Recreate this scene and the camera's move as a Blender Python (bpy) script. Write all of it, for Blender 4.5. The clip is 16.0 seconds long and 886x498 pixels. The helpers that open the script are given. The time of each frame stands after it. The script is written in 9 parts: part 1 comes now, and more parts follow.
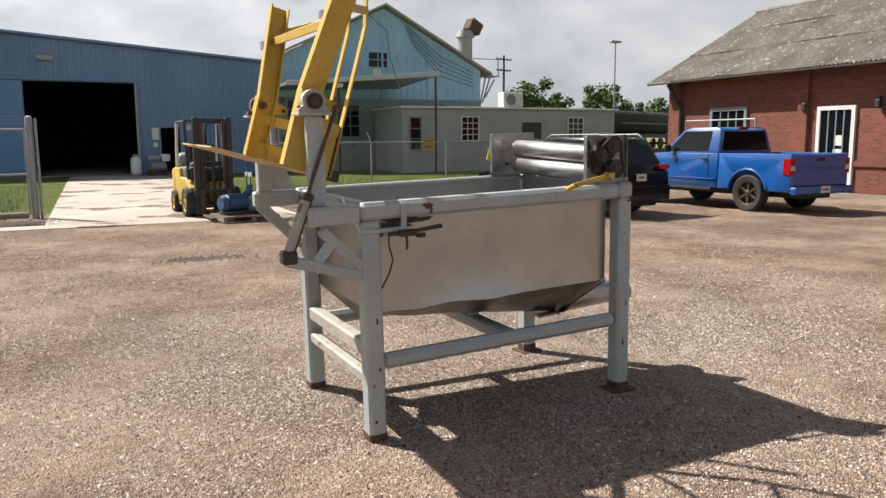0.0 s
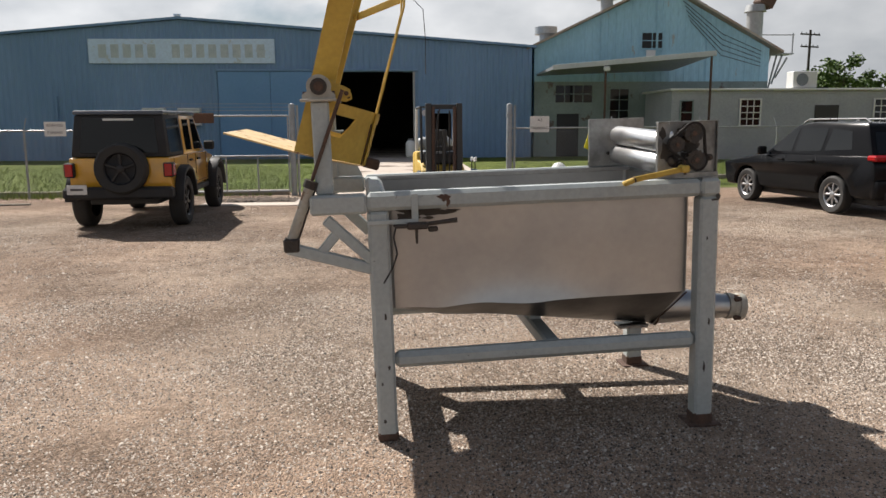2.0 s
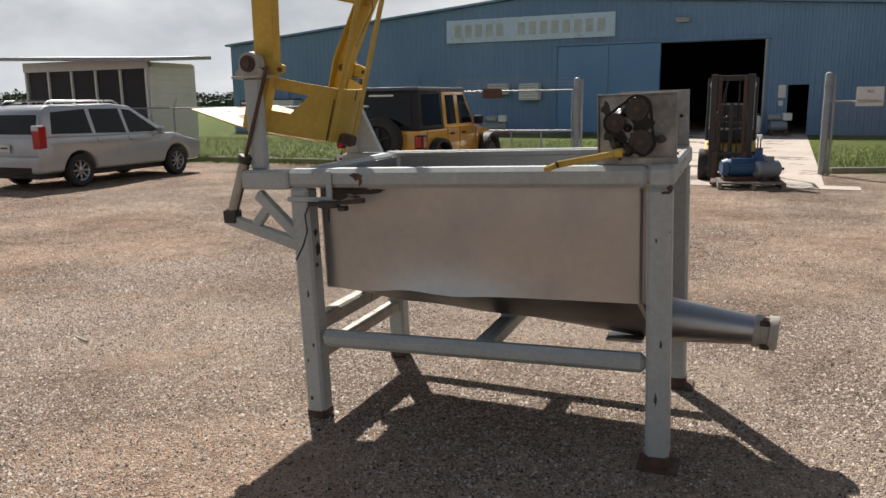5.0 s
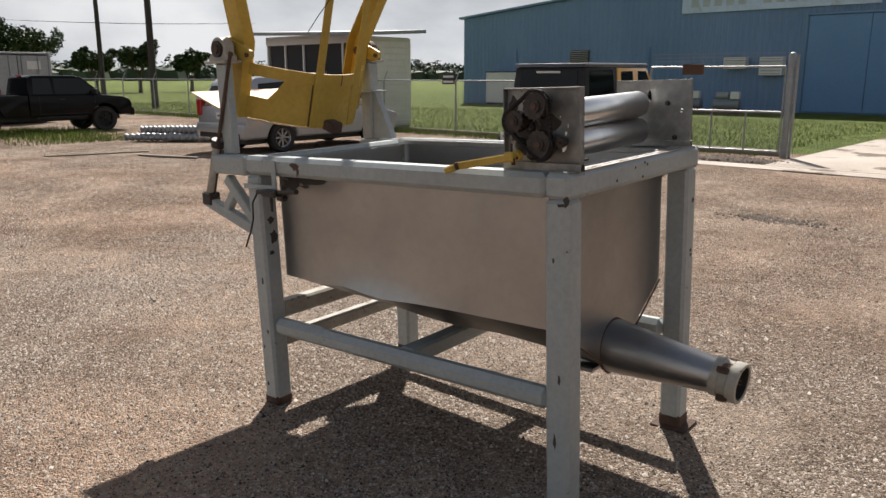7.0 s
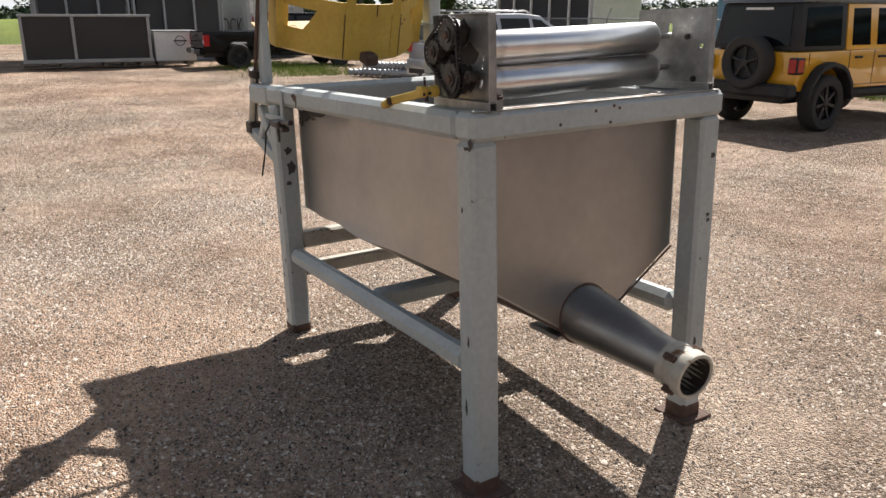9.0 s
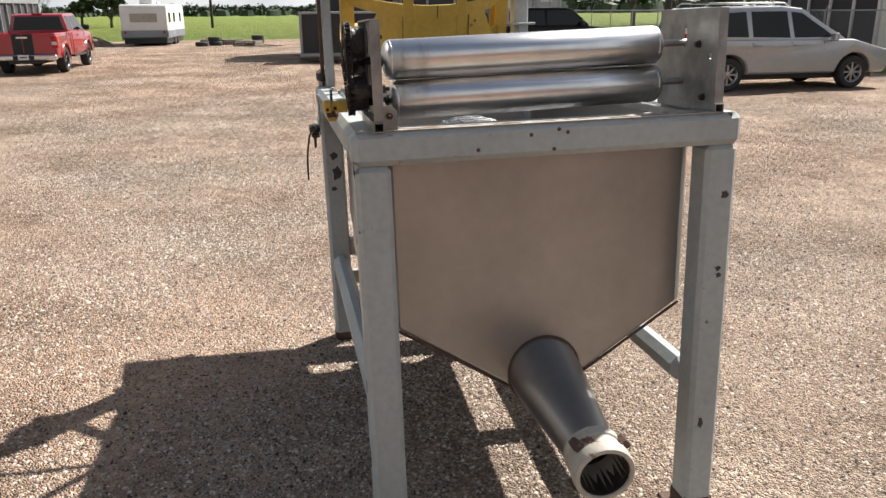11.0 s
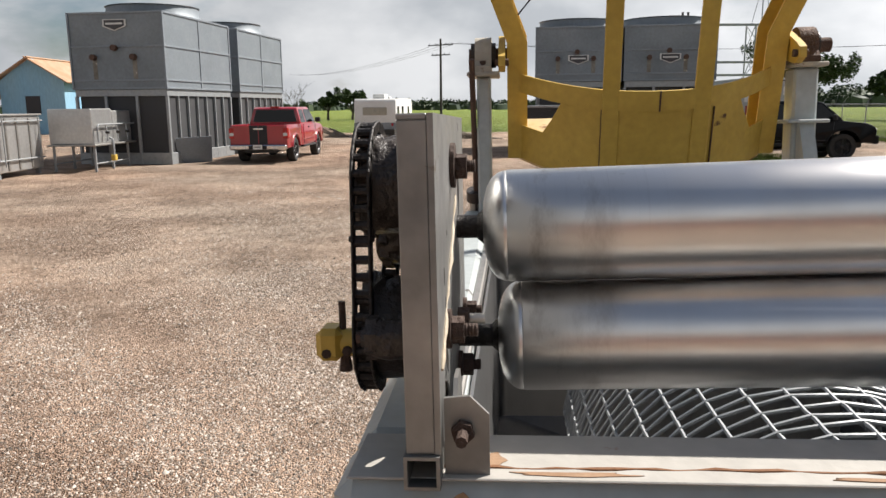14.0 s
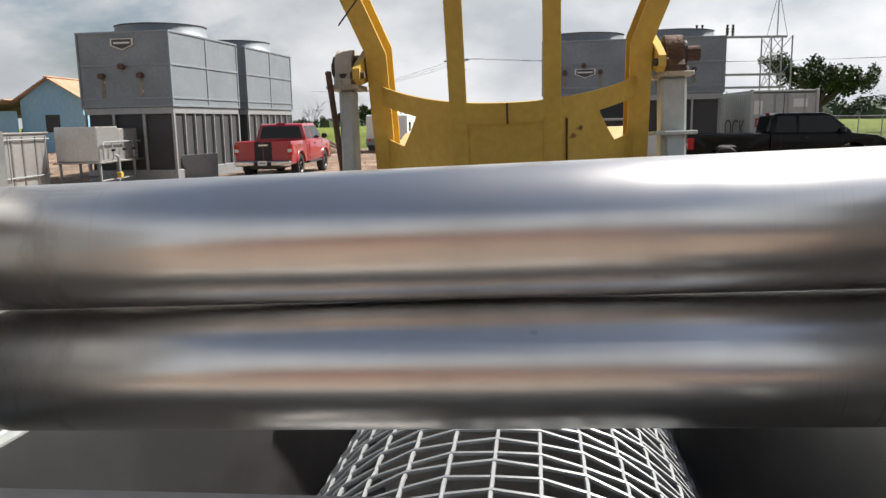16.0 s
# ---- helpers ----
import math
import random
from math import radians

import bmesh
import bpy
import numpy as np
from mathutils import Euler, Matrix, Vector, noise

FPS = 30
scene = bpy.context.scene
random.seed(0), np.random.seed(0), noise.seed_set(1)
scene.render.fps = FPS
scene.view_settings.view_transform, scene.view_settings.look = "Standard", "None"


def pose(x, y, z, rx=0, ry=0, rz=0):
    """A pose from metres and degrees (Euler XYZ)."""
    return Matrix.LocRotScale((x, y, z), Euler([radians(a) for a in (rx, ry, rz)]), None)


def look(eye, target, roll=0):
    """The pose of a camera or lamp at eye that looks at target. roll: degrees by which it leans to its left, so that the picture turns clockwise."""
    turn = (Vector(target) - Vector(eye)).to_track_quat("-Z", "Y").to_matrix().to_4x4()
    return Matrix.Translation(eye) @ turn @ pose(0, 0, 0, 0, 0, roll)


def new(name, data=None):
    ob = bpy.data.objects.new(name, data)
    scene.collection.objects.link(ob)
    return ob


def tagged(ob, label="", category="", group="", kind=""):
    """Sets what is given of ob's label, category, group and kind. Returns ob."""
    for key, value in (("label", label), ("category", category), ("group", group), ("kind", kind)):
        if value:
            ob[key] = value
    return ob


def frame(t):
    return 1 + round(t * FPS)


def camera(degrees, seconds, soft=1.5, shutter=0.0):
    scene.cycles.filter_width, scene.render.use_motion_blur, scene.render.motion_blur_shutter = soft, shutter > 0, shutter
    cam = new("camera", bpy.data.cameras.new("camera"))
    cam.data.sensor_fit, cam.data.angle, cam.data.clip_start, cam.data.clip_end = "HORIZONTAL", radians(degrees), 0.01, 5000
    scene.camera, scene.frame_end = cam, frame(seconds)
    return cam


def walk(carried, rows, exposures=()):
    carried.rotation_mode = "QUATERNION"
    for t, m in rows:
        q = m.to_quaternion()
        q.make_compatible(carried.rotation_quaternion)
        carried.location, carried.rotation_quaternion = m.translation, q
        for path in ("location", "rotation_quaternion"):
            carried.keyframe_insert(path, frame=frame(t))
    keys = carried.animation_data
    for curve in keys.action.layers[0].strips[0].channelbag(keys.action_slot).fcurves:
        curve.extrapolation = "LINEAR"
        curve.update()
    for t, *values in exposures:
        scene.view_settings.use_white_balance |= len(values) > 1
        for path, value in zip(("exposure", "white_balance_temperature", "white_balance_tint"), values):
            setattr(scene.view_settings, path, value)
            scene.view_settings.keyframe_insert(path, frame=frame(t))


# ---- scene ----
cam = camera(60.5, 16.0)
PATH = [
    (0, (-1.298, -3.924, 1.687), (-0.468, -2.127, 1.402), -0.3),
    (0.5, (-0.942, -3.977, 1.67), (-0.346, -2.091, 1.371), -0.4),
    (1, (-0.603, -4.018, 1.681), (-0.303, -2.065, 1.366), -0.4),
    (1.5, (-0.218, -3.985, 1.696), (-0.118, -2.014, 1.372), -0.4),
    (2, (0.166, -3.963, 1.689), (0.277, -1.992, 1.369), -0.3),
    (2.5, (0.522, -3.941, 1.684), (0.512, -1.967, 1.365), -0.2),
    (3, (0.909, -3.832, 1.691), (0.678, -1.872, 1.366), -0.3),
    (3.5, (1.273, -3.746, 1.68), (0.974, -1.794, 1.361), -0.2),
    (4, (1.624, -3.672, 1.681), (1.188, -1.747, 1.357), -0.2),
    (4.5, (1.988, -3.506, 1.671), (1.327, -1.652, 1.318), -0.0),
    (4.7, (2.132, -3.428, 1.673), (1.411, -1.598, 1.309), -0.3),
    (6.8, (3.305, -2.374, 1.72), (1.998, -0.924, 1.283), -0.0),
    (7, (3.394, -2.265, 1.75), (2.072, -0.831, 1.306), -0.0),
    (7.5, (3.53, -1.966, 1.738), (2.097, -0.649, 1.279), 0.0),
    (8, (3.679, -1.71, 1.71), (2.117, -0.566, 1.21), 0.1),
    (8.5, (3.803, -1.492, 1.694), (2.201, -0.437, 1.126), 0.2),
    (9, (3.969, -1.204, 1.703), (2.292, -0.287, 1.115), 0.2),
    (9.2, (3.987, -1.101, 1.704), (2.278, -0.249, 1.109), 0.1),
    (11.5, (4.024, 0.2, 1.74), (2.122, 0.332, 1.135), -0.7),
    (12, (3.745, 0.319, 1.723), (1.838, 0.346, 1.121), -0.7),
    (12.5, (3.393, 0.362, 1.718), (1.472, 0.315, 1.163), -0.1),
    (13, (3.045, 0.29, 1.708), (1.106, 0.135, 1.232), 0.1),
    (13.5, (2.687, 0.203, 1.734), (0.746, -0.049, 1.323), -0.1),
    (14, (2.465, 0.212, 1.719), (0.52, -0.068, 1.348), -0.5),
    (14.5, (2.371, 0.262, 1.697), (0.428, -0.059, 1.347), -0.7),
    (15, (2.321, 0.345, 1.722), (0.377, 0.021, 1.386), -0.8),
    (15.5, (2.304, 0.511, 1.709), (0.359, 0.183, 1.377), -0.8),
    (16, (2.302, 0.726, 1.707), (0.359, 0.39, 1.375), -1.0),
]
EXPOSURE = [(0, 0.8), (0.5, 0.8), (2, 0.71), (3.5, 0.68), (4.5, 0.58), (7, 0.56), (8.5, 0.96), (9, 1.0), (11.5, 1.06), (12.5, 0.98), (14, 0.86), (16, 0.96)]
walk(cam, [(t, look(eye, target, roll)) for t, eye, target, roll in PATH], EXPOSURE)

# ---- world, sun ----
SUN_DIR = Vector((-0.59, 0.73, 1.0)).normalized()
sun = new("sun", bpy.data.lights.new("sun", "SUN"))
sun.data.energy, sun.data.angle, sun.data.color = 5.0, radians(0.6), (1.0, 0.94, 0.875)
sun.matrix_world = look(SUN_DIR * 50, (0, 0, 0))

world = bpy.data.worlds.new("sky")
scene.world = world
world.use_nodes = True
wn, wl = world.node_tree.nodes, world.node_tree.links
sky = wn.new("ShaderNodeTexSky")
sky.sky_type, sky.sun_disc = "NISHITA", False
sky.sun_elevation = math.asin(SUN_DIR.z)
sky.sun_rotation = math.atan2(SUN_DIR.x, SUN_DIR.y)
sky.air_density, sky.dust_density = 1.0, 1.5
tc = wn.new("ShaderNodeTexCoord")
div = wn.new("ShaderNodeVectorMath"); div.operation = "MULTIPLY"
div.inputs[1].default_value = (1.0, 1.0, 1.9)
wl.new(tc.outputs["Generated"], div.inputs[0])
cloud = wn.new("ShaderNodeTexNoise")
cloud.inputs["Scale"].default_value, cloud.inputs["Detail"].default_value = 3.2, 12
cloud.inputs["Roughness"].default_value, cloud.inputs["Distortion"].default_value = 0.52, 0.25
wl.new(div.outputs[0], cloud.inputs["Vector"])
cover = wn.new("ShaderNodeValToRGB")
cover.color_ramp.elements[0].position, cover.color_ramp.elements[1].position = 0.31, 0.42
wl.new(cloud.outputs["Fac"], cover.inputs[0])
shade = wn.new("ShaderNodeTexNoise")
shade.inputs["Scale"].default_value, shade.inputs["Detail"].default_value = 4.6, 10
wl.new(div.outputs[0], shade.inputs["Vector"])
body = wn.new("ShaderNodeValToRGB")
body.color_ramp.elements[0].position, body.color_ramp.elements[0].color = 0.36, (5.5, 5.8, 6.2, 1)
body.color_ramp.elements[1].position, body.color_ramp.elements[1].color = 0.64, (9.3, 9.4, 9.6, 1)
wl.new(shade.outputs["Fac"], body.inputs[0])
toward = wn.new("ShaderNodeVectorMath"); toward.operation = "DOT_PRODUCT"
toward.inputs[1].default_value = SUN_DIR
wl.new(tc.outputs["Generated"], toward.inputs[0])
glow = wn.new("ShaderNodeMapRange"); wl.new(toward.outputs["Value"], glow.inputs["Value"])
for key, v in (("From Min", 0.25), ("From Max", 1.0), ("To Min", 1.0), ("To Max", 1.65)):
    glow.inputs[key].default_value = v
lit = wn.new("ShaderNodeVectorMath"); lit.operation = "SCALE"
wl.new(body.outputs[0], lit.inputs[0]); wl.new(glow.outputs["Result"], lit.inputs["Scale"])
up = wn.new("ShaderNodeSeparateXYZ"); wl.new(tc.outputs["Generated"], up.inputs[0])
thin = wn.new("ShaderNodeMapRange"); wl.new(up.outputs["Z"], thin.inputs["Value"])
for key, v in (("From Min", 0.38), ("From Max", 0.62), ("To Min", 1.0), ("To Max", 0.12)):
    thin.inputs[key].default_value = v
part_cover = wn.new("ShaderNodeMath"); part_cover.operation = "MULTIPLY"
wl.new(cover.outputs[0], part_cover.inputs[0]); wl.new(thin.outputs["Result"], part_cover.inputs[1])
mixs = wn.new("ShaderNodeMix"); mixs.data_type = "RGBA"
wl.new(part_cover.outputs[0], mixs.inputs["Factor"])
wl.new(sky.outputs[0], mixs.inputs["A"]); wl.new(lit.outputs[0], mixs.inputs["B"])
wl.new(mixs.outputs["Result"], wn["Background"].inputs[0])
wn["Background"].inputs[1].default_value = 0.044


# ---- materials ----
def material(name, base, rough=0.6, metal=0.0, tone=None, scale=6.0, fine=60.0, amount=0.5, spots=None, spot_scale=14.0,
             spot_at=0.62, bump=0.15, bump_scale=None, rough_var=0.15, stretch=(1, 1, 1), random=0.0, coat=0.0, grime=0.12):
    """A surface with broad and fine variation; tone: a second colour; spots: colour of chips or stains above a threshold."""
    m = bpy.data.materials.new(name)
    m.use_nodes = True
    n, l = m.node_tree.nodes, m.node_tree.links
    bs = n["Principled BSDF"]
    co = n.new("ShaderNodeTexCoord")
    mp = n.new("ShaderNodeMapping"); mp.inputs["Scale"].default_value = stretch
    l.new(co.outputs["Object"], mp.inputs[0])

    def noise_node(s, d=6.0):
        t = n.new("ShaderNodeTexNoise")
        t.inputs["Scale"].default_value, t.inputs["Detail"].default_value = s, d
        l.new(mp.outputs[0], t.inputs["Vector"])
        return t

    def mix(fac, a, b):
        x = n.new("ShaderNodeMix"); x.data_type = "RGBA"
        for key, v in (("Factor", fac), ("A", a), ("B", b)):
            if isinstance(v, (int, float)):
                x.inputs[key].default_value = v
            elif isinstance(v, tuple):
                x.inputs[key].default_value = (*v, 1)
            else:
                l.new(v, x.inputs[key])
        return x.outputs["Result"]

    def ramp(src, a, b):
        r = n.new("ShaderNodeMapRange")
        r.inputs["From Min"].default_value, r.inputs["From Max"].default_value = a, b
        l.new(src, r.inputs["Value"])
        return r.outputs["Result"]

    broad, small = noise_node(scale), noise_node(fine, 3.0)
    second = tone or tuple(c * 0.62 for c in base)
    col = mix(ramp(broad.outputs["Fac"], 0.5 - 0.28 / (amount + 0.2), 0.5 + 0.28 / (amount + 0.2)), base, second)
    dark = n.new("ShaderNodeMix"); dark.data_type = "RGBA"; dark.blend_type = "MULTIPLY"
    dark.inputs["Factor"].default_value = 1.0
    l.new(col, dark.inputs["A"])
    g = n.new("ShaderNodeMapRange"); g.inputs["To Min"].default_value, g.inputs["To Max"].default_value = 1 - 2 * grime, 1 + grime
    l.new(small.outputs["Fac"], g.inputs["Value"])
    l.new(g.outputs["Result"], dark.inputs["B"])
    col = dark.outputs["Result"]
    if random:
        oi = n.new("ShaderNodeObjectInfo")
        hsv = n.new("ShaderNodeHueSaturation")
        v = n.new("ShaderNodeMapRange"); v.inputs["To Min"].default_value, v.inputs["To Max"].default_value = 1 - random, 1 + random
        l.new(oi.outputs["Random"], v.inputs["Value"]); l.new(v.outputs["Result"], hsv.inputs["Value"])
        l.new(col, hsv.inputs["Color"])
        col = hsv.outputs["Color"]
    rsrc = ramp(broad.outputs["Fac"], 0.2, 0.8)
    rr = n.new("ShaderNodeMapRange")
    rr.inputs["To Min"].default_value, rr.inputs["To Max"].default_value = max(0.03, rough - rough_var), min(1, rough + rough_var)
    l.new(rsrc, rr.inputs["Value"])
    rough_out = rr.outputs["Result"]
    if spots:
        sp = noise_node(spot_scale, 9.0)
        sp.inputs["Roughness"].default_value = 0.65
        fac = ramp(sp.outputs["Fac"], spot_at, spot_at + 0.05)
        col = mix(fac, col, spots)
        mm = n.new("ShaderNodeMix")
        l.new(fac, mm.inputs["Factor"]); l.new(rough_out, mm.inputs["A"]); mm.inputs["B"].default_value = 0.85
        rough_out = mm.outputs["Result"]
        if metal:
            mt = n.new("ShaderNodeMix")
            l.new(fac, mt.inputs["Factor"]); mt.inputs["A"].default_value, mt.inputs["B"].default_value = metal, 0.0
            l.new(mt.outputs["Result"], bs.inputs["Metallic"])
    l.new(col, bs.inputs["Base Color"])
    l.new(rough_out, bs.inputs["Roughness"])
    if not (spots and metal):
        bs.inputs["Metallic"].default_value = metal
    if coat:
        bs.inputs["Coat Weight"].default_value, bs.inputs["Coat Roughness"].default_value = coat, 0.05
    if bump:
        bp = n.new("ShaderNodeBump"); bp.inputs["Strength"].default_value, bp.inputs["Distance"].default_value = bump, 0.01
        bt = noise_node(bump_scale or fine, 4.0)
        l.new(bt.outputs["Fac"], bp.inputs["Height"]); l.new(bp.outputs[0], bs.inputs["Normal"])
    return m


def glass_dark(name, base, rough=0.05):
    m = bpy.data.materials.new(name)
    m.use_nodes = True
    bs = m.node_tree.nodes["Principled BSDF"]
    bs.inputs["Base Color"].default_value = (*base, 1)
    bs.inputs["Roughness"].default_value = rough
    bs.inputs["Specular IOR Level"].default_value = 0.6
    return m


GREY = material("worn_grey_paint", (0.40, 0.44, 0.44), 0.5, tone=(0.325, 0.35, 0.345), scale=2.2, fine=38, amount=0.8, grime=0.12, spots=(0.06, 0.042, 0.033),
                spot_scale=16, spot_at=0.665, bump=0.12, bump_scale=30)
GREY_WORN = material("scraped_cream_paint", (0.47, 0.445, 0.38), 0.62, tone=(0.31, 0.285, 0.24), scale=9, fine=50, spots=(0.16, 0.08, 0.04),
                     spot_scale=16, spot_at=0.6, bump=0.3, bump_scale=30)
RUST = material("rust", (0.13, 0.07, 0.045), 0.85, tone=(0.05, 0.035, 0.03), scale=25, fine=120, bump=0.6)
STEEL = material("stainless_sheet", (0.44, 0.435, 0.43), 0.36, 1.0, tone=(0.33, 0.325, 0.32), scale=2.6, fine=25, amount=0.7,
                 bump=0.04, bump_scale=6, rough_var=0.07, grime=0.05)
PANEL = material("clouded_stainless", (0.395, 0.385, 0.375), 0.37, 1.0, tone=(0.29, 0.28, 0.27), scale=2.0, fine=22, amount=1.0, bump=0.04, bump_scale=6, rough_var=0.07, grime=0.06)
STEEL_DULL = material("dull_stainless", (0.50, 0.49, 0.47), 0.45, 0.85, tone=(0.30, 0.285, 0.265), scale=7, fine=40, spots=(0.16, 0.12, 0.09),
                      spot_scale=18, spot_at=0.7, bump=0.15)
PLATE = material("stained_plate_steel", (0.40, 0.40, 0.39), 0.45, 0.7, tone=(0.20, 0.198, 0.19), scale=9, fine=30, amount=1.0, spots=(0.13, 0.09, 0.06),
                 spot_scale=12, spot_at=0.68, bump=0.12, grime=0.2)


def roller_material():
    """Turned stainless: fine rings round the roller, rubbed bands and dark smears towards the ends."""
    m = bpy.data.materials.new("brushed_roller_steel")
    m.use_nodes = True
    n, l = m.node_tree.nodes, m.node_tree.links
    bs = n["Principled BSDF"]
    co = n.new("ShaderNodeTexCoord")

    def grain(scale, stretch, detail=4.0, rough=0.6):
        mp = n.new("ShaderNodeMapping"); mp.inputs["Scale"].default_value = stretch
        l.new(co.outputs["Object"], mp.inputs[0])
        t = n.new("ShaderNodeTexNoise")
        t.inputs["Scale"].default_value, t.inputs["Detail"].default_value, t.inputs["Roughness"].default_value = scale, detail, rough
        l.new(mp.outputs[0], t.inputs["Vector"])
        return t.outputs["Fac"]

    def span(src, a, b, c, d):
        r = n.new("ShaderNodeMapRange")
        for key, v in (("From Min", a), ("From Max", b), ("To Min", c), ("To Max", d)):
            r.inputs[key].default_value = v
        l.new(src, r.inputs["Value"])
        return r.outputs["Result"]

    def times(a, b, op="MULTIPLY"):
        x = n.new("ShaderNodeMath"); x.operation = op
        l.new(a, x.inputs[0]); l.new(b, x.inputs[1])
        return x.outputs[0]

    bands = grain(1.0, (3.0, 11.0, 3.0), 2.0)
    blotch = grain(16.0, (1.0, 2.2, 1.0), 8.0, 0.7)
    xyz = n.new("ShaderNodeSeparateXYZ"); l.new(co.outputs["Object"], xyz.inputs[0])
    near_end = times(span(xyz.outputs["Y"], 0.105, 0.30, 1.0, 0.0), span(xyz.outputs["Y"], 0.93, 0.80, 1.0, 0.0), "MAXIMUM")
    rings = times(span(grain(1.0, (0.6, 210.0, 0.6), 2.0), 0.55, 0.68, 0.0, 0.5), span(grain(9.0, (1.0, 0.5, 1.0), 4.0), 0.46, 0.62, 0.0, 1.0))
    smear = times(span(times(bands, blotch, "ADD"), 1.08, 1.34, 0.0, 1.0), near_end)
    nick = span(grain(38.0, (1.0, 0.6, 1.0), 2.0), 0.72, 0.78, 0.0, 0.4)
    dark = times(times(smear, nick, "MAXIMUM"), times(rings, near_end), "MAXIMUM")
    base = n.new("ShaderNodeMix"); base.data_type = "RGBA"
    l.new(span(bands, 0.35, 0.65, 0.0, 1.0), base.inputs["Factor"])
    base.inputs["A"].default_value, base.inputs["B"].default_value = (0.72, 0.715, 0.71, 1), (0.64, 0.635, 0.63, 1)
    col = n.new("ShaderNodeMix"); col.data_type = "RGBA"
    l.new(dark, col.inputs["Factor"]); l.new(base.outputs["Result"], col.inputs["A"])
    col.inputs["B"].default_value = (0.30, 0.285, 0.27, 1)
    l.new(col.outputs["Result"], bs.inputs["Base Color"])
    bs.inputs["Metallic"].default_value = 1.0
    l.new(times(span(bands, 0.3, 0.7, 0.275, 0.335), span(smear, 0.0, 1.0, 0.0, 0.16), "ADD"), bs.inputs["Roughness"])
    return m


ROLLER = roller_material()
# Stained steel, darkened further: the underside's shade is put into its colour.
BOTTOM = material("stained_shaded_stainless", (0.085, 0.082, 0.08), 0.42, 0.55, tone=(0.05, 0.047, 0.045), scale=3.0, fine=25, amount=0.9, bump=0.06, bump_scale=5, grime=0.15)
YELLOW = material("yellow_paint", (0.56, 0.38, 0.065), 0.62, tone=(0.45, 0.295, 0.05), scale=4, fine=40, amount=0.8, spots=(0.10, 0.05, 0.025),
                  spot_scale=10, spot_at=0.67, bump=0.12)
GREASE = material("black_grease", (0.018, 0.015, 0.013), 0.45, tone=(0.045, 0.032, 0.024), scale=30, fine=90, bump=0.8, bump_scale=60)
CHAIN = material("greasy_chain", (0.026, 0.021, 0.019), 0.55, 0.3, tone=(0.012, 0.010, 0.009), scale=40, fine=120, bump=0.5)
BLACK = material("black_rubber", (0.018, 0.018, 0.019), 0.8, tone=(0.035, 0.033, 0.03), scale=12, fine=80, bump=0.2)
PLASTIC = material("black_plastic", (0.02, 0.021, 0.022), 0.5, tone=(0.03, 0.03, 0.03), scale=6, bump=0.05)
GALV = material("galvanised_steel", (0.36, 0.375, 0.385), 0.52, 0.45, tone=(0.27, 0.285, 0.29), scale=8, fine=50, bump=0.05)
GALV_WALL = material("galvanised_panel", (0.25, 0.28, 0.31), 0.5, 0.25, tone=(0.18, 0.205, 0.23), scale=1.2, fine=14, bump=0.08, amount=0.8)
WHITE = material("white_paint", (0.74, 0.74, 0.72), 0.5, tone=(0.60, 0.60, 0.58), scale=2, fine=20, bump=0.05)
BLUE_WALL = material("blue_siding", (0.155, 0.265, 0.43), 0.5, tone=(0.12, 0.215, 0.36), scale=0.5, fine=7, amount=0.7, bump=0.05,
                     stretch=(1, 1, 0.25), grime=0.08)
BLUE_DOOR = material("blue_door_sheet", (0.12, 0.26, 0.47), 0.5, tone=(0.10, 0.22, 0.41), scale=0.6, fine=8, bump=0.05, grime=0.06)
TEAL = material("weathered_teal_boards", (0.34, 0.57, 0.69), 0.7, tone=(0.25, 0.44, 0.54), scale=0.55, fine=8, amount=0.8,
                spots=(0.30, 0.32, 0.30), spot_scale=1.6, spot_at=0.63, bump=0.15, stretch=(1, 1, 0.35))
TEAL_LOW = material("faded_green_plaster", (0.27, 0.34, 0.33), 0.8, tone=(0.17, 0.21, 0.20), scale=0.6, fine=9, spots=(0.12, 0.10, 0.085),
                    spot_scale=1.3, spot_at=0.60, bump=0.15)
ANNEX = material("grey_clapboard", (0.43, 0.445, 0.46), 0.75, tone=(0.30, 0.315, 0.33), scale=0.8, fine=10, bump=0.15, spots=(0.34, 0.36, 0.35),
                 spot_scale=2.2, spot_at=0.66)
ROOF_TIN = material("rusty_tin_roof", (0.36, 0.33, 0.28), 0.7, tone=(0.28, 0.20, 0.14), scale=0.7, fine=8, amount=1.0, bump=0.1)
ROOF_OLD = material("mossy_corrugated_roof", (0.27, 0.25, 0.215), 0.95, tone=(0.15, 0.135, 0.11), scale=1.1, fine=9, amount=1.0,
                    spots=(0.42, 0.40, 0.35), spot_scale=5, spot_at=0.58, bump=0.4, bump_scale=25, random=0.14, grime=0.25)
BOX_GREY = material("pale_grey_sheet", (0.52, 0.55, 0.57), 0.6, 0.1, tone=(0.40, 0.42, 0.43), scale=1.2, fine=12, bump=0.05)
# Near-black: shade inside openings and gaps as colour; also the screens.
DARK_IN = material("shade_and_screen_black", (0.03, 0.032, 0.036), 0.9, tone=(0.045, 0.046, 0.05), scale=1, bump=0.0)
GLASS = glass_dark("tinted_glass", (0.006, 0.007, 0.008))
GLASS.node_tree.nodes["Principled BSDF"].inputs["Specular IOR Level"].default_value = 0.28
CONCRETE = material("wet_concrete", (0.50, 0.43, 0.36), 0.8, tone=(0.38, 0.32, 0.27), scale=0.5, fine=12, amount=0.9, spots=(0.12, 0.085, 0.06),
                    spot_scale=0.55, spot_at=0.54, bump=0.15)
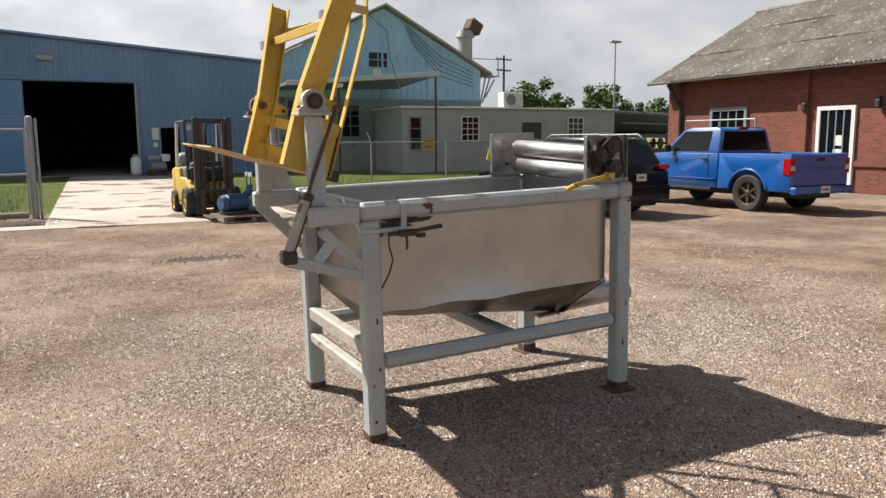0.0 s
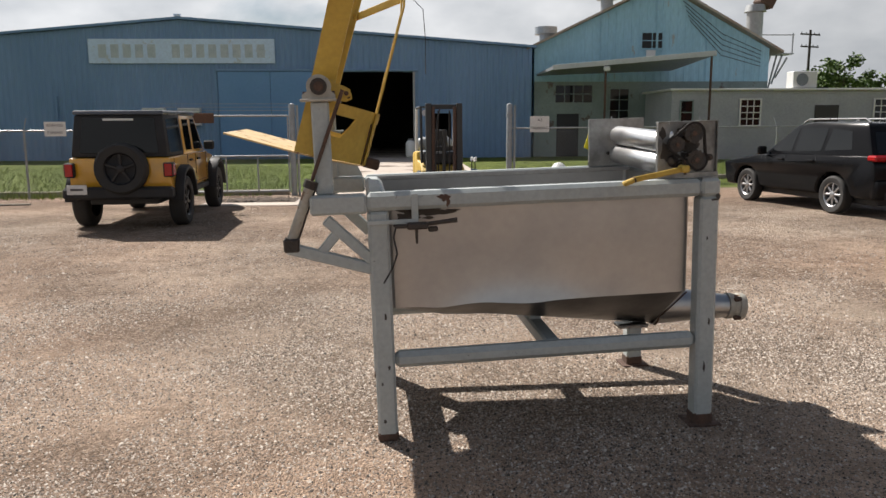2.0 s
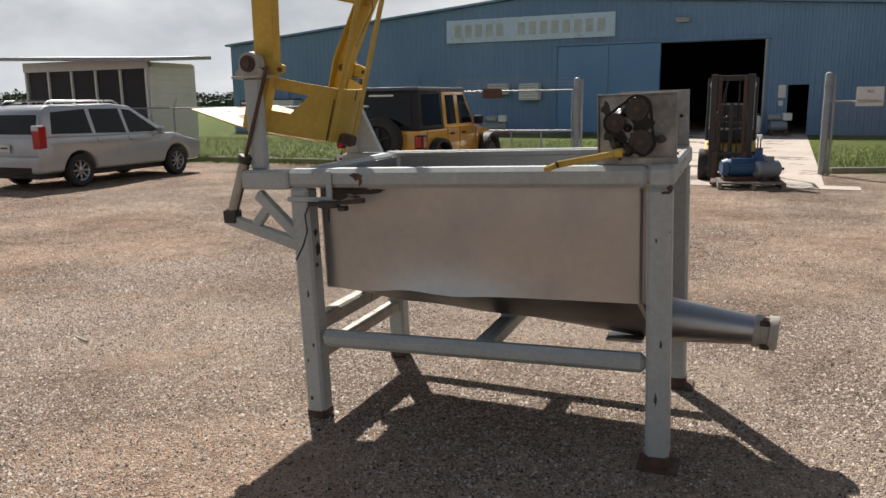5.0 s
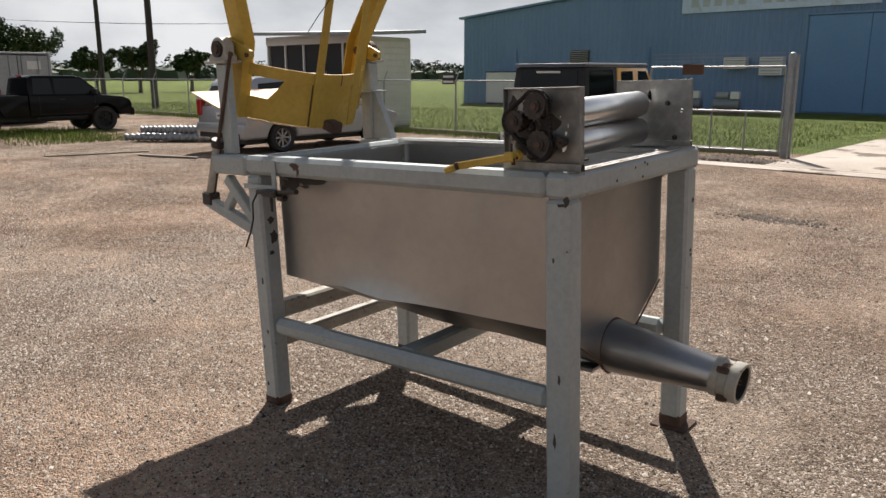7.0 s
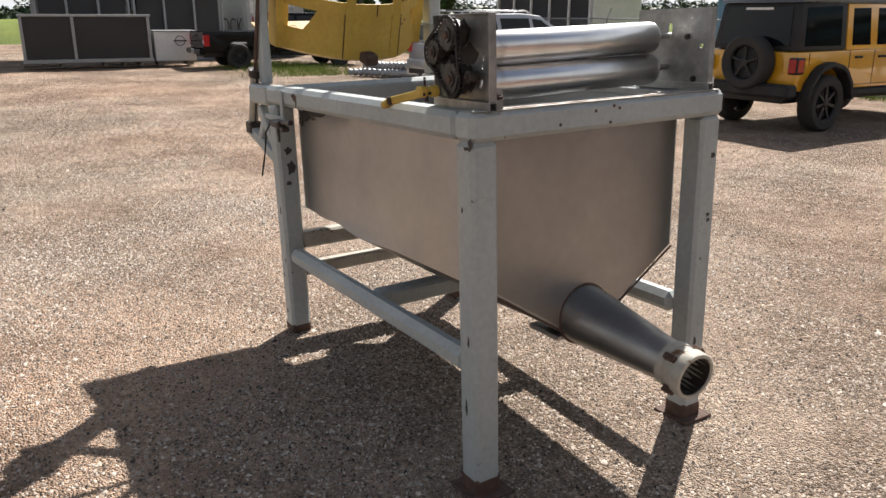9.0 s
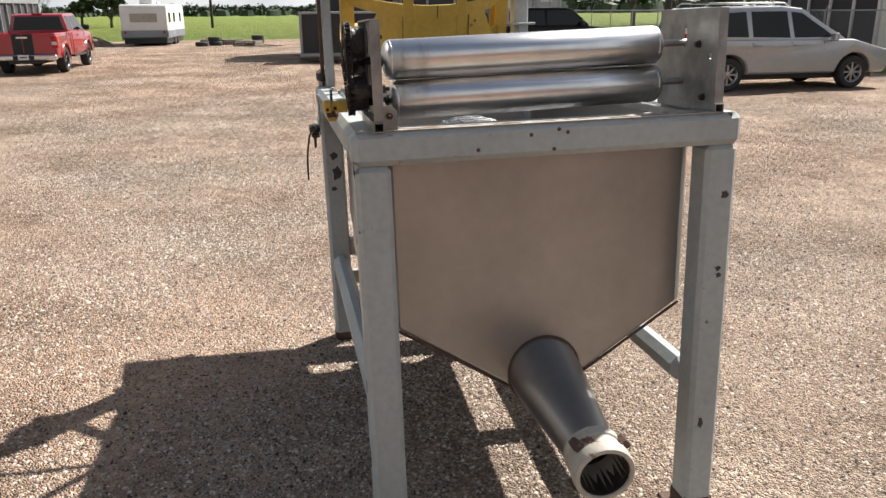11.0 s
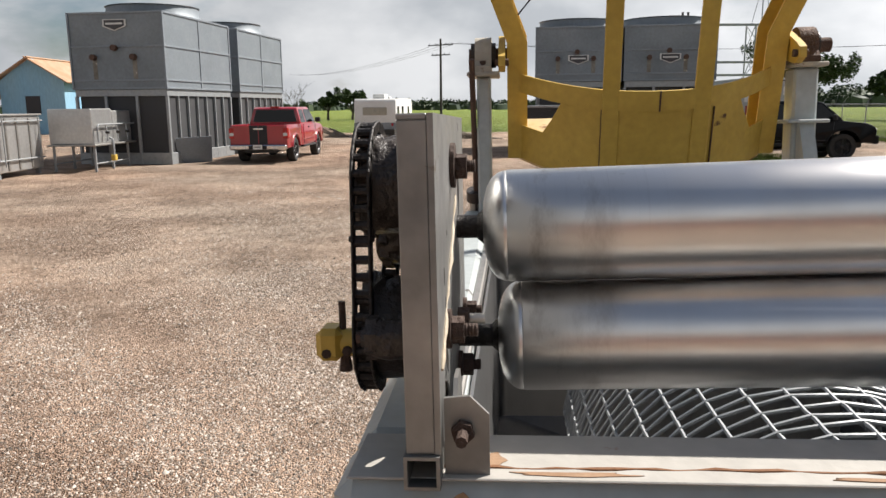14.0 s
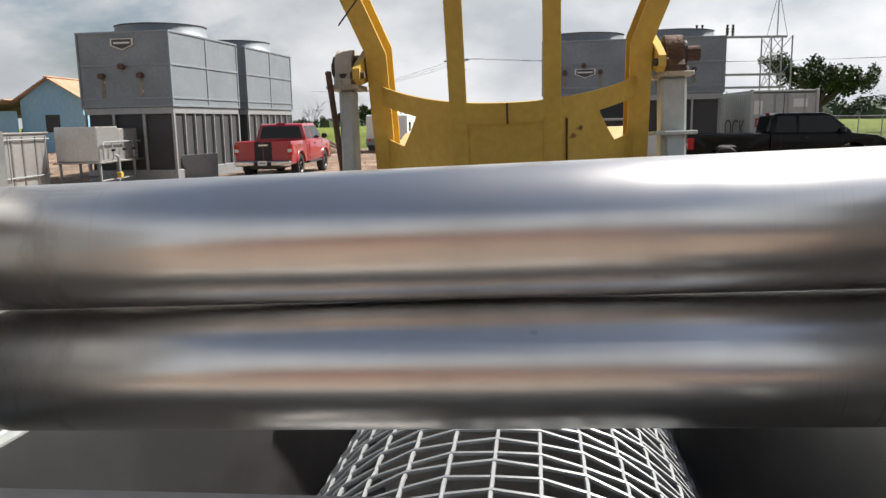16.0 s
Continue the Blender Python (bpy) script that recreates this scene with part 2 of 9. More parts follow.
KERB = material("weathered_timber", (0.30, 0.26, 0.21), 0.85, tone=(0.18, 0.15, 0.12), scale=3, fine=30, bump=0.3)
WOOD_POLE = material("creosoted_pole", (0.055, 0.045, 0.04), 0.9, tone=(0.035, 0.03, 0.028), scale=4, fine=25, bump=0.4, stretch=(1, 1, 0.15))
LABEL_WHITE = material("sign_white", (0.55, 0.69, 0.86), 0.6, tone=(0.47, 0.59, 0.74), scale=0.8, fine=9, bump=0.03, spots=(0.42, 0.46, 0.48),
                       spot_scale=1.8, spot_at=0.6)
LETTER = material("faded_letters", (0.33, 0.39, 0.43), 0.7, tone=(0.52, 0.56, 0.58), scale=2.2, fine=12, bump=0.02, amount=0.9)
INK = material("dark_print", (0.04, 0.04, 0.045), 0.7, tone=(0.08, 0.08, 0.085), scale=5, bump=0.0)


# ---- mesh tools ----
class Mesh:
    """Collects faces for one mesh."""

    def __init__(self):
        self.v, self.f = [], []

    def add(self, verts, faces):
        k = len(self.v)
        self.v += [tuple(p) for p in verts]
        self.f += [tuple(i + k for i in f) for f in faces]
        return self

    def box(self, x0, x1, y0, y1, z0, z1, bev=0.0, m=None):
        b = min(bev, (x1 - x0) * 0.45, (y1 - y0) * 0.45, (z1 - z0) * 0.45)
        if b <= 0:
            vs = [(x, y, z) for z in (z0, z1) for y in (y0, y1) for x in (x0, x1)]
            fs = [(0, 2, 3, 1), (4, 5, 7, 6), (0, 1, 5, 4), (2, 6, 7, 3), (0, 4, 6, 2), (1, 3, 7, 5)]
        else:
            c, e = ((x0 + x1) / 2, (y0 + y1) / 2, (z0 + z1) / 2), ((x1 - x0) / 2, (y1 - y0) / 2, (z1 - z0) / 2)
            vs, idx = [], {}
            for sx in (-1, 1):
                for sy in (-1, 1):
                    for sz in (-1, 1):
                        for ax in range(3):
                            s = (sx, sy, sz)
                            idx[(s, ax)] = len(vs)
                            vs.append(tuple(c[k] + s[k] * (e[k] - (0 if k == ax else b)) for k in range(3)))
            fs = []
            for ax in range(3):
                u, w = (ax + 1) % 3, (ax + 2) % 3
                for sg in (-1, 1):
                    loop = []
                    for su, sw in ((-1, -1), (1, -1), (1, 1), (-1, 1)):
                        s = [0, 0, 0]; s[ax], s[u], s[w] = sg, su, sw
                        loop.append(idx[(tuple(s), ax)])
                    fs.append(tuple(loop if sg > 0 else loop[::-1]))
                for su in (-1, 1):
                    for sw in (-1, 1):
                        a, d = [0, 0, 0], [0, 0, 0]
                        a[u], a[w], a[ax] = su, sw, -1
                        d[u], d[w], d[ax] = su, sw, 1
                        loop = [idx[(tuple(a), u)], idx[(tuple(d), u)], idx[(tuple(d), w)], idx[(tuple(a), w)]]
                        fs.append(tuple(loop if su * sw < 0 else loop[::-1]))
            for sx in (-1, 1):
                for sy in (-1, 1):
                    for sz in (-1, 1):
                        loop = [idx[((sx, sy, sz), k)] for k in range(3)]
                        fs.append(tuple(loop if sx * sy * sz > 0 else loop[::-1]))
        if m:
            vs = [m @ Vector(p) for p in vs]
        return self.add(vs, fs)

    def beam(self, p, q, w, h, bev=0.0, up=(0, 0, 1)):
        """A bar from p to q, w wide and h high."""
        p, q = Vector(p), Vector(q)
        d = (q - p)
        ln = d.length
        d.normalize()
        side = d.cross(Vector(up))
        side = side.normalized() if side.length > 1e-4 else Vector((1, 0, 0))
        top = side.cross(d)
        m = Matrix((( d.x, -side.x, top.x, p.x), (d.y, -side.y, top.y, p.y), (d.z, -side.z, top.z, p.z), (0, 0, 0, 1)))
        return self.box(0, ln, -w / 2, w / 2, -h / 2, h / 2, bev, m)

    def tube(self, pts, radii, n=16, caps=True):
        """A round body through points with radii."""
        pts = [Vector(p) for p in pts]
        if isinstance(radii, (int, float)):
            radii = [radii] * len(pts)
        rings, ref = [], None
        for i, p in enumerate(pts):
            d = (pts[min(i + 1, len(pts) - 1)] - pts[max(i - 1, 0)])
            if d.length < 1e-9:
                d = pts[-1] - pts[0]
            d.normalize()
            if ref is None:
                ref = d.orthogonal().normalized()
            ref = (ref - d * ref.dot(d)).normalized()
            w = d.cross(ref)
            rings.append([p + (ref * math.cos(2 * math.pi * k / n) + w * math.sin(2 * math.pi * k / n)) * radii[i] for k in range(n)])
        vs = [v for r in rings for v in r]
        fs = [(i * n + k, i * n + (k + 1) % n, (i + 1) * n + (k + 1) % n, (i + 1) * n + k) for i in range(len(pts) - 1) for k in range(n)]
        if caps:
            fs += [tuple(range(n))[::-1], tuple((len(pts) - 1) * n + k for k in range(n))]
        return self.add(vs, fs)

    def lathe(self, prof, n=24, m=Matrix()):
        """A body turned round the x axis; prof: (x, radius) from one end to the other."""
        vs = [m @ Vector((x, r * math.cos(2 * math.pi * k / n), r * math.sin(2 * math.pi * k / n))) for x, r in prof for k in range(n)]
        fs = [(i * n + k, i * n + (k + 1) % n, (i + 1) * n + (k + 1) % n, (i + 1) * n + k) for i in range(len(prof) - 1) for k in range(n)]
        return self.add(vs, fs)

    def prism(self, poly, a, b, axis="y"):
        """A flat outline in the two other axes, drawn out along axis from a to b."""
        def at(p, t):
            return {"y": (p[0], t, p[1]), "x": (t, p[0], p[1]), "z": (p[0], p[1], t)}[axis]
        n = len(poly)
        vs = [at(p, a) for p in poly] + [at(p, b) for p in poly]
        fs = [tuple(range(n)), tuple(range(2 * n - 1, n - 1, -1))] + [(i, n + i, n + (i + 1) % n, (i + 1) % n) for i in range(n)]
        return self.add(vs, fs)

    def data(self, name, sharp=35.0):
        me = bpy.data.meshes.new(name)
        me.from_pydata(self.v, [], self.f)
        bm = bmesh.new(); bm.from_mesh(me)
        bmesh.ops.recalc_face_normals(bm, faces=bm.faces)
        bm.to_mesh(me); bm.free()
        me.shade_smooth()
        me.set_sharp_from_angle(angle=radians(sharp))
        return me


def part(name, mesh, mat, parent=None, label="", sharp=35.0, m=None):
    me = mesh.data(name, sharp) if isinstance(mesh, Mesh) else mesh
    if not me.materials:
        me.materials.append(mat)
    ob = new(name, me)
    if m is not None:
        ob.matrix_world = m
    if parent:
        ob.parent = parent
    return tagged(ob, label=label)


def thing(name, label, category, m=Matrix(), group="", kind=""):
    ob = new(name)
    ob.matrix_world = m
    ob.empty_display_size = 0.2
    return tagged(ob, label, category, group, kind)


def words(name, text, size, mat, m, parent, depth=0.004, label=""):
    """Raised lettering in the built-in font, made into a mesh."""
    cu = bpy.data.curves.new(name, "FONT")
    cu.body, cu.size, cu.extrude, cu.align_x, cu.align_y = text, size, depth, "CENTER", "CENTER"
    tmp = bpy.data.objects.new(name, cu)
    scene.collection.objects.link(tmp)
    me = bpy.data.meshes.new_from_object(tmp.evaluated_get(bpy.context.evaluated_depsgraph_get()))
    bpy.data.objects.remove(tmp)
    me.materials.clear(); me.materials.append(mat)
    ob = new(name, me)
    ob.matrix_world = m
    ob.parent = parent
    return tagged(ob, label=label)


# ---- ground ----
def ground_material():
    m = bpy.data.materials.new("gravel_yard")
    m.use_nodes = True
    n, l = m.node_tree.nodes, m.node_tree.links
    bs = n["Principled BSDF"]
    bs.inputs["Roughness"].default_value = 0.95
    bs.inputs["Specular IOR Level"].default_value = 0.2
    geo = n.new("ShaderNodeNewGeometry")

    def tex(kind, s, d=5.0):
        t = n.new(kind)
        t.inputs["Scale"].default_value = s
        if kind == "ShaderNodeTexNoise":
            t.inputs["Detail"].default_value = d
        l.new(geo.outputs["Position"], t.inputs["Vector"])
        return t

    def ramp(src, stops):
        r = n.new("ShaderNodeValToRGB")
        e = r.color_ramp.elements
        while len(e) < len(stops):
            e.new(0.5)
        for k, (p, c) in enumerate(stops):
            e[k].position, e[k].color = p, (*c, 1)
        l.new(src, r.inputs[0])
        return r.outputs[0]

    def mix(fac, a, b, blend="MIX"):
        x = n.new("ShaderNodeMix"); x.data_type, x.blend_type = "RGBA", blend
        for key, v in (("Factor", fac), ("A", a), ("B", b)):
            if isinstance(v, (int, float)):
                x.inputs[key].default_value = v
            else:
                l.new(v, x.inputs[key])
        return x.outputs["Result"]

    def maths(op, a, b=0.0):
        x = n.new("ShaderNodeMath"); x.operation = op
        for k, v in enumerate((a, b)):
            if isinstance(v, (int, float)):
                x.inputs[k].default_value = v
            else:
                l.new(v, x.inputs[k])
        return x.outputs[0]

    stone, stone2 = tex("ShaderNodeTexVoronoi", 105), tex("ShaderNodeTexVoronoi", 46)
    hue = n.new("ShaderNodeSeparateColor"); l.new(stone.outputs["Color"], hue.inputs[0])
    hue2 = n.new("ShaderNodeSeparateColor"); l.new(stone2.outputs["Color"], hue2.inputs[0])
    stones = ramp(hue.outputs["Red"], [(0.0, (0.10, 0.075, 0.058)), (0.30, (0.29, 0.22, 0.17)), (0.72, (0.48, 0.375, 0.295)), (1.0, (0.72, 0.62, 0.52))])
    stones2 = ramp(hue2.outputs["Red"], [(0.0, (0.11, 0.082, 0.064)), (0.6, (0.42, 0.327, 0.256)), (1.0, (0.68, 0.585, 0.495))])
    gravel = mix(0.42, stones, stones2)
    # Shade in the gaps between stones is put into the colour here.
    gap_shade = ramp(stone2.outputs["Distance"], [(0.25, (1, 1, 1)), (0.60, (0.42, 0.38, 0.34))])
    gravel = mix(0.85, gravel, gap_shade, "MULTIPLY")
    dust = ramp(tex("ShaderNodeTexNoise", 60, 10).outputs["Fac"], [(0.32, (0.42, 0.335, 0.265)), (0.68, (0.72, 0.59, 0.475))])
    broad = tex("ShaderNodeTexNoise", 0.55, 10)
    patch = ramp(broad.outputs["Fac"], [(0.42, (0, 0, 0)), (0.60, (1, 1, 1))])
    yard = mix(maths("ADD", maths("MULTIPLY", patch, 0.56), 0.16), gravel, dust)
    damp = ramp(tex("ShaderNodeTexNoise", 3.2, 9).outputs["Fac"], [(0.32, (0.62, 0.59, 0.56)), (0.50, (1, 1, 1))])
    yard = mix(0.60, yard, damp, "MULTIPLY")
    # Coarser cells carry painted shade too: light middles, darker edges.
    heap = ramp(tex("ShaderNodeTexVoronoi", 15).outputs["Distance"], [(0.10, (1.34, 1.32, 1.30)), (0.62, (0.84, 0.82, 0.80))])
    yard = mix(0.55, yard, heap, "MULTIPLY")
    pink = ramp(tex("ShaderNodeTexNoise", 0.16, 3).outputs["Fac"], [(0.38, (1.02, 1.0, 0.98)), (0.65, (1.16, 0.98, 0.87))])
    yard = mix(0.8, yard, pink, "MULTIPLY")
    # the meadow beyond the yard
    xyz = n.new("ShaderNodeSeparateXYZ"); l.new(geo.outputs["Position"], xyz.inputs[0])
    wob = maths("MULTIPLY", maths("SUBTRACT", tex("ShaderNodeTexNoise", 0.6, 6).outputs["Fac"], 0.5), 5.0)
    west = maths("MULTIPLY", maths("ADD", maths("SUBTRACT", -47.0, xyz.outputs["X"]), wob), 0.9)
    north = maths("MULTIPLY", maths("ADD", maths("SUBTRACT", xyz.outputs["Y"], 15.9), maths("MULTIPLY", wob, 0.25)), 1.5)
    east = maths("MULTIPLY", maths("SUBTRACT", xyz.outputs["X"], 60.0), 0.3)
    mask = n.new("ShaderNodeClamp")
    l.new(maths("MAXIMUM", maths("MAXIMUM", west, north), east), mask.inputs[0])
    green = ramp(tex("ShaderNodeTexNoise", 1.3, 9).outputs["Fac"], [(0.25, (0.095, 0.13, 0.026)), (0.55, (0.16, 0.205, 0.045)), (0.8, (0.23, 0.25, 0.07))])
    far = ramp(tex("ShaderNodeTexNoise", 0.03, 6).outputs["Fac"], [(0.35, (0.75, 0.85, 0.7)), (0.65, (1.15, 1.05, 0.9))])
    green = mix(0.7, green, far, "MULTIPLY")
    col = mix(mask.outputs[0], yard, green)
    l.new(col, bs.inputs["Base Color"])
    h = maths("ADD", maths("MULTIPLY", stone.outputs["Distance"], -1.0), maths("MULTIPLY", stone2.outputs["Distance"], -0.7))
    h = maths("ADD", h, maths("MULTIPLY", tex("ShaderNodeTexNoise", 3.0, 8).outputs["Fac"], 3.0))
    bp = n.new("ShaderNodeBump"); bp.inputs["Strength"].default_value, bp.inputs["Distance"].default_value = 1.0, 0.034
    l.new(h, bp.inputs["Height"]); l.new(bp.outputs[0], bs.inputs["Normal"])
    return m


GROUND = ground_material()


def relief(x, y):
    """Height of the yard: level under the machine and the cars, a few centimetres of swell elsewhere."""
    d = math.hypot(x - 1.0, y - 0.3)
    k = min(1.0, max(0.0, (d - 3.2) / 4.0))
    edge = min(1.0, max(0.0, (48 - abs(x)) / 8)) * min(1.0, max(0.0, (14.0 - y) / 2.0)) if y < 14 else 0.0
    return 0.022 * k * edge * noise.noise(Vector((x * 0.45, y * 0.45, 3.0))) + 0.012 * k * edge * noise.noise(Vector((x * 1.7, y * 1.7, 8.0)))


def build_ground():
    far = [2500, 900, 400, 180, 90]
    xs = [-v for v in far] + [-60 + 0.4 * i for i in range(226)] + far[::-1]
    ys = [-v for v in far] + [-45 + 0.4 * i for i in range(156)] + [22, 30, 45] + far[::-1]
    ys = sorted(set(ys))
    vs = [(x, y, relief(x, y) if abs(x) < 60 and -45 < y < 17.5 else 0.0) for y in ys for x in xs]
    nx = len(xs)
    fs = [(j * nx + i, j * nx + i + 1, (j + 1) * nx + i + 1, (j + 1) * nx + i) for j in range(len(ys) - 1) for i in range(nx - 1)]
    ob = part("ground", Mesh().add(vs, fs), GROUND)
    return tagged(ob, "gravel and dirt yard running out to a green meadow", "ground", kind="structure")


build_ground()

PEBBLE = bpy.data.materials.new("pebbles")
PEBBLE.use_nodes = True
_n, _l = PEBBLE.node_tree.nodes, PEBBLE.node_tree.links
_g = _n.new("ShaderNodeNewGeometry")
_r = _n.new("ShaderNodeValToRGB")
for _k, (_p, _c) in enumerate([(0.0, (0.035, 0.028, 0.023)), (0.35, (0.19, 0.15, 0.118)), (0.90, (0.42, 0.34, 0.272)), (1.0, (0.62, 0.55, 0.475))]):
    if _k > 1:
        _r.color_ramp.elements.new(0.5)
    _r.color_ramp.elements[_k].position, _r.color_ramp.elements[_k].color = _p, (*_c, 1)
_l.new(_g.outputs["Random Per Island"], _r.inputs[0])
_l.new(_r.outputs[0], _n["Principled BSDF"].inputs["Base Color"])
_n["Principled BSDF"].inputs["Roughness"].default_value = 0.9


def scatter(name, count, place, size, label, mat, sides=1.0, category="gravel"):
    """Many small uneven stones in one mesh."""
    rng = np.random.default_rng(5)
    base = np.array([(1, 0, -0.4), (0, 1, -0.4), (-1, 0, -0.4), (0, -1, -0.4), (0, 0, 0.85)], float)
    tri = np.array([(0, 1, 4), (1, 2, 4), (2, 3, 4), (3, 0, 4)])
    xy = place(rng, count)
    count = len(xy)
    r = size(rng, count)
    a = rng.uniform(0, 6.28, count)
    v = base[None] * (1 + rng.uniform(-0.35, 0.35, (count, 5, 3)))
    v = v * np.stack([r, r * rng.uniform(0.6, 1, count), r * rng.uniform(0.5, 0.9, count)], 1)[:, None]
    c, s = np.cos(a)[:, None], np.sin(a)[:, None]
    x, y = v[..., 0] * c - v[..., 1] * s, v[..., 0] * s + v[..., 1] * c
    z0 = np.array([relief(px, py) for px, py in xy])
    pts = np.stack([x + xy[:, :1], y + xy[:, 1:], v[..., 2] + (z0 + r * 0.3)[:, None]], -1).reshape(-1, 3)
    faces = (tri[None] + 5 * np.arange(count)[:, None, None]).reshape(-1, 3)
    me = bpy.data.meshes.new(name)
    me.vertices.add(len(pts)); me.vertices.foreach_set("co", pts.ravel())
    me.loops.add(faces.size); me.loops.foreach_set("vertex_index", faces.ravel().astype(np.int32))
    me.polygons.add(len(faces))
    me.polygons.foreach_set("loop_start", np.arange(0, faces.size, 3, dtype=np.int32))
    me.update(calc_edges=True)
    me.materials.append(mat)
    return tagged(new(name, me), label, category, kind="stuff")


def drifts(x0, x1, y0, y1, fade):
    """Places over a stretch of the yard, thicker where the gravel has drifted together."""
    def pick(g, k):
        xy = np.stack([g.uniform(x0, x1, 3 * k), g.uniform(y0, y1, 3 * k)], 1)
        w = 0.5 + 0.22 * np.sin(xy[:, 0] * 1.9 + 2.0 * np.sin(xy[:, 1] * 0.8)) + 0.20 * np.sin(xy[:, 1] * 2.6 + 1.7 * np.sin(xy[:, 0] * 1.1)) + 0.15 * np.sin(xy[:, 0] * 5.1 - xy[:, 1] * 4.3)
        w = np.where(np.hypot(xy[:, 0] - 0.8, xy[:, 1] + 0.4) < 2.2, np.maximum(w, 0.45), w)
        edge = np.minimum(np.minimum(xy[:, 0] - x0, x1 - xy[:, 0]), np.minimum(xy[:, 1] - y0, y1 - xy[:, 1]))
        return xy[g.random(3 * k) < np.clip(w, 0.08, 1) * np.clip(edge / fade, 0, 1)][:k]
    return pick


scatter("loose_gravel", 390000, drifts(-6.0, 7.0, -5.0, 4.5, 3.0), lambda g, k: 0.0026 + 0.0070 * g.random(k) ** 2.6, "loose grey and tan gravel strewn over the yard", PEBBLE)
scatter("small_stones", 170000, drifts(-16, 10, -9, 12, 5.0), lambda g, k: 0.005 + 0.009 * g.random(k) ** 3, "thinly scattered grey gravel over the packed dirt", PEBBLE)
scatter("coarse_gravel", 2600, lambda g, k: np.stack([g.uniform(-14, 8, k), g.uniform(-7, 12, k)], 1),
        lambda g, k: 0.009 + 0.014 * g.random(k) ** 4, "scattered larger pale stones on the dirt", PEBBLE)


CLOD = material("dark_earth", (0.11, 0.08, 0.058), 0.95, tone=(0.06, 0.045, 0.034), scale=9, fine=60, bump=0.3)
scatter("mud_clods", 1500, lambda g, k: np.stack([g.choice([-3.0, -3.4, -2.7], k) + g.normal(0, 0.35, k), np.zeros(k)], 1) + np.stack([np.zeros(k), g.normal(0, 0.22, k)], 1) + np.array([[0.0, 13.9]]),
        lambda g, k: 0.015 + 0.045 * g.random(k) ** 3, "dark lumps of earth dug up beside the gate", CLOD, category="earth")
scatter("mud_clods", 500, lambda g, k: np.stack([0.1 + g.normal(0, 0.28, k), 7.4 + g.normal(0, 0.12, k)], 1),
        lambda g, k: 0.010 + 0.03 * g.random(k) ** 3, "dark lumps of earth on the gravel", CLOD, category="earth")

# ---- the machine: a stainless hopper on a painted stand, with squeeze rollers and a tilting yellow bin ----
MX = pose(0.085, -0.005, 0.0, 0, 0, 3.0) @ pose(0, 0, 0, 1.0, -1.6, 0)
machine = thing("hopper_machine", "stainless hopper on a grey tube stand with rollers and yellow bin", "machine", MX)
RIM = 1.355


def ground_drop(x, y):
    """How far below the stand's own base plane the yard lies at a leg."""
    inv = MX.inverted()
    return (inv @ Vector((*(MX @ Vector((x, y, 0)))[:2], 0.0))).z


LEGS = [(0.0, 0.0), (1.787, 0.022), (0.0, 1.06), (1.785, 1.114)]
for k, (x, y) in enumerate(LEGS):
    z0 = ground_drop(x, y)
    leg = part("leg", Mesh().box(x - 0.053, x + 0.053, y - 0.053, y + 0.053, z0, RIM - 0.098, 0.014), GREY, machine)
    part("foot_rust", Mesh().box(x - 0.056, x + 0.056, y - 0.056, y + 0.056, z0, z0 + 0.055 + 0.02 * (k % 2), 0.012), RUST, leg, "rusted leg end")
    if k in (1, 3):
        part("foot_plate", Mesh().box(x - 0.09, x + 0.095, y - 0.085, y + 0.085, z0, z0 + 0.012, 0.003), RUST, leg, "rusted foot plate")
SKEW = Matrix.Rotation(0.0118, 4, "Z")
part("top_rail", Mesh().box(-0.057, 1.738, -0.057, 0.046, RIM - 0.095, RIM, 0.02, SKEW), GREY, machine)
part("top_rail", Mesh().box(-0.057, 1.738, 1.078, 1.170, RIM - 0.095, RIM, 0.02), GREY, machine)
end_rail = part("top_rail", Mesh().box(1.735, 1.846, -0.036, 1.172, RIM - 0.097, RIM + 0.002, 0.018), GREY, machine)
part("top_rail", Mesh().box(-0.055, 0.04, 0.05, 1.03, RIM - 0.093, RIM - 0.003, 0.018), GREY, machine)
for y, z in ((0.49, 1.325), (0.575, 1.337), (0.602, 1.327), (0.56, 1.28), (0.33, 1.29)):
    part("bolt_hole", Mesh().tube([(1.846, y, z), (1.8475, y, z)], 0.006, 8), RUST, end_rail, "rusty bolt hole")
PALE = material("pale_primer", (0.43, 0.41, 0.375), 0.55, tone=(0.34, 0.325, 0.295), scale=5, fine=40, spots=(0.24, 0.12, 0.05), spot_scale=13, spot_at=0.67, bump=0.15)
part("worn_strip", Mesh().box(1.744, 1.838, -0.022, 1.145, RIM + 0.002, RIM + 0.0045, 0.001), PALE, end_rail, "bare pale top of the rail")
part("rust_line", Mesh().tube([(1.815 + 0.0011 * math.sin(k * 1.7) + 0.0012 * math.sin(k * 0.31), 0.055 + 0.0168 * k, RIM + 0.0038) for k in range(60)], [0.0021 + 0.0013 * (math.sin(k * 0.9) + math.sin(k * 2.3 + 1)) * 0.5 for k in range(60)], 6), material("orange_rust", (0.26, 0.12, 0.05), 0.9, tone=(0.14, 0.06, 0.03), scale=30, bump=0.4), end_rail, "orange rust line along a weld")
for y in (0.0, 1.085):
    part("lower_rail", Mesh().box(0.05, 1.735, y - 0.04, y + 0.04, 0.405, 0.495, 0.026, SKEW if y == 0 else None), GREY, machine)
part("end_beam", Mesh().box(-0.04, 0.04, 0.05, 1.01, 0.475, 0.565, 0.012), GREY_WORN, machine, "end beam with scraped cream paint")
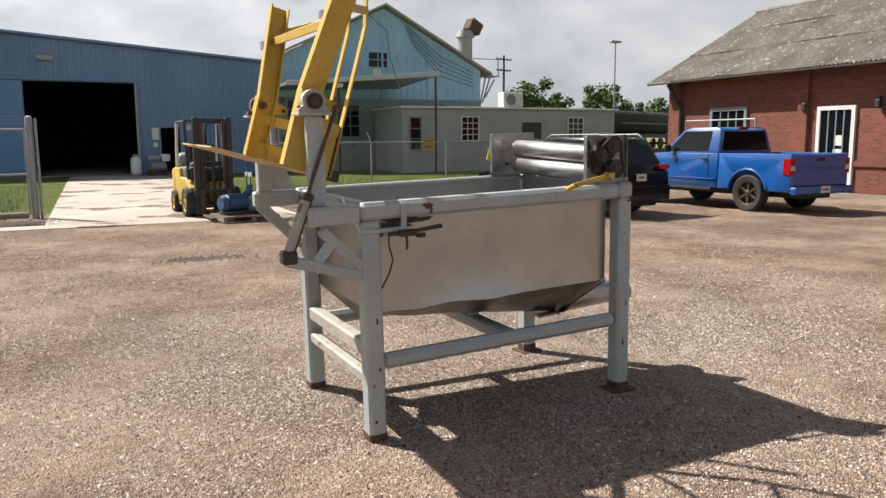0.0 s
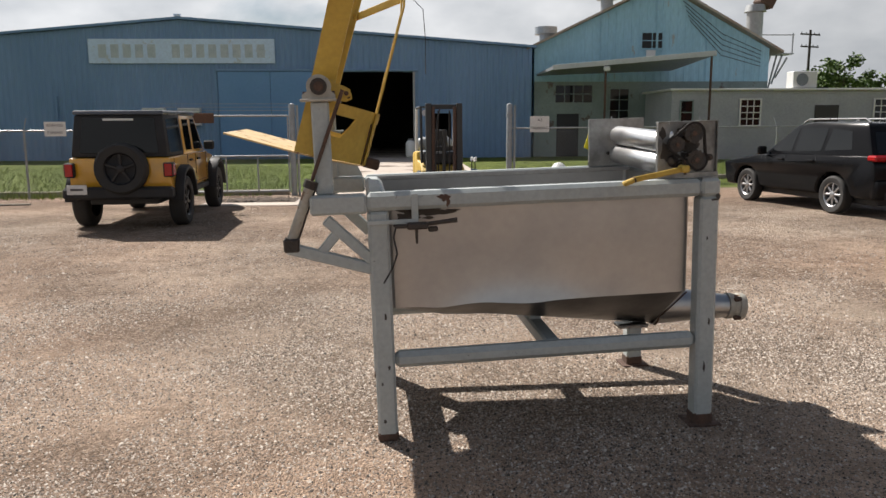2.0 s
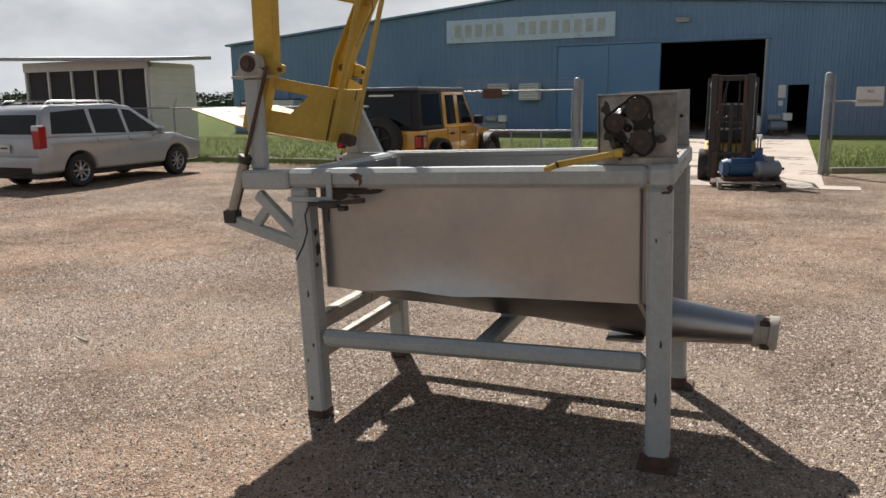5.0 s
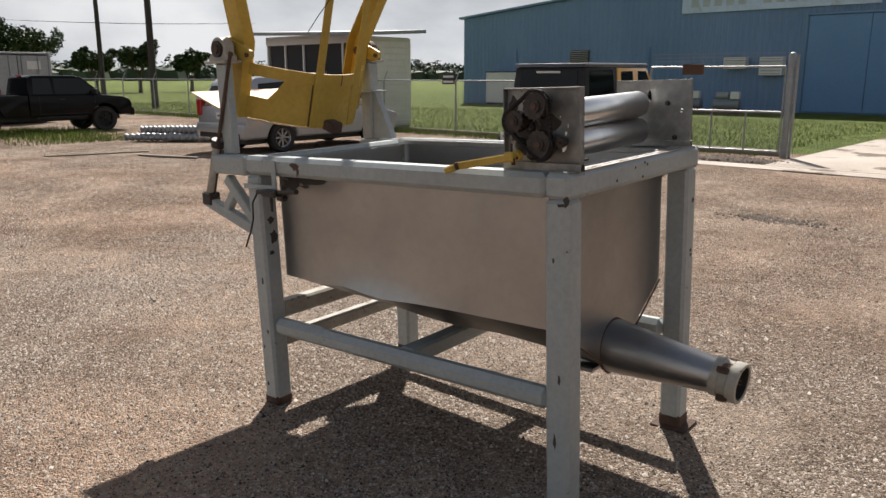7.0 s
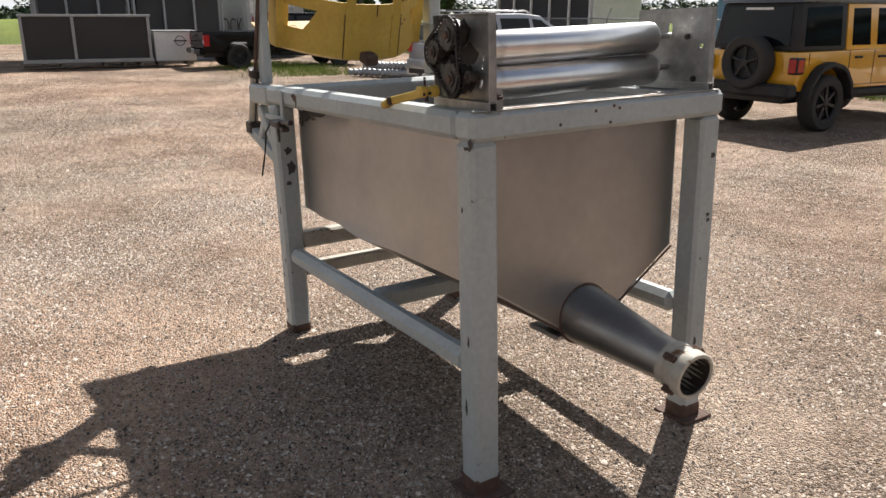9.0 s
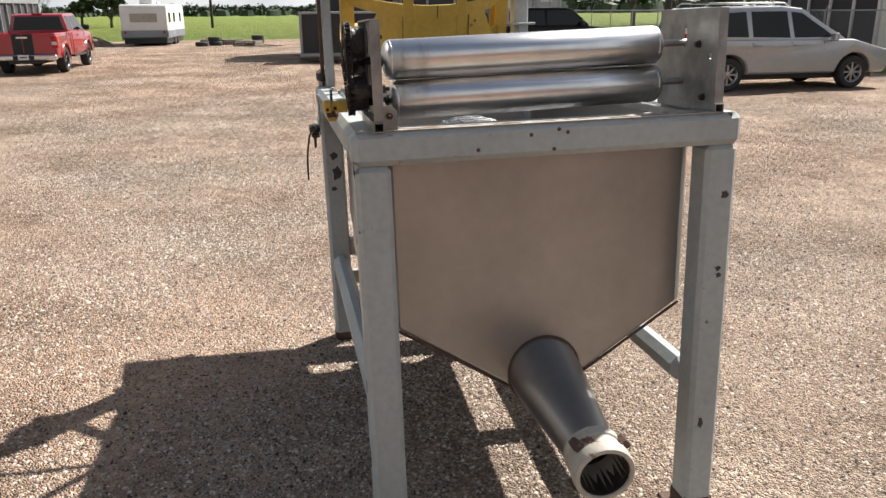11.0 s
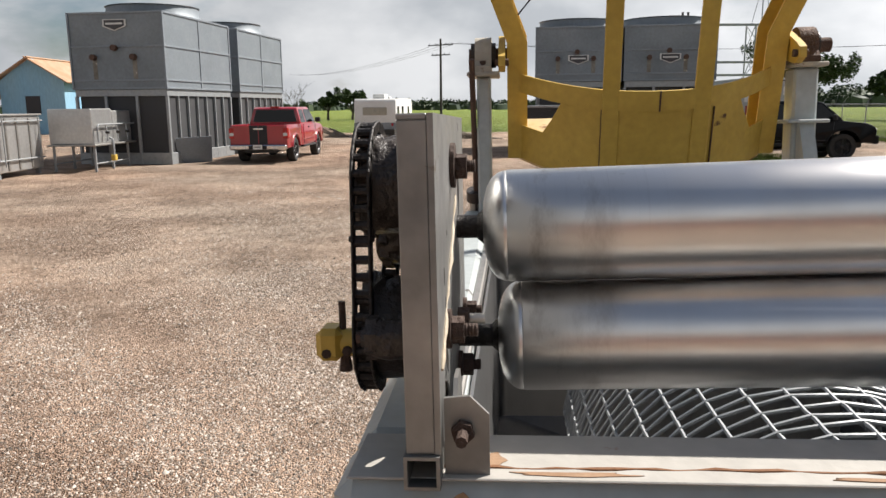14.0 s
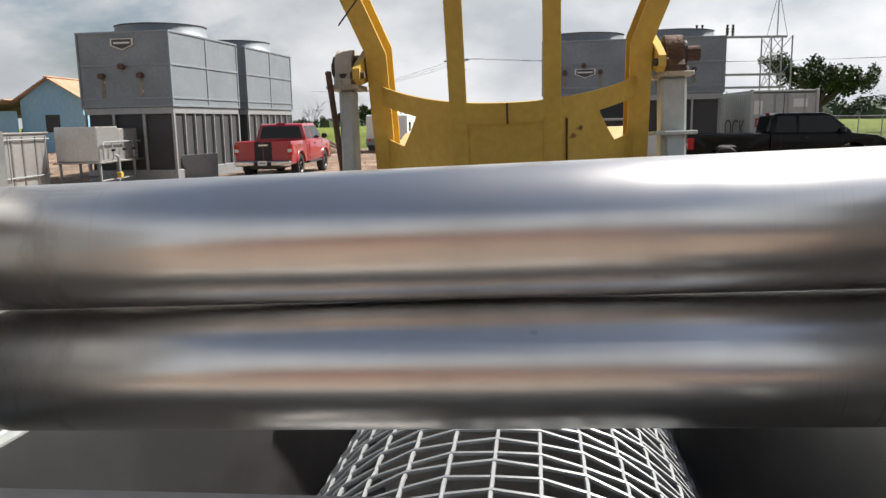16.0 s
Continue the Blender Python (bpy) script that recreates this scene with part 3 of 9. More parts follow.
part("end_beam", Mesh().box(-0.04, 0.035, 0.05, 1.01, 0.315, 0.385, 0.012), GREY_WORN, machine, "end beam with rusty scraped paint")
part("cross_beam", Mesh().box(0.89, 0.98, 0.04, 1.036, 0.41, 0.49, 0.012), GREY, machine)
part("stub_post", Mesh().box(0.90, 0.97, 0.47, 0.55, 0.48, 0.53, 0.006), GREY, machine)


def build_tank():
    x0, x1, y0, y1, zt, zw = 0.045, 1.715, 0.066, 1.070, RIM - 0.03, 0.715
    yk, kl, kr = 0.566, 0.575, 0.392

    K = 30

    def ring(z, o, c=0.03):
        a, b, d, e = x0 + o, x1 - o, y0 + o, y1 - o
        pts = []
        for cx, cy, s in ((a, d, 180), (b, d, 270), (b, e, 0), (a, e, 90)):
            ox, oy = (c if cx == a else -c), (c if cy == d else -c)
            if s == 270:
                pts += [(a + c + (b - a - 2 * c) * k / (K + 1), d, z) for k in range(1, K + 1)]
            for k in range(5):
                t = radians(s + 90 * k / 4)
                pts.append((cx + ox + c * math.cos(t), cy + oy + c * math.sin(t), z))
        return pts

    def dented(p, h):
        """The front sheet leans out towards its lower edge and is slightly wavy; h: 0 at the top, 1 at the bottom."""
        if p[1] > 0.2:
            return p
        u = min(1.0, max(0.0, (p[0] - x0) / (x1 - x0)))
        edge = math.sin(math.pi * u) ** 0.7
        out = 0.036 * edge * h ** 7 * (0.28 + 0.72 * math.exp(-((u - 0.42) / 0.20) ** 2)) - 0.004 * edge * math.sin(math.pi * h) * math.sin(5 * u + 1)
        drop = -0.010 * h ** 8 * (math.exp(-((u - 0.16) / 0.05) ** 2) - 0.9 * math.exp(-((u - 0.30) / 0.06) ** 2) + 0.8 * math.exp(-((u - 0.46) / 0.06) ** 2))
        return (p[0], p[1] - out, p[2] + drop)

    shell, bottom = Mesh(), Mesh()
    NR = 18
    for o in (0.0, 0.005):
        rows = []
        for j in range(NR + 1):
            h = (j / NR) ** 0.8
            rows.append([dented(p, h) for p in ring(zt + (zw - zt) * h, o)])
        vs = [p for r in rows for p in r]
        m = len(rows[0])
        shell.add(vs, [(j * m + k, j * m + (k + 1) % m, (j + 1) * m + (k + 1) % m, (j + 1) * m + k) for j in range(NR) for k in range(m)])
        base = rows[-1]
        k0, k1 = (x0 + 0.10, yk, kl + o), (x1 - o, yk, kr + o)
        a, b = m, m + 1
        shell.add(base + [k0, k1], [(k, k + 1, b) for k in range(5 + K, 14 + K)])
        keel = [tuple(k0[q] + (k1[q] - k0[q]) * k / (K + 1) for q in range(3)) for k in range(K + 2)]
        mid = []
        for k in range(K + 2):
            p, q = Vector(base[4 + k]), Vector(keel[k])
            mid.append(tuple(p.lerp(q, 0.4) + Vector((0, 0, (0.006 * math.sin(0.55 * k + 1) - 0.042) * math.sin(math.pi * k / (K + 1)) ** 0.6))))
        front = base[4:6 + K] + mid + keel
        w = K + 2
        bottom.add(front, [(r * w + k, r * w + k + 1, (r + 1) * w + k + 1, (r + 1) * w + k) for r in range(2) for k in range(K + 1)])
        bottom.add(base + [k0, k1], [(k, k + 1, a) for k in range(0, 4)] + [(14 + K, 15 + K, a, b)] + [(k, (k + 1) % m, a) for k in range(15 + K, 20 + K)])
    top_o, top_i = ring(zt, 0.0), ring(zt, 0.005)
    m = len(top_o)
    shell.add(top_o + top_i, [(k, (k + 1) % m, m + (k + 1) % m, m + k) for k in range(m)])
    tank = part("tank", shell, STEEL, machine, "brushed stainless tank with upright sides", 28)
    flat = [(y0 + 0.028, zt), (y1 - 0.028, zt), (y1 - 0.028, zw), (yk, kr + 0.012), (y0 + 0.028, zw)]
    part("end_panel", Mesh().prism(flat, x1 - 0.001, x1 + 0.0025, "x"), PANEL, tank, "flat clouded stainless end panel")
    part("tank_bottom", bottom, BOTTOM, tank, "stained sloping keeled bottom with its shade painted in", 20)
    return tank


tank = build_tank()
part("tank_flange", Mesh().box(0.03, 1.73, 0.046, 0.062, RIM - 0.035, RIM - 0.006, 0.003), STEEL_DULL, tank)
part("tank_flange", Mesh().box(0.03, 1.73, 1.062, 1.077, RIM - 0.035, RIM - 0.006, 0.003), STEEL_DULL, tank)
part("seam", Mesh().tube([(1.716, 0.08, 0.706), (1.718, 0.30, 0.563), (1.718, 0.45, 0.465)], 0.005, 6), RUST, tank, "dark bottom weld")
part("seam", Mesh().tube([(1.716, 1.056, 0.706), (1.718, 0.84, 0.567), (1.718, 0.68, 0.465)], 0.005, 6), RUST, tank, "dark bottom weld")
part("drain_pad", Mesh().box(1.47, 1.66, 0.49, 0.60, 0.385, 0.405, 0.004), STEEL_DULL, tank, "dull drain flange")

cone_axis = [(1.705, 0.575, 0.507), (1.72, 0.575, 0.506), (1.78, 0.572, 0.502), (2.10, 0.562, 0.481), (2.20, 0.558, 0.475), (2.215, 0.557, 0.474)]
cone = part("discharge_cone", Mesh().tube(cone_axis, [0.121, 0.121, 0.117, 0.083, 0.074, 0.074], 32, False), STEEL, machine, "tapered stainless discharge pipe")
part("weld_ring", Mesh().tube([(1.716 + 0.003 * math.cos(2 * math.pi * k / 32), 0.575 + 0.123 * math.cos(2 * math.pi * k / 32), 0.506 + 0.123 * math.sin(2 * math.pi * k / 32)) for k in range(33)], 0.006, 6, False), RUST, cone, "dark weld round the pipe")
AX = Matrix.Translation((2.19, 0.559, 0.477)) @ Vector((0.116, -0.005, -0.013)).to_track_quat("X", "Z").to_matrix().to_4x4()
part("pipe_collar", Mesh().lathe([(0.0, 0.0735), (0.0, 0.083), (0.030, 0.083), (0.034, 0.078), (0.066, 0.078), (0.072, 0.086), (0.106, 0.086), (0.112, 0.083), (0.114, 0.073), (0.110, 0.070), (-0.02, 0.068)], 32, AX), GREY_WORN, cone, "chipped cream clamp collar")
part("pipe_liner", Mesh().lathe([(0.108, 0.0695), (-0.25, 0.0675), (-0.25, 0.0)], 24, AX), GREASE, cone, "dark inside of the pipe")
for a in (0.6, 2.4, 3.9, 5.4):
    part("lug", Mesh().box(-0.022, 0.022, -0.012, 0.012, -0.012, 0.012, 0.003, Matrix.Translation((2.24, 0.557 + 0.088 * math.cos(a), 0.472 + 0.088 * math.sin(a))) @ Matrix.Rotation(a, 4, "X")), RUST, cone, "rusty clamp lug")

# woven wire drum inside the tank
DY, DZ, DR, DN, DP, DH = 0.59, 0.90, 0.345, 18, 0.0364, 31
mesh_drum = part("mesh_drum", Mesh().tube([(0.545, DY, DZ), (0.56, DY, DZ)], DR * 0.98, 32), STEEL_DULL, machine, "arched woven wire screen inside the tank")
for i in range(DH):
    x = 0.58 + i * DP
    hoop = Mesh().tube([(x + 0.004 * math.sin(i * 2.1), DY + (DR + 0.0015 * (-1) ** (k + i)) * math.cos(radians(6 + 168 * k / DN)), DZ + (DR + 0.0015 * (-1) ** (k + i)) * math.sin(radians(6 + 168 * k / DN))) for k in range(DN + 1)], 0.0035, 6)
    part("hoop_wire", hoop, GALV, mesh_drum)
for k in range(DN + 1):
    t = radians(6 + 168 * k / DN)
    part("long_wire", Mesh().tube([(0.56 + DP * j, DY + (DR - 0.0015 * (-1) ** (k + j)) * math.cos(t), DZ + (DR - 0.0015 * (-1) ** (k + j)) * math.sin(t)) for j in range(DH)], 0.0032, 5), GALV, mesh_drum)

# squeeze rollers
RX = 1.62
for z, ya, yb in ((1.5445, 0.089, 0.992), (1.4235, 0.104, 0.995)):
    r = 0.0602
    dome = ((0.0, 0.013), (0.0015, 0.028), (0.005, 0.042), (0.010, 0.051), (0.016, 0.0565), (0.022, 0.0592), (0.025, 0.0596), (0.0262, 0.0590), (0.0275, r))
    prof_y = [ya + d for d, _ in dome] + [yb - d for d, _ in dome[::-1]]
    prof_r = [q for _, q in dome] + [q for _, q in dome[::-1]]
    pts = [(RX, y, z + 0.018 * (y - 0.1)) for y in prof_y]
    roller = part("roller", Mesh().tube(pts, prof_r, 48), ROLLER, machine, "polished stainless squeeze roller", 50)
    part("shaft", Mesh().tube([(RX, 0.02, z), (RX, ya + 0.004, z)], 0.0125, 14), CHAIN, roller, "rough dark shaft")
    part("shaft", Mesh().tube([(RX, yb - 0.004, z + 0.018), (RX, 1.09, z + 0.020)], 0.011, 14), STEEL_DULL, roller)
    part("weld_collar", Mesh().tube([(RX, ya - 0.006, z), (RX, ya + 0.003, z)], [0.0135, 0.021], 14), CHAIN, roller, "rough dark weld")


def oval(x, z, a, b, lean=0.0, n=20):
    c, d = math.cos(radians(lean)), math.sin(radians(lean))
    pts = [(a * math.cos(2 * math.pi * k / n), b * math.sin(2 * math.pi * k / n)) for k in range(n)]
    return [(x + p * c - q * d, z + p * d + q * c) for p, q in pts]


def pierced(outline, holes, ya, yb):
    """A flat sheet in x and z with openings through it."""
    bm = bmesh.new()
    edges = []
    for ring in [outline] + holes:
        vs = [bm.verts.new((x, ya, z)) for x, z in ring]
        edges += [bm.edges.new((vs[k], vs[(k + 1) % len(vs)])) for k in range(len(vs))]
    bmesh.ops.triangle_fill(bm, edges=edges, use_beauty=True)
    grown = bmesh.ops.extrude_face_region(bm, geom=bm.faces[:])
    bmesh.ops.translate(bm, verts=[v for v in grown["geom"] if isinstance(v, bmesh.types.BMVert)], vec=(0, yb - ya, 0))
    bmesh.ops.recalc_face_normals(bm, faces=bm.faces)
    me = bpy.data.meshes.new("side_plate")
    bm.to_mesh(me); bm.free()
    return me


def side_plate(x0, x1, z0, z1, web, out, label, holes=()):
    """A folded channel plate: a web with flanges turned outwards."""
    t, d = 0.005, 0.024
    sheet = pierced([(x0, z0 + 0.0255), (x1, z0 + 0.0255), (x1, z1), (x0, z1)], list(holes), web, web + out * t)
    p = part("side_plate", sheet, PLATE, machine, label)
    yf = sorted((web + out * t, web + out * (t + d)))
    part("flange", Mesh().box(x0, x1, yf[0], yf[1], z1 - t, z1, 0.001), PLATE, p)
    for x in (x0, x1 - t):
        part("flange", Mesh().box(x, x + t, yf[0], yf[1], z0 + 0.026, z1 - t, 0.001), PLATE, p)
    # the hollow foot tube under the flange
    w = sorted((web + out * 0.001, web + out * (t + d + 0.002)))
    foot = Mesh()
    foot.box(x0 - 0.002, x1 + 0.004, w[0], w[1], z0 - 0.004, z0 - 0.001, 0.0)
    foot.box(x0 - 0.002, x1 + 0.004, w[0], w[1], z0 + 0.022, z0 + 0.025, 0.0)
    for yy in (w[0], w[1] - 0.003):
        foot.box(x0 - 0.002, x1 + 0.004, yy, yy + 0.003, z0 - 0.001, z0 + 0.022, 0.0)
    part("foot_channel", foot, PLATE, p)
    return p


P0 = side_plate(1.512, 1.850, RIM + 0.005, 1.662, 0.061, -1, "stained stainless end plate with slotted holes",
                [oval(1.597, 1.581, 0.012, 0.029), oval(1.770, 1.440, 0.008, 0.016, -30), oval(1.785, 1.522, 0.005, 0.0085), oval(1.776, 1.495, 0.006, 0.0075), oval(1.752, 1.555, 0.003, 0.004), oval(1.580, 1.651, 0.003, 0.005)])
P1 = side_plate(1.455, 1.83, RIM + 0.005, 1.668, 1.078, 1, "plain stainless end plate", [oval(1.628, 1.585, 0.011, 0.036), oval(1.79, 1.525, 0.009, 0.009)])
RUSTED = material("rusty_bolt", (0.085, 0.052, 0.038), 0.8, 0.3, tone=(0.04, 0.028, 0.024), scale=60, fine=160, bump=0.5)
BRIGHT_THREAD = material("bright_thread", (0.62, 0.60, 0.57), 0.4, 0.9, tone=(0.40, 0.37, 0.33), scale=80, bump=0.1)
# bolts through the plate: place, nut size, washer size, thread length
for x, z, r, washer, ln, mat in ((1.690, 1.613, 0.0125, 0.022, 0.008, RUSTED), (1.702, 1.463, 0.0115, 0.0, 0.016, BRIGHT_THREAD), (1.774, 1.471, 0.0125, 0.018, 0.012, RUSTED), (1.550, 1.436, 0.010, 0.013, 0.006, RUSTED), (1.636, 1.395, 0.012, 0.014, 0.008, RUSTED)):
    b = part("bolt", Mesh().tube([(x, 0.066, z), (x, 0.077, z)], r, 6), RUSTED, P0, "rusty hexagon nut")
    if washer:
        part("washer", Mesh().tube([(x, 0.0612, z + 0.001), (x, 0.0655, z + 0.001)], washer, 20), RUSTED, b, "rusty washer")
    part("thread", Mesh().tube([(x, 0.077, z)] + [(x, 0.077 + ln * k / 8, z) for k in range(1, 9)], [r * 0.45 + 0.0006 * (k % 2) for k in range(9)], 12), mat, b)
bead = [(1.834 - 0.009 * k + 0.0012 * math.sin(2.1 * k), 0.0615, 1.453 + 0.00605 * k + 0.001 * math.sin(1.3 * k)) for k in range(22)]
part("weld_bead", Mesh().tube(bead, [0.0019 + 0.0009 * math.sin(1.7 * k) + 0.0008 * math.sin(0.6 * k) for k in range(22)], 7), material("weld_paint", (0.50, 0.44, 0.34), 0.7, tone=(0.36, 0.29, 0.20), scale=40, bump=0.3), P0, "pale weld bead")
part("paint_dab", Mesh().prism([(1.676, 1.518), (1.681, 1.516), (1.683, 1.532), (1.680, 1.540), (1.676, 1.537)], 0.0612, 0.0618), WHITE, P0, "dab of white paint")
part("doubler_edge", Mesh().tube([(1.80, 0.0615, 1.432), (1.79, 0.0615, 1.395), (1.70, 0.0615, 1.388)], 0.0012, 5), GREASE, P0, "dark edge of a welded patch")
part("clip", Mesh().prism([(1.752, RIM), (1.812, RIM), (1.812, RIM + 0.058), (1.795, RIM + 0.078), (1.768, RIM + 0.078), (1.752, RIM + 0.062)], 0.068, 0.072), STEEL_DULL, P0, "bent mounting clip")
part("clip", Mesh().add([(x, y, RIM + z) for x in (1.826, 1.830) for y, z in ((0.062, 0.004), (0.100, 0.004), (0.100, 0.058), (0.084, 0.074), (0.062, 0.072))], [(4, 3, 2, 1, 0), (5, 6, 7, 8, 9)] + [(k, (k + 1) % 5, 5 + (k + 1) % 5, 5 + k) for k in range(5)]), PLATE, P0, "bent mounting clip")
part("bolt", Mesh().tube([(1.83, 0.078, RIM + 0.044), (1.838, 0.078, RIM + 0.044)], 0.010, 6).tube([(1.838, 0.078, RIM + 0.044), (1.856, 0.078, RIM + 0.044)], 0.005, 8), RUSTED, P0)
for x, z in ((1.72, 1.56), (1.585, 1.44), (1.76, 1.40)):
    part("bolt", Mesh().tube([(x, 1.078, z), (x, 1.073, z)], 0.012, 12).tube([(x, 1.073, z), (x, 1.063, z)], 0.008, 6), GREASE, P1)
    part("bolt", Mesh().tube([(x, 1.083, z), (x, 1.095, z)], 0.011, 6), RUST, P1)


def sprocket(x, z, r, teeth, y, name="sprocket"):
    poly = []
    for k in range(teeth * 2):
        t = math.pi * k / teeth
        rr = r if k % 2 else r * 0.86
        poly.append((x + rr * math.cos(t), z + rr * math.sin(t)))
    s = part(name, Mesh().prism(poly, y - 0.005, y + 0.005), GREASE, machine, "greasy black sprocket")
    part("hub", Mesh().tube([(x, y - 0.010, z), (x, y - 0.004, z)], r * 0.45, 16), GREASE, s)
    part("grease_cake", Mesh().tube([(x, y + 0.005, z), (x + 0.003, y + 0.015, z - 0.002), (x - 0.002, y + 0.034, z), (x, 0.034, z)], [r * 0.93, r * 0.88, r * 0.92, r * 0.8], 18), GREASE, s, "thick caked grease")
    part("nut", Mesh().tube([(x, y - 0.015, z), (x, y - 0.009, z)], r * 0.25, 6), RUST, s)
    return s


SP = [(1.690, 1.597, 0.054), (1.706, 1.457, 0.056), (1.598, 1.541, 0.044), (1.786, 1.467, 0.020)]
for x, z, r in SP:
    sprocket(x, z, r, 14 if r > 0.03 else 8, -0.018 if r > 0.03 else -0.004)


def run(points, step=0.0159):
    """Places along a closed line at even steps."""
    out, carry = [], 0.0
    for a, b in zip(points, points[1:] + points[:1]):
        a, b = Vector(a), Vector(b)
        ln = (b - a).length
        t = carry
        while t < ln:
            out.append((a + (b - a) * t / ln, (b - a).normalized()))
            t += step
        carry = t - ln
    return out


loop = []
for a in range(60, -61, -12):
    loop.append((1.706 + 0.058 * math.cos(radians(a - 30)), 1.457 + 0.058 * math.sin(radians(a - 30))))
for a in range(-100, -221, -12):
    loop.append((1.598 + 0.046 * math.cos(radians(a)), 1.541 + 0.046 * math.sin(radians(a))))
for a in range(140, -1, -12):
    loop.append((1.690 + 0.056 * math.cos(radians(a)), 1.597 + 0.056 * math.sin(radians(a))))
chain = part("chain", Mesh().box(1.747, 1.753, -0.030, -0.006, 1.548, 1.554, 0.001), CHAIN, machine, "oily roller chain")
link_a = Mesh()
for y in (-0.0095, 0.0065):
    link_a.box(-0.0105, 0.0105, y, y + 0.003, -0.0058, 0.0058, 0.001)
link_a = link_a.tube([(-0.0079, -0.0095, 0), (-0.0079, 0.0095, 0)], 0.0042, 8).data("link")
link_a.materials.append(CHAIN)
for p, d in run(loop):
    part("link", link_a, CHAIN, chain, m=Matrix.Translation((p.x, -0.018, p.y)) @ Matrix.Rotation(-math.atan2(d.y, d.x), 4, "Y"))
blob = Mesh()
for k in range(16):
    a = random.uniform(0, 6.28)
    x, z, r = 1.65 + 0.075 * math.cos(a) * random.random(), 1.50 + 0.085 * math.sin(a), random.uniform(0.012, 0.03)
    blob.tube([(x, 0.034, z), (x, 0.026, z), (x + 0.003, 0.012, z - 0.004)], [r, r * 0.9, r * 0.3], 9)
part("grease_buildup", blob, GREASE, P0, "thick black grease")
crank = part("crank_handle", Mesh().beam((1.622, -0.060, 1.414), (1.345, -0.054, 1.366), 0.012, 0.030, 0.004), YELLOW, machine, "yellow painted crank bar")
part("crank_hub", Mesh().tube([(1.62, -0.085, 1.415), (1.62, -0.055, 1.415), (1.62, -0.050, 1.415), (1.62, -0.024, 1.415)], [0.016, 0.016, 0.020, 0.020], 16), YELLOW, crank)
part("crank_cap", Mesh().box(1.600, 1.640, -0.098, -0.068, 1.397, 1.434, 0.007), YELLOW, crank, "chipped yellow end block")
for y, z in ((-0.085, 1.407), (-0.062, 1.410)):
    part("set_screw", Mesh().tube([(1.632, y, z), (1.6415, y, z)], 0.0055, 8), RUSTED, crank, "rusty set screw")
part("lower_bolt", Mesh().tube([(1.625, -0.067, 1.404), (1.625, -0.067, 1.384)], [0.005, 0.008], 8), RUSTED, crank, "rusty bolt")
part("crank_grip", Mesh().beam((1.352, -0.056, 1.367), (1.292, -0.056, 1.345), 0.038, 0.026, 0.007), YELLOW, crank)
part("grip_band", Mesh().beam((1.356, -0.056, 1.369), (1.348, -0.056, 1.366), 0.041, 0.030, 0.004), RUST, crank, "dark worn band")
part("crank_pin", Mesh().tube([(1.62, -0.070, 1.43), (1.62, -0.070, 1.462)], 0.004, 8), RUSTED, crank, "rusty pin")
flag = Mesh().prism([(1.47, 1.60), (1.43, 1.48), (1.478, 1.455), (1.478, 1.60)], 1.118, 1.123)
part("guard_plate", flag, material("bright_yellow_sheet", (0.80, 0.72, 0.02), 0.5, tone=(0.7, 0.62, 0.02), bump=0.05), P1, "bright yellow guard sheet")

# air valve on the front rail, with its hose
valve = part("valve_bracket", Mesh().box(0.17, 0.205, -0.066, -0.057, 1.19, RIM - 0.01, 0.003).box(-0.06, 0.20, -0.068, -0.058, 1.19, 1.215, 0.003), GREY, machine)
vb = Mesh().box(0.14, 0.25, -0.115, -0.066, 1.165, 1.20, 0.008).tube([(0.25, -0.09, 1.19), (0.40, -0.10, 1.205)], [0.010, 0.013], 10)
vb.tube([(0.19, -0.09, 1.17), (0.19, -0.09, 1.09)], [0.009, 0.006], 8).tube([(0.08, -0.088, 1.182), (0.14, -0.09, 1.182)], 0.011, 10).box(0.25, 0.30, -0.108, -0.07, 1.15, 1.175, 0.006)
part("valve_body", vb, GREASE, valve, "oily black hand valve")
part("hose", Mesh().tube([(0.085, -0.09, 1.18), (0.07, -0.115, 1.13), (0.085, -0.13, 1.05), (0.06, -0.135, 0.98), (0.01, -0.135, 0.90)], 0.0045, 8), BLACK, valve, "thin black air hose")
smear = Mesh()
for cx, cz, rx, rz in ((0.345, 0.0, 0.030, 0.016), (0.36, -0.02, 0.010, 0.024), (0.325, 0.008, 0.018, 0.010)):
    rim_line = [(cx + rx * (1 + 0.35 * math.sin(3.1 * q + cx * 90)) * math.cos(q), RIM - 0.04 + cz + rz * (1 + 0.3 * math.cos(4.3 * q)) * math.sin(q)) for q in [2 * math.pi * k / 18 for k in range(18)]]
    smear.prism(rim_line, -0.0535, -0.0528 - 0.0004 * rx / 0.01)
part("burn_mark", smear, RUST, machine, "dark burn mark on the rail")

def blotch(name, spots, axis, a, b, label, mat=None):
    """Flat uneven stains: centres and half sizes in the two other axes."""
    for n, (cx, cz, rx, rz) in enumerate(spots):
        ms = Mesh().prism([(cx + rx * (1 + 0.3 * math.sin(3.1 * q + 7 * n)) * math.cos(q), cz + rz * (1 + 0.25 * math.cos(4.3 * q + n)) * math.sin(q)) for q in [2 * math.pi * k / 18 for k in range(18)]], a, b + 0.0002 * n * (1 if b > a else -1), axis)
        part(name, ms, mat or SOOT, machine, label)


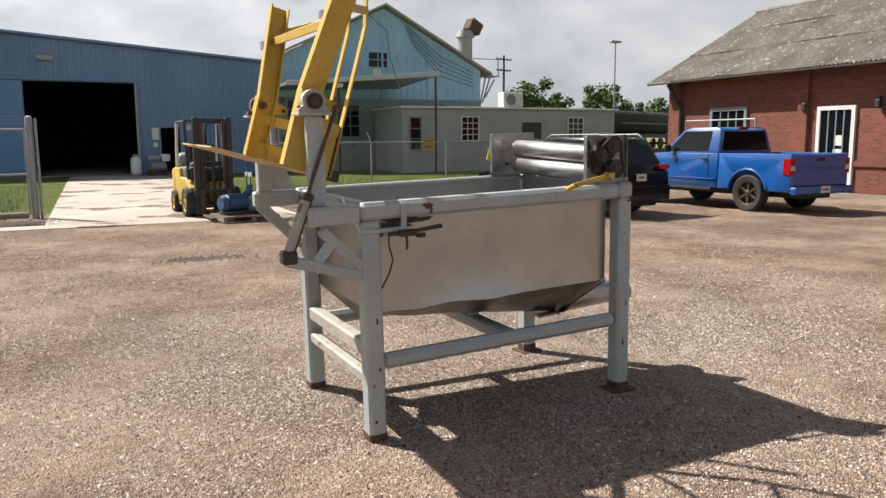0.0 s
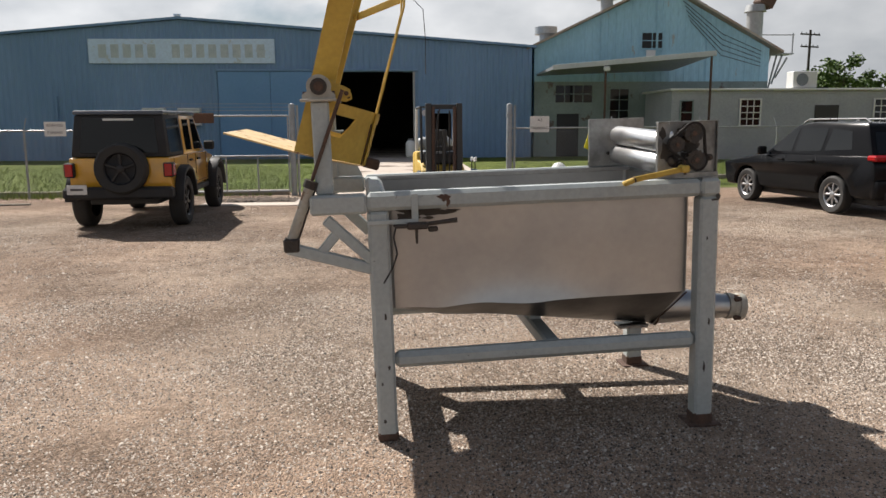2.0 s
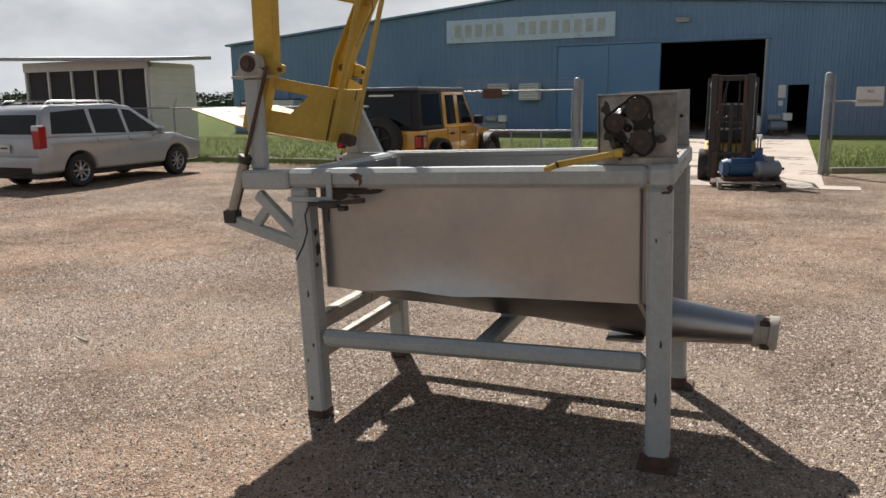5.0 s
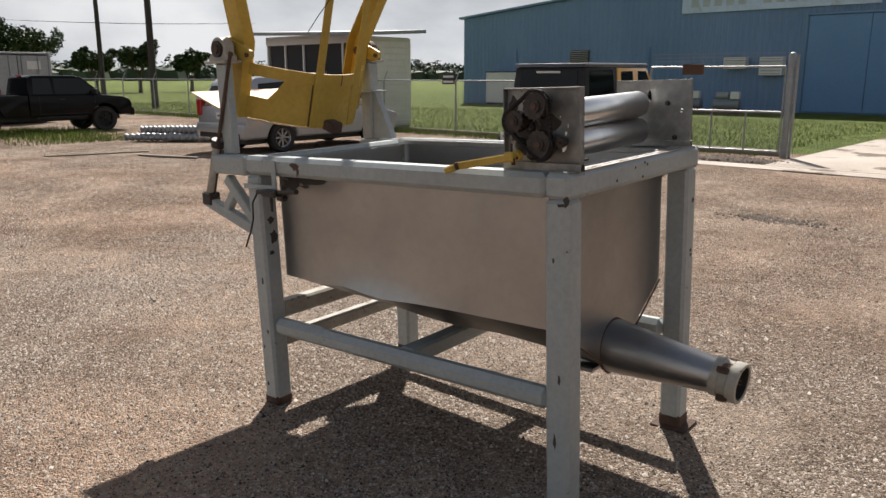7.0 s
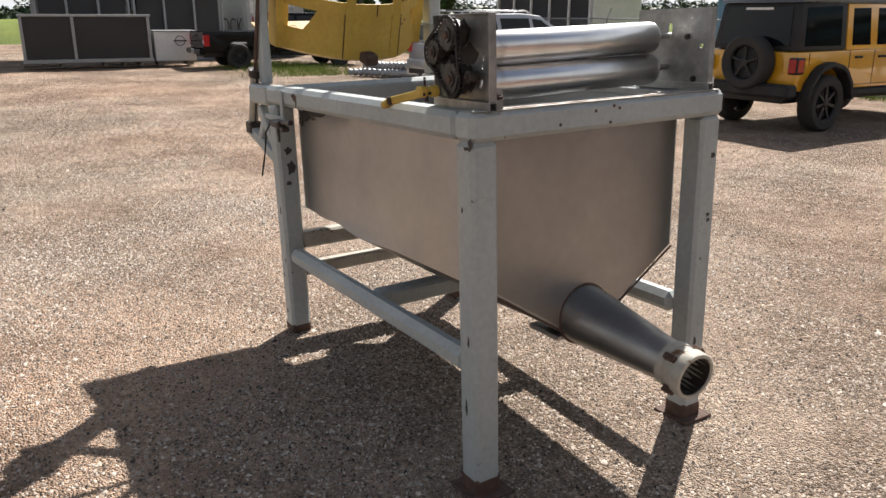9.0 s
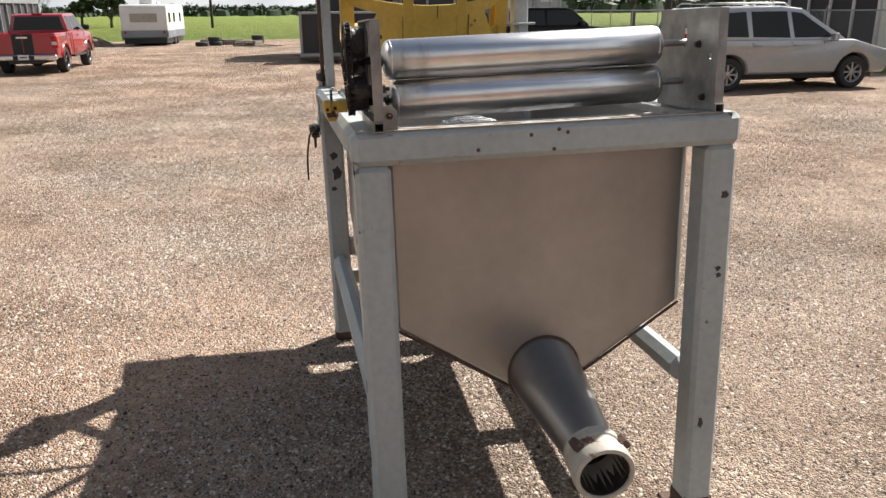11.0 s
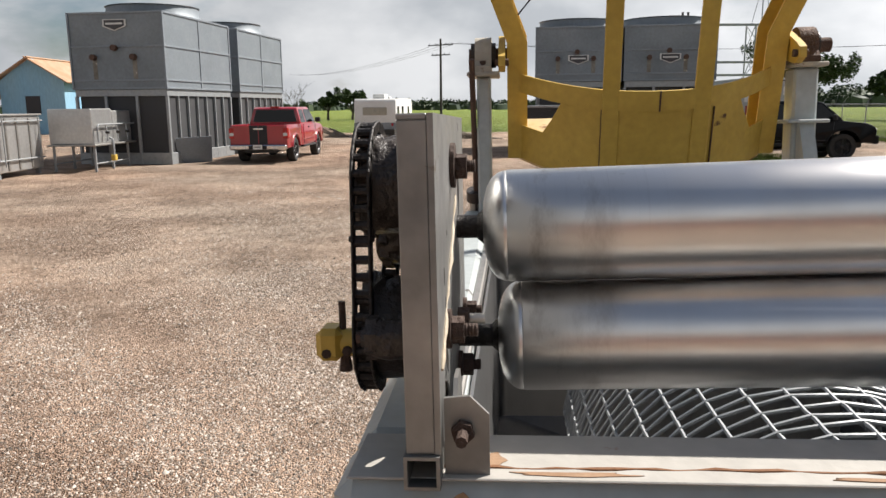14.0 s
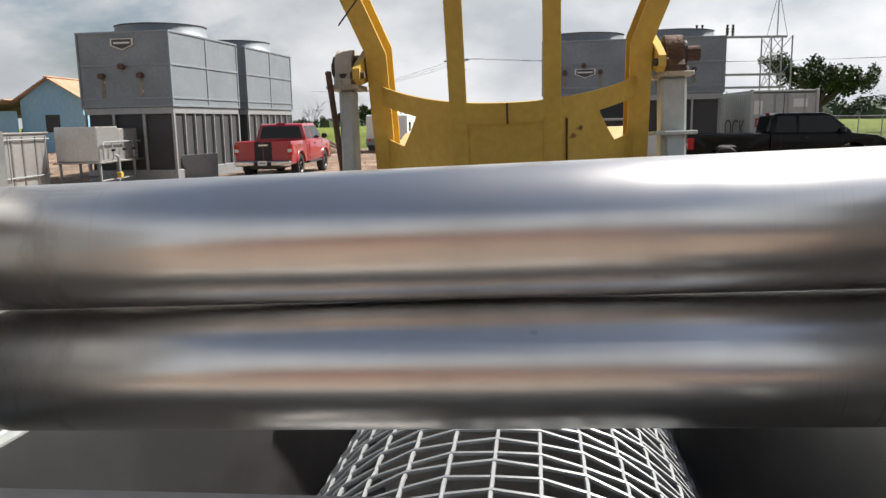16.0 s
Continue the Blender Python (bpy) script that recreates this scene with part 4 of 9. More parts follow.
SOOT = material("oily_soot", (0.035, 0.03, 0.027), 0.75, tone=(0.07, 0.06, 0.052), scale=30, fine=90, bump=0.2)
blotch("soot_stain", ((0.21, 1.238, 0.11, 0.026), (0.31, 1.225, 0.09, 0.014), (0.15, 1.205, 0.06, 0.026), (0.39, 1.235, 0.04, 0.006), (0.10, 1.17, 0.02, 0.02), (0.27, 1.20, 0.03, 0.008)), "y", 0.0655, 0.0640, "oily soot on the tank below the valve")
blotch("soot_stain", ((1.67, 1.60, 0.040, 0.040), (1.70, 1.53, 0.048, 0.035), (1.69, 1.455, 0.048, 0.045), (1.565, 1.50, 0.028, 0.050), (1.60, 1.475, 0.035, 0.040), (1.547, 1.60, 0.020, 0.030)), "y", 0.0558, 0.0548, "black oil splashed over the end plate behind the chain")
blotch("leg_stain", ((0.0, 1.02, 0.020, 0.018), (0.01, 0.93, 0.022, 0.034), (-0.01, 0.85, 0.014, 0.012)), "x", 0.0525, 0.0540, "black grease marks on the leg")
blotch("leg_stain", ((1.83, 1.255, 0.012, 0.020), (1.81, 1.24, 0.020, 0.006), (1.775, 1.03, 0.004, 0.010), (1.80, 0.56, 0.005, 0.02), (1.78, 0.30, 0.006, 0.03)), "y", -0.0305, -0.0318, "dark scuffs on the leg")
blotch("leg_stain", ((1.125, 0.855, 0.010, 0.008), (1.128, 0.832, 0.009, 0.008), (1.13, 1.10, 0.012, 0.012), (1.10, 0.30, 0.008, 0.02)), "x", 1.8375, 1.8390, "dark scuffs on the leg")
blotch("leg_stain", ((0.02, 0.42, 0.007, 0.012), (-0.02, 0.33, 0.005, 0.010), (0.012, 0.70, 0.006, 0.02), (-0.015, 0.12, 0.008, 0.012)), "y", -0.0525, -0.0540, "rusty chips on the leg")

STAIN = material("rust_stain", (0.33, 0.22, 0.135), 0.85, tone=(0.24, 0.13, 0.07), scale=30, fine=110, bump=0.15)
blotch("rust_stain", ((1.80, 0.10, 0.014, 0.012), (1.827, 0.17, 0.004, 0.05), (1.828, 0.42, 0.003, 0.04), (1.79, 0.62, 0.004, 0.006), (1.828, 0.80, 0.003, 0.05), (1.77, 0.95, 0.006, 0.010)), "z", RIM + 0.0046, RIM + 0.0051, "orange rust soaked into the rail top", STAIN)
blotch("rust_stain", ((0.075, 1.325, 0.022, 0.020), (0.10, 1.285, 0.004, 0.022), (0.047, 1.30, 0.006, 0.03), (0.62, 1.338, 0.012, 0.006), (1.02, 1.335, 0.02, 0.007)), "x", 1.8412, 1.8418, "orange rust run down the rail", STAIN)

# posts, bearings and braces that carry the bin
PX, PZ = -0.268, 1.895


def bearing_post(y, back):
    arm = part("outrigger", Mesh().box(-0.345, -0.058, y - 0.045, y + 0.045, RIM - 0.105, RIM - 0.005, 0.012), GREY, machine)
    if not back:
        y = 0.026
    w = 0.04 if back else 0.024
    post = part("bearing_post", Mesh().box(PX - 0.045, PX + 0.045, y - w, y + w, RIM - 0.005, 1.822, 0.008), GREY, machine)
    part("cap_plate", Mesh().box(PX - 0.095, PX + 0.085, y - 0.055, y + 0.055, 1.822, 1.836, 0.003), GREY_WORN, post, "worn cap plate")
    housing = Mesh().prism([(PX + 0.062 * math.cos(radians(a)), PZ + 0.060 * math.sin(radians(a))) for a in range(-20, 201, 20)] + [(PX - 0.085, 1.855), (PX - 0.085, 1.836), (PX + 0.08, 1.836), (PX + 0.08, 1.855)], y - 0.028, y + 0.028)
    b = part("pillow_block", housing, GREY_WORN if not back else RUST, post, "bolted bearing block")
    part("bearing_cap", Mesh().tube([(PX, y - 0.042, PZ), (PX, y + 0.042, PZ)], 0.042, 24), GREASE, b, "dark bearing face")
    part("shaft_end", Mesh().tube([(PX, y - 0.05 if not back else y - 0.10, PZ), (PX, y + 0.10 if not back else y + 0.085, PZ)], 0.024, 18), RUST, b, "rusty shaft end")
    for dx in (-0.072, 0.068):
        part("bolt", Mesh().tube([(PX + dx, y, 1.855), (PX + dx, y, 1.872)], 0.011, 6), RUST, b)
    if back:
        part("brace", Mesh().beam((-0.31, y, RIM - 0.09), (-0.04, y, 0.985), 0.055, 0.07, 0.006), GREY, machine)
        return post
    y = -0.01
    d = Mesh().beam((-0.27, y, RIM - 0.13), (-0.04, y, 1.00), 0.05, 0.055, 0.006)
    part("brace", d, GREY, machine)
    part("brace", Mesh().beam((-0.47, y, 1.085), (-0.04, y, 0.955), 0.05, 0.06, 0.006), GREY, machine)
    part("brace", Mesh().beam((-0.30, y, 1.055), (-0.20, y, 1.17), 0.045, 0.05, 0.006), GREY, machine)
    part("pivot_lug", Mesh().box(-0.49, -0.41, y - 0.035, y + 0.035, 1.065, 1.135, 0.008), GREASE, machine, "greasy cylinder pivot")
    a, c = Vector((-0.455, y, 1.11)), Vector((-0.15, y, 1.875))
    u = (c - a).normalized()
    cyl = part("air_cylinder", Mesh().tube([a, a + u * 0.32], 0.026, 18), GREY_WORN, machine, "scuffed pale cylinder barrel")
    for off in (0.0, 0.32):
        part("cylinder_head", Mesh().tube([a + u * (off - 0.02), a + u * (off + 0.02)], 0.036, 14), GREASE, cyl)
    part("tie_rod", Mesh().tube([a + Vector((0.03, 0, -0.01)), a + u * 0.32 + Vector((0.03, 0, -0.01))], 0.005, 8), GREASE, cyl)
    part("piston_rod", Mesh().tube([a + u * 0.32, c], 0.010, 12), RUST, cyl, "rusty rod")
    return post


bearing_post(-0.01, False)
bearing_post(1.09, True)
gus = Mesh().prism([(PX - 0.05, RIM), (PX + 0.20, RIM), (PX + 0.07, 1.64), (PX + 0.048, 1.64)], 1.065, 1.11)
part("post_gusset", gus, GREY, machine, "chipped gusset on the post")
part("post_flange", Mesh().box(PX - 0.08, PX + 0.09, 1.022, 1.155, 1.64, 1.652, 0.003), GREY, machine)

# ---- tipping bin ----
TILT = 17.0
BIN = Matrix.Translation((PX, 0, PZ)) @ Matrix.Rotation(radians(TILT), 4, "Y")


def bent(p):
    """From the bin's own axes (forward, across, up) to the stand."""
    return BIN @ Vector(p)


YA, YB, BULGE = 0.113, 1.012, 0.335


def bow(y, f0=0.0, f1=BULGE):
    t = (y - (YA + YB) / 2) / ((YB - YA) / 2)
    return f0 + (f1 - f0) * (1 - min(1, abs(t)) ** 2.2)


def bow_sheet(ua, ub, t=0.006, ya=YA, yb=YB, n=32, grow=0.0):
    """A curved band across the bin between two heights; ua, ub may be functions of y."""
    ms, vs, fs = Mesh(), [], []
    for i in range(n + 1):
        y = ya + (yb - ya) * i / n
        lo, hi = (ua(y) if callable(ua) else ua), (ub(y) if callable(ub) else ub)
        f = bow(y) + grow
        for ff in (f, f + t):
            for u in (lo, hi):
                vs.append(bent((ff, y, u)))
    for i in range(n):
        k = 4 * i
        fs += [(k, k + 1, k + 5, k + 4), (k + 2, k + 6, k + 7, k + 3), (k + 1, k + 3, k + 7, k + 5), (k, k + 4, k + 6, k + 2)]
    fs += [(0, 2, 3, 1), (4 * n, 4 * n + 1, 4 * n + 3, 4 * n + 2)]
    return ms.add(vs, fs)


def wall_top(y):
    t = abs(y - 0.5625) / 0.45
    return -0.108 if t < 0.62 else (-0.108 - 0.12 * min(1, (t - 0.62) / 0.12))


basket = part("bin_basket", bow_sheet(-0.35, wall_top), YELLOW, machine, "curved yellow bin front with worn paint")
part("bin_band", bow_sheet(-0.113, -0.05, 0.008, grow=0.004), YELLOW, basket)
part("bin_band_seam", Mesh().tube([bent((bow(0.57) + 0.013, 0.57, -0.113)), bent((bow(0.57) + 0.013, 0.57, -0.05))], 0.003, 6), RUST, basket)
for y in (0.425, 0.70):
    f = bow(y) + 0.014
    post = Mesh()
    for a, b, c, d in ((f, -0.35, f, 0.55), (f, 0.55, f - 0.10, 1.0)):
        p, q = bent((a, y, b)), bent((c, y, d))
        post.beam(p, q, 0.052, 0.010, 0.002, up=tuple(BIN.to_3x3() @ Vector((1, 0, 0))))
    part("bin_slat", post, YELLOW, basket, "tall yellow bin slat")
for y in (0.40, 0.745):
    part("seam", Mesh().tube([bent((bow(y) + 0.009, y, -0.35)), bent((bow(y) + 0.009, y, -0.115))], 0.003, 6), RUST, basket)
for y, sg in ((YA, -1), (YB, 1)):
    # the arm rises straight to the pivot and splays outwards above it
    FA, FB, up_len = -0.05, 0.07, 0.66
    line = ((y, -0.35), (y, 0.055), (y + sg * 0.225, up_len))
    web = Mesh()
    for (ya, ua), (yb, ub) in zip(line, line[1:]):
        web.add([bent((f, yy + o, u)) for o in (0, sg * 0.006) for f, yy, u in ((FA, ya, ua), (FB, ya, ua), (FB, yb, ub), (FA, yb, ub))],
                [(0, 1, 2, 3), (4, 7, 6, 5), (0, 4, 5, 1), (1, 5, 6, 2), (2, 6, 7, 3), (3, 7, 4, 0)])
    arm = part("bin_arm", web, YELLOW, basket, "yellow channel arm of the bin")
    for f in (FA, FB - 0.008):
        fl = Mesh()
        for (ya, ua), (yb, ub) in zip(line, line[1:]):
            pts = [(f, ya, ua), (f + 0.008, ya, ua), (f + 0.008, yb, ub), (f, yb, ub)]
            vs = [bent(p) for p in pts] + [bent((p[0], p[1] - sg * 0.062, p[2])) for p in pts]
            fl.add(vs, [(0, 1, 2, 3), (4, 7, 6, 5), (0, 4, 5, 1), (1, 5, 6, 2), (2, 6, 7, 3), (3, 7, 4, 0)])
        part("arm_flange", fl, YELLOW, arm)
    lug = Mesh()
    lug.add([bent((f, yy, u)) for yy in (y + sg * 0.012, y + sg * 0.034) for f, u in ((-0.05, -0.05), (0.13, -0.028), (0.165, 0.0), (0.155, 0.03), (0.12, 0.038), (-0.05, 0.055))],
            [(0, 1, 2, 3, 4, 5), (11, 10, 9, 8, 7, 6)] + [(i, 6 + i, 6 + (i + 1) % 6, (i + 1) % 6) for i in range(6)])
    part("pivot_lever", lug, YELLOW, arm, "yellow lever plate at the pivot")
    part("lever_pin", Mesh().tube([bent((0.14, y + sg * 0.045, 0.006)), bent((0.14, y, 0.006))], 0.012, 12), RUST, arm)
floor_sheet = Mesh()
pts = [(-0.42, YA + 0.02), (-0.12, YA - 0.005)] + [(bow(y), y) for y in [YA + (YB - YA) * k / 16 for k in range(17)]] + [(-0.12, YB + 0.005), (-0.42, YB - 0.02)]
nn = len(pts)
floor_sheet.add([bent((f, y, -0.352)) for f, y in pts] + [bent((f, y, -0.360)) for f, y in pts],
                [tuple(range(nn)), tuple(range(2 * nn - 1, nn - 1, -1))] + [(i, nn + i, nn + (i + 1) % nn, (i + 1) % nn) for i in range(nn)])
part("bin_floor", floor_sheet, material("scraped_yellow_floor", (0.62, 0.40, 0.10), 0.5, tone=(0.55, 0.44, 0.30), scale=6, fine=40, spots=(0.20, 0.09, 0.03), spot_scale=7, spot_at=0.56, bump=0.2), basket, "scraped rusty yellow bin floor with its lip")
part("bin_brace", Mesh().beam(bent((0.0, YA - 0.13, 0.42)), bent((0.0, YB + 0.13, 0.42)), 0.012, 0.05, 0.003), YELLOW, basket)
part("bin_rung", Mesh().beam(bent((0.05, YA - 0.17, 0.50)), bent((bow(0.425) + 0.01, 0.425, 0.64)), 0.008, 0.045, 0.002), YELLOW, basket)
part("bin_rung", Mesh().beam(bent((0.05, YB + 0.17, 0.50)), bent((bow(0.70) + 0.01, 0.70, 0.64)), 0.008, 0.045, 0.002), YELLOW, basket)
part("catch", Mesh().box(-0.05, 0.05, -0.04, 0.04, -0.03, 0.03, 0.01, BIN @ Matrix.Translation((bow(0.53) + 0.03, 0.53, -0.335))), RUST, basket, "rusty latch block")

part("twine", Mesh().tube([bent((0.33, 0.425, 0.62)), (0.30, 0.34, 2.30), (0.305, 0.31, 2.14), (0.29, 0.20, 2.02), (0.285, 0.14, 1.95)], 0.0022, 5), BLACK, basket, "frayed dark twine hanging loose")


# ---- buildings ----
def ribbed_wall(name, x0, x1, y, top, mat, parent, gaps=(), pitch=0.31, deep=0.035, base=0.0, along="x", label=""):
    """Upright ribbed sheet; top: height as a function; gaps: (a, b, low, high) openings."""
    edges = set()
    k = x0
    while k < x1 - 1e-6:
        for f in (0.0, 0.36, 0.44, 0.80, 0.88):
            if k + f * pitch < x1:
                edges.add(round(k + f * pitch, 4))
        k += pitch
    edges.add(round(x1, 4))
    for a, b, *_ in gaps:
        edges |= {round(a, 4), round(b, 4)}
    xs = sorted(e for e in edges if x0 - 1e-6 <= e <= x1 + 1e-6)

    def depth(x):
        f = ((x - x0) / pitch) % 1.0
        return 0.0 if f < 0.36 or f > 0.985 else (deep if 0.43 < f < 0.81 else deep * 0.5)

    ms = Mesh()

    def at(x, d, z):
        return (x, y - d, z) if along == "x" else (y - d, x, z)

    for a, b in zip(xs, xs[1:]):
        mid = (a + b) / 2
        spans = [(base, None)]
        for g0, g1, lo, hi in gaps:
            if g0 < mid < g1:
                spans = ([(base, lo)] if lo > base else []) + [(hi, None)]
        for lo, hi in spans:
            ta, tb = (top(a), top(b)) if hi is None else (hi, hi)
            ms.add([at(a, depth(a), lo), at(b, depth(b), lo), at(b, depth(b), tb), at(a, depth(a), ta)], [(0, 1, 2, 3)])
    return part(name, ms, mat, parent, label, 20)


# blue warehouse
WX0, WX1, WY, RX0 = -30.9, 7.25, 37.0, -11.0
warehouse = thing("warehouse", "long blue ribbed metal warehouse with an open bay door", "building", Matrix.Translation((0, 0, 0)))


def gable(x):
    return 5.38 + (7.12 - 5.38) * (x - WX0) / (RX0 - WX0) if x < RX0 else 7.12 + (5.72 - 7.12) * (x - RX0) / (WX1 - RX0)


ribbed_wall("front_wall", WX0, WX1, WY, gable, BLUE_WALL, warehouse, [(-3.9, 0.93, 0.0, 4.5), (2.05, 2.95, 0.0, 2.35)], label="ribbed blue sheet wall")
# Near-black lining and back wall paint the shade inside the bay.
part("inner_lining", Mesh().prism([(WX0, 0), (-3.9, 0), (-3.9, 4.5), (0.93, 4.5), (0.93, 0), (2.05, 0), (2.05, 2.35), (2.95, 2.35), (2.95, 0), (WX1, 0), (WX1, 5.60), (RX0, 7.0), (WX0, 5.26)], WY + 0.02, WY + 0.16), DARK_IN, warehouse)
for name, x in (("side_wall", WX0), ("side_wall", WX1 - 0.12)):
    part(name, Mesh().box(x, x + 0.12, WY + 0.16, WY + 26, 0, gable(x + 0.06) + 0.01), BLUE_WALL, warehouse)
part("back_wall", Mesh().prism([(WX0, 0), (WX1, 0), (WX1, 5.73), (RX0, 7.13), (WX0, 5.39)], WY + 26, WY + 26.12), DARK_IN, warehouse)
part("floor_slab", Mesh().box(WX0 + 0.12, WX1 - 0.12, WY + 0.16, WY + 26, 0.0, 0.03), CONCRETE, warehouse)
for xa, xb in ((WX0 - 0.25, RX0), (RX0, WX1 + 0.2)):
    za, zb = gable(max(xa, WX0)) + (-0.02 if xa < WX0 else 0), gable(min(xb, WX1)) - (0.02 if xb > WX1 else 0)
    part("roof", Mesh().add([(xa, WY - 0.25, za + 0.02), (xb, WY - 0.25, zb + 0.02), (xb, WY + 26.3, zb + 0.02), (xa, WY + 26.3, za + 0.02),
                             (xa, WY - 0.25, za + 0.14), (xb, WY - 0.25, zb + 0.14), (xb, WY + 26.3, zb + 0.14), (xa, WY + 26.3, za + 0.14)],
                            [(0, 1, 2, 3), (4, 7, 6, 5), (0, 4, 5, 1), (1, 5, 6, 2), (2, 6, 7, 3), (3, 7, 4, 0)]), BLUE_WALL, warehouse)
slide = part("sliding_door", Mesh().box(-9.15, -6.5, WY - 0.14, WY - 0.07, 0.08, 4.52, 0.01).box(-6.48, -3.92, WY - 0.14, WY - 0.07, 0.08, 4.52, 0.01), BLUE_DOOR, warehouse, "flat blue sliding door leaf")
part("door_track", Mesh().box(-9.3, 1.2, WY - 0.2, WY - 0.05, 4.54, 4.66, 0.01), BLUE_WALL, warehouse)
part("jamb", Mesh().box(0.93, 1.03, WY - 0.10, WY + 0.02, 0, 4.5, 0.01), GALV, warehouse, "pale door jamb")
signboard = part("signboard", Mesh().box(-15.6, -6.2, WY - 0.16, WY - 0.08, 4.93, 6.16, 0.01), LABEL_WHITE, warehouse, "faded white painted signboard")
for k in range(14):
    if k != 5:
        x = -15.10 + 0.615 * k
        part("letter_bar", Mesh().box(x, x + 0.40, WY - 0.166, WY - 0.161, 5.22, 5.88), LETTER, signboard, "peeling grey bar of lettering")
lamp = part("wall_lamp", Mesh().box(-3.25, -2.5, WY - 0.35, WY - 0.05, 5.52, 5.68, 0.03), GALV, warehouse)
part("lamp_lens", Mesh().box(-3.2, -2.55, WY - 0.34, WY - 0.08, 5.48, 5.52, 0.01), WHITE, lamp)
part("notice", Mesh().box(1.62, 1.95, WY - 0.06, WY - 0.045, 1.75, 2.35), WHITE, warehouse, "white wall notice")
part("notice", Mesh().box(1.66, 1.86, WY - 0.06, WY - 0.045, 1.38, 1.62), WHITE, warehouse, "white wall notice")
for x in (-17.4, -26.5):
    part("downpipe", Mesh().tube([(x, WY - 0.1, 3.3), (x, WY - 0.1, 0.1)], 0.05, 10), BLUE_WALL, warehouse)
part("roof_vent", Mesh().tube([(RX0 - 0.2, WY + 0.4, 7.2), (RX0 - 0.2, WY + 0.4, 7.45)], [0.12, 0.2], 12), WHITE, warehouse)
for x0, x1, z0, z1 in ((-13.0, -11.9, 2.1, 2.68), (-11.2, -10.1, 1.78, 2.66)):
    ac = part("window_air_unit", Mesh().box(x0, x1, WY - 0.55, WY - 0.04, z0, z1, 0.02), WHITE, warehouse, "weathered window air conditioner")
    for k in range(6):
        z = z0 + 0.08 + (z1 - z0 - 0.16) * k / 5
        part("slat", Mesh().box(x0 + 0.06, x1 - 0.06, WY - 0.565, WY - 0.55, z - 0.012, z + 0.012), GALV_WALL, ac)
louver = part("wall_louver", Mesh().box(-22.5, -21.2, WY - 0.09, WY - 0.04, 2.2, 3.22, 0.01), PLASTIC, warehouse, "louvred wall vent")
for k in range(9):
    part("slat", Mesh().beam((-22.45, WY - 0.12, 2.28 + 0.11 * k), (-21.25, WY - 0.12, 2.28 + 0.11 * k), 0.09, 0.02), WHITE, louver)

# white cabinets and plant against the warehouse
for x0, x1, z1, lab in ((-28.0, -25.4, 1.98, "white painted steel cabinet by the warehouse wall"), (-23.6, -21.9, 1.8, "stained white chest freezer by the warehouse wall"), (-21.75, -21.1, 1.85, "narrow white cabinet by the warehouse wall")):
    cab = thing("cabinet", lab, "cabinet", Matrix.Translation((0, 0, 0)), "cabinets by the warehouse")
    part("cabinet_body", Mesh().box(x0, x1, WY - 1.2, WY - 0.3, 0.12, z1, 0.03), WHITE, cab)
    part("plinth", Mesh().box(x0 + 0.05, x1 - 0.05, WY - 1.15, WY - 0.35, 0.0, 0.12), PLASTIC, cab)
    part("cabinet_lid", Mesh().box(x0 - 0.03, x1 + 0.03, WY - 1.24, WY - 0.3, z1, z1 + 0.06, 0.02), PLASTIC, cab)


def compressor(x, y, s=1.0):
    t = thing("compressor", "grey skid-mounted compressor standing on the grass", "compressor", pose(x, y, 0, 0, 0, 12), "compressors")
    part("skid", Mesh().box(-0.9 * s, 0.9 * s, -0.4, 0.4, 0.06, 0.16, 0.01), RUST, t)
    part("tank", Mesh().tube([(-0.75 * s, 0, 0.45), (-0.65 * s, 0, 0.45), (0.6 * s, 0, 0.45), (0.7 * s, 0, 0.45)], [0.12, 0.26, 0.26, 0.12], 18), GALV_WALL, t)
    part("motor", Mesh().tube([(-0.5, 0.05, 0.85), (0.05, 0.05, 0.85)], 0.18, 16), GALV, t)
    part("pump", Mesh().box(0.15, 0.55, -0.18, 0.2, 0.70, 1.05, 0.04), WHITE, t)
    for k in (-0.6, 0.55):
        part("foot", Mesh().box(k * s - 0.06, k * s + 0.06, -0.36, 0.36, 0.0, 0.30, 0.01), RUST, t)


compressor(-13.4, 33.6)
compressor(-11.3, 33.2, 0.9)
compressor(1.75, 35.9, 0.55)
gas = thing("gas_bottle", "white gas bottle standing beside the bay door", "gas bottle", Matrix.Translation((0.75, 35.9, 0)))
part("foot_ring", Mesh().tube([(0, 0, 0), (0, 0, 0.10)], 0.17, 18), GALV, gas)
part("bottle", Mesh().tube([(0, 0, 0.06), (0, 0, 0.14), (0, 0, 0.22), (0, 0, 0.80), (0, 0, 0.92), (0, 0, 0.97)], [0.10, 0.22, 0.25, 0.25, 0.18, 0.05], 22), WHITE, gas)
part("collar", Mesh().tube([(0.13 * math.cos(q * math.pi / 9), 0.13 * math.sin(q * math.pi / 9), 1.02) for q in range(15)], 0.02, 6, False), WHITE, gas)
part("valve", Mesh().tube([(0, 0, 0.95), (0, 0, 1.06)], 0.03, 10), CHAIN, gas)

# teal gabled building with its awning and lean-to
teal = thing("teal_building", "weathered teal gabled building with a rusty tin roof", "building")
TX0, TX1, TP = 7.45, 20.3, 14.2


def teal_top(x):
    return 5.85 + 3.15 * (1 - abs(x - TP) / (TP - TX0)) if x < TP else 5.75 + 3.25 * (1 - (x - TP) / (TX1 - TP))


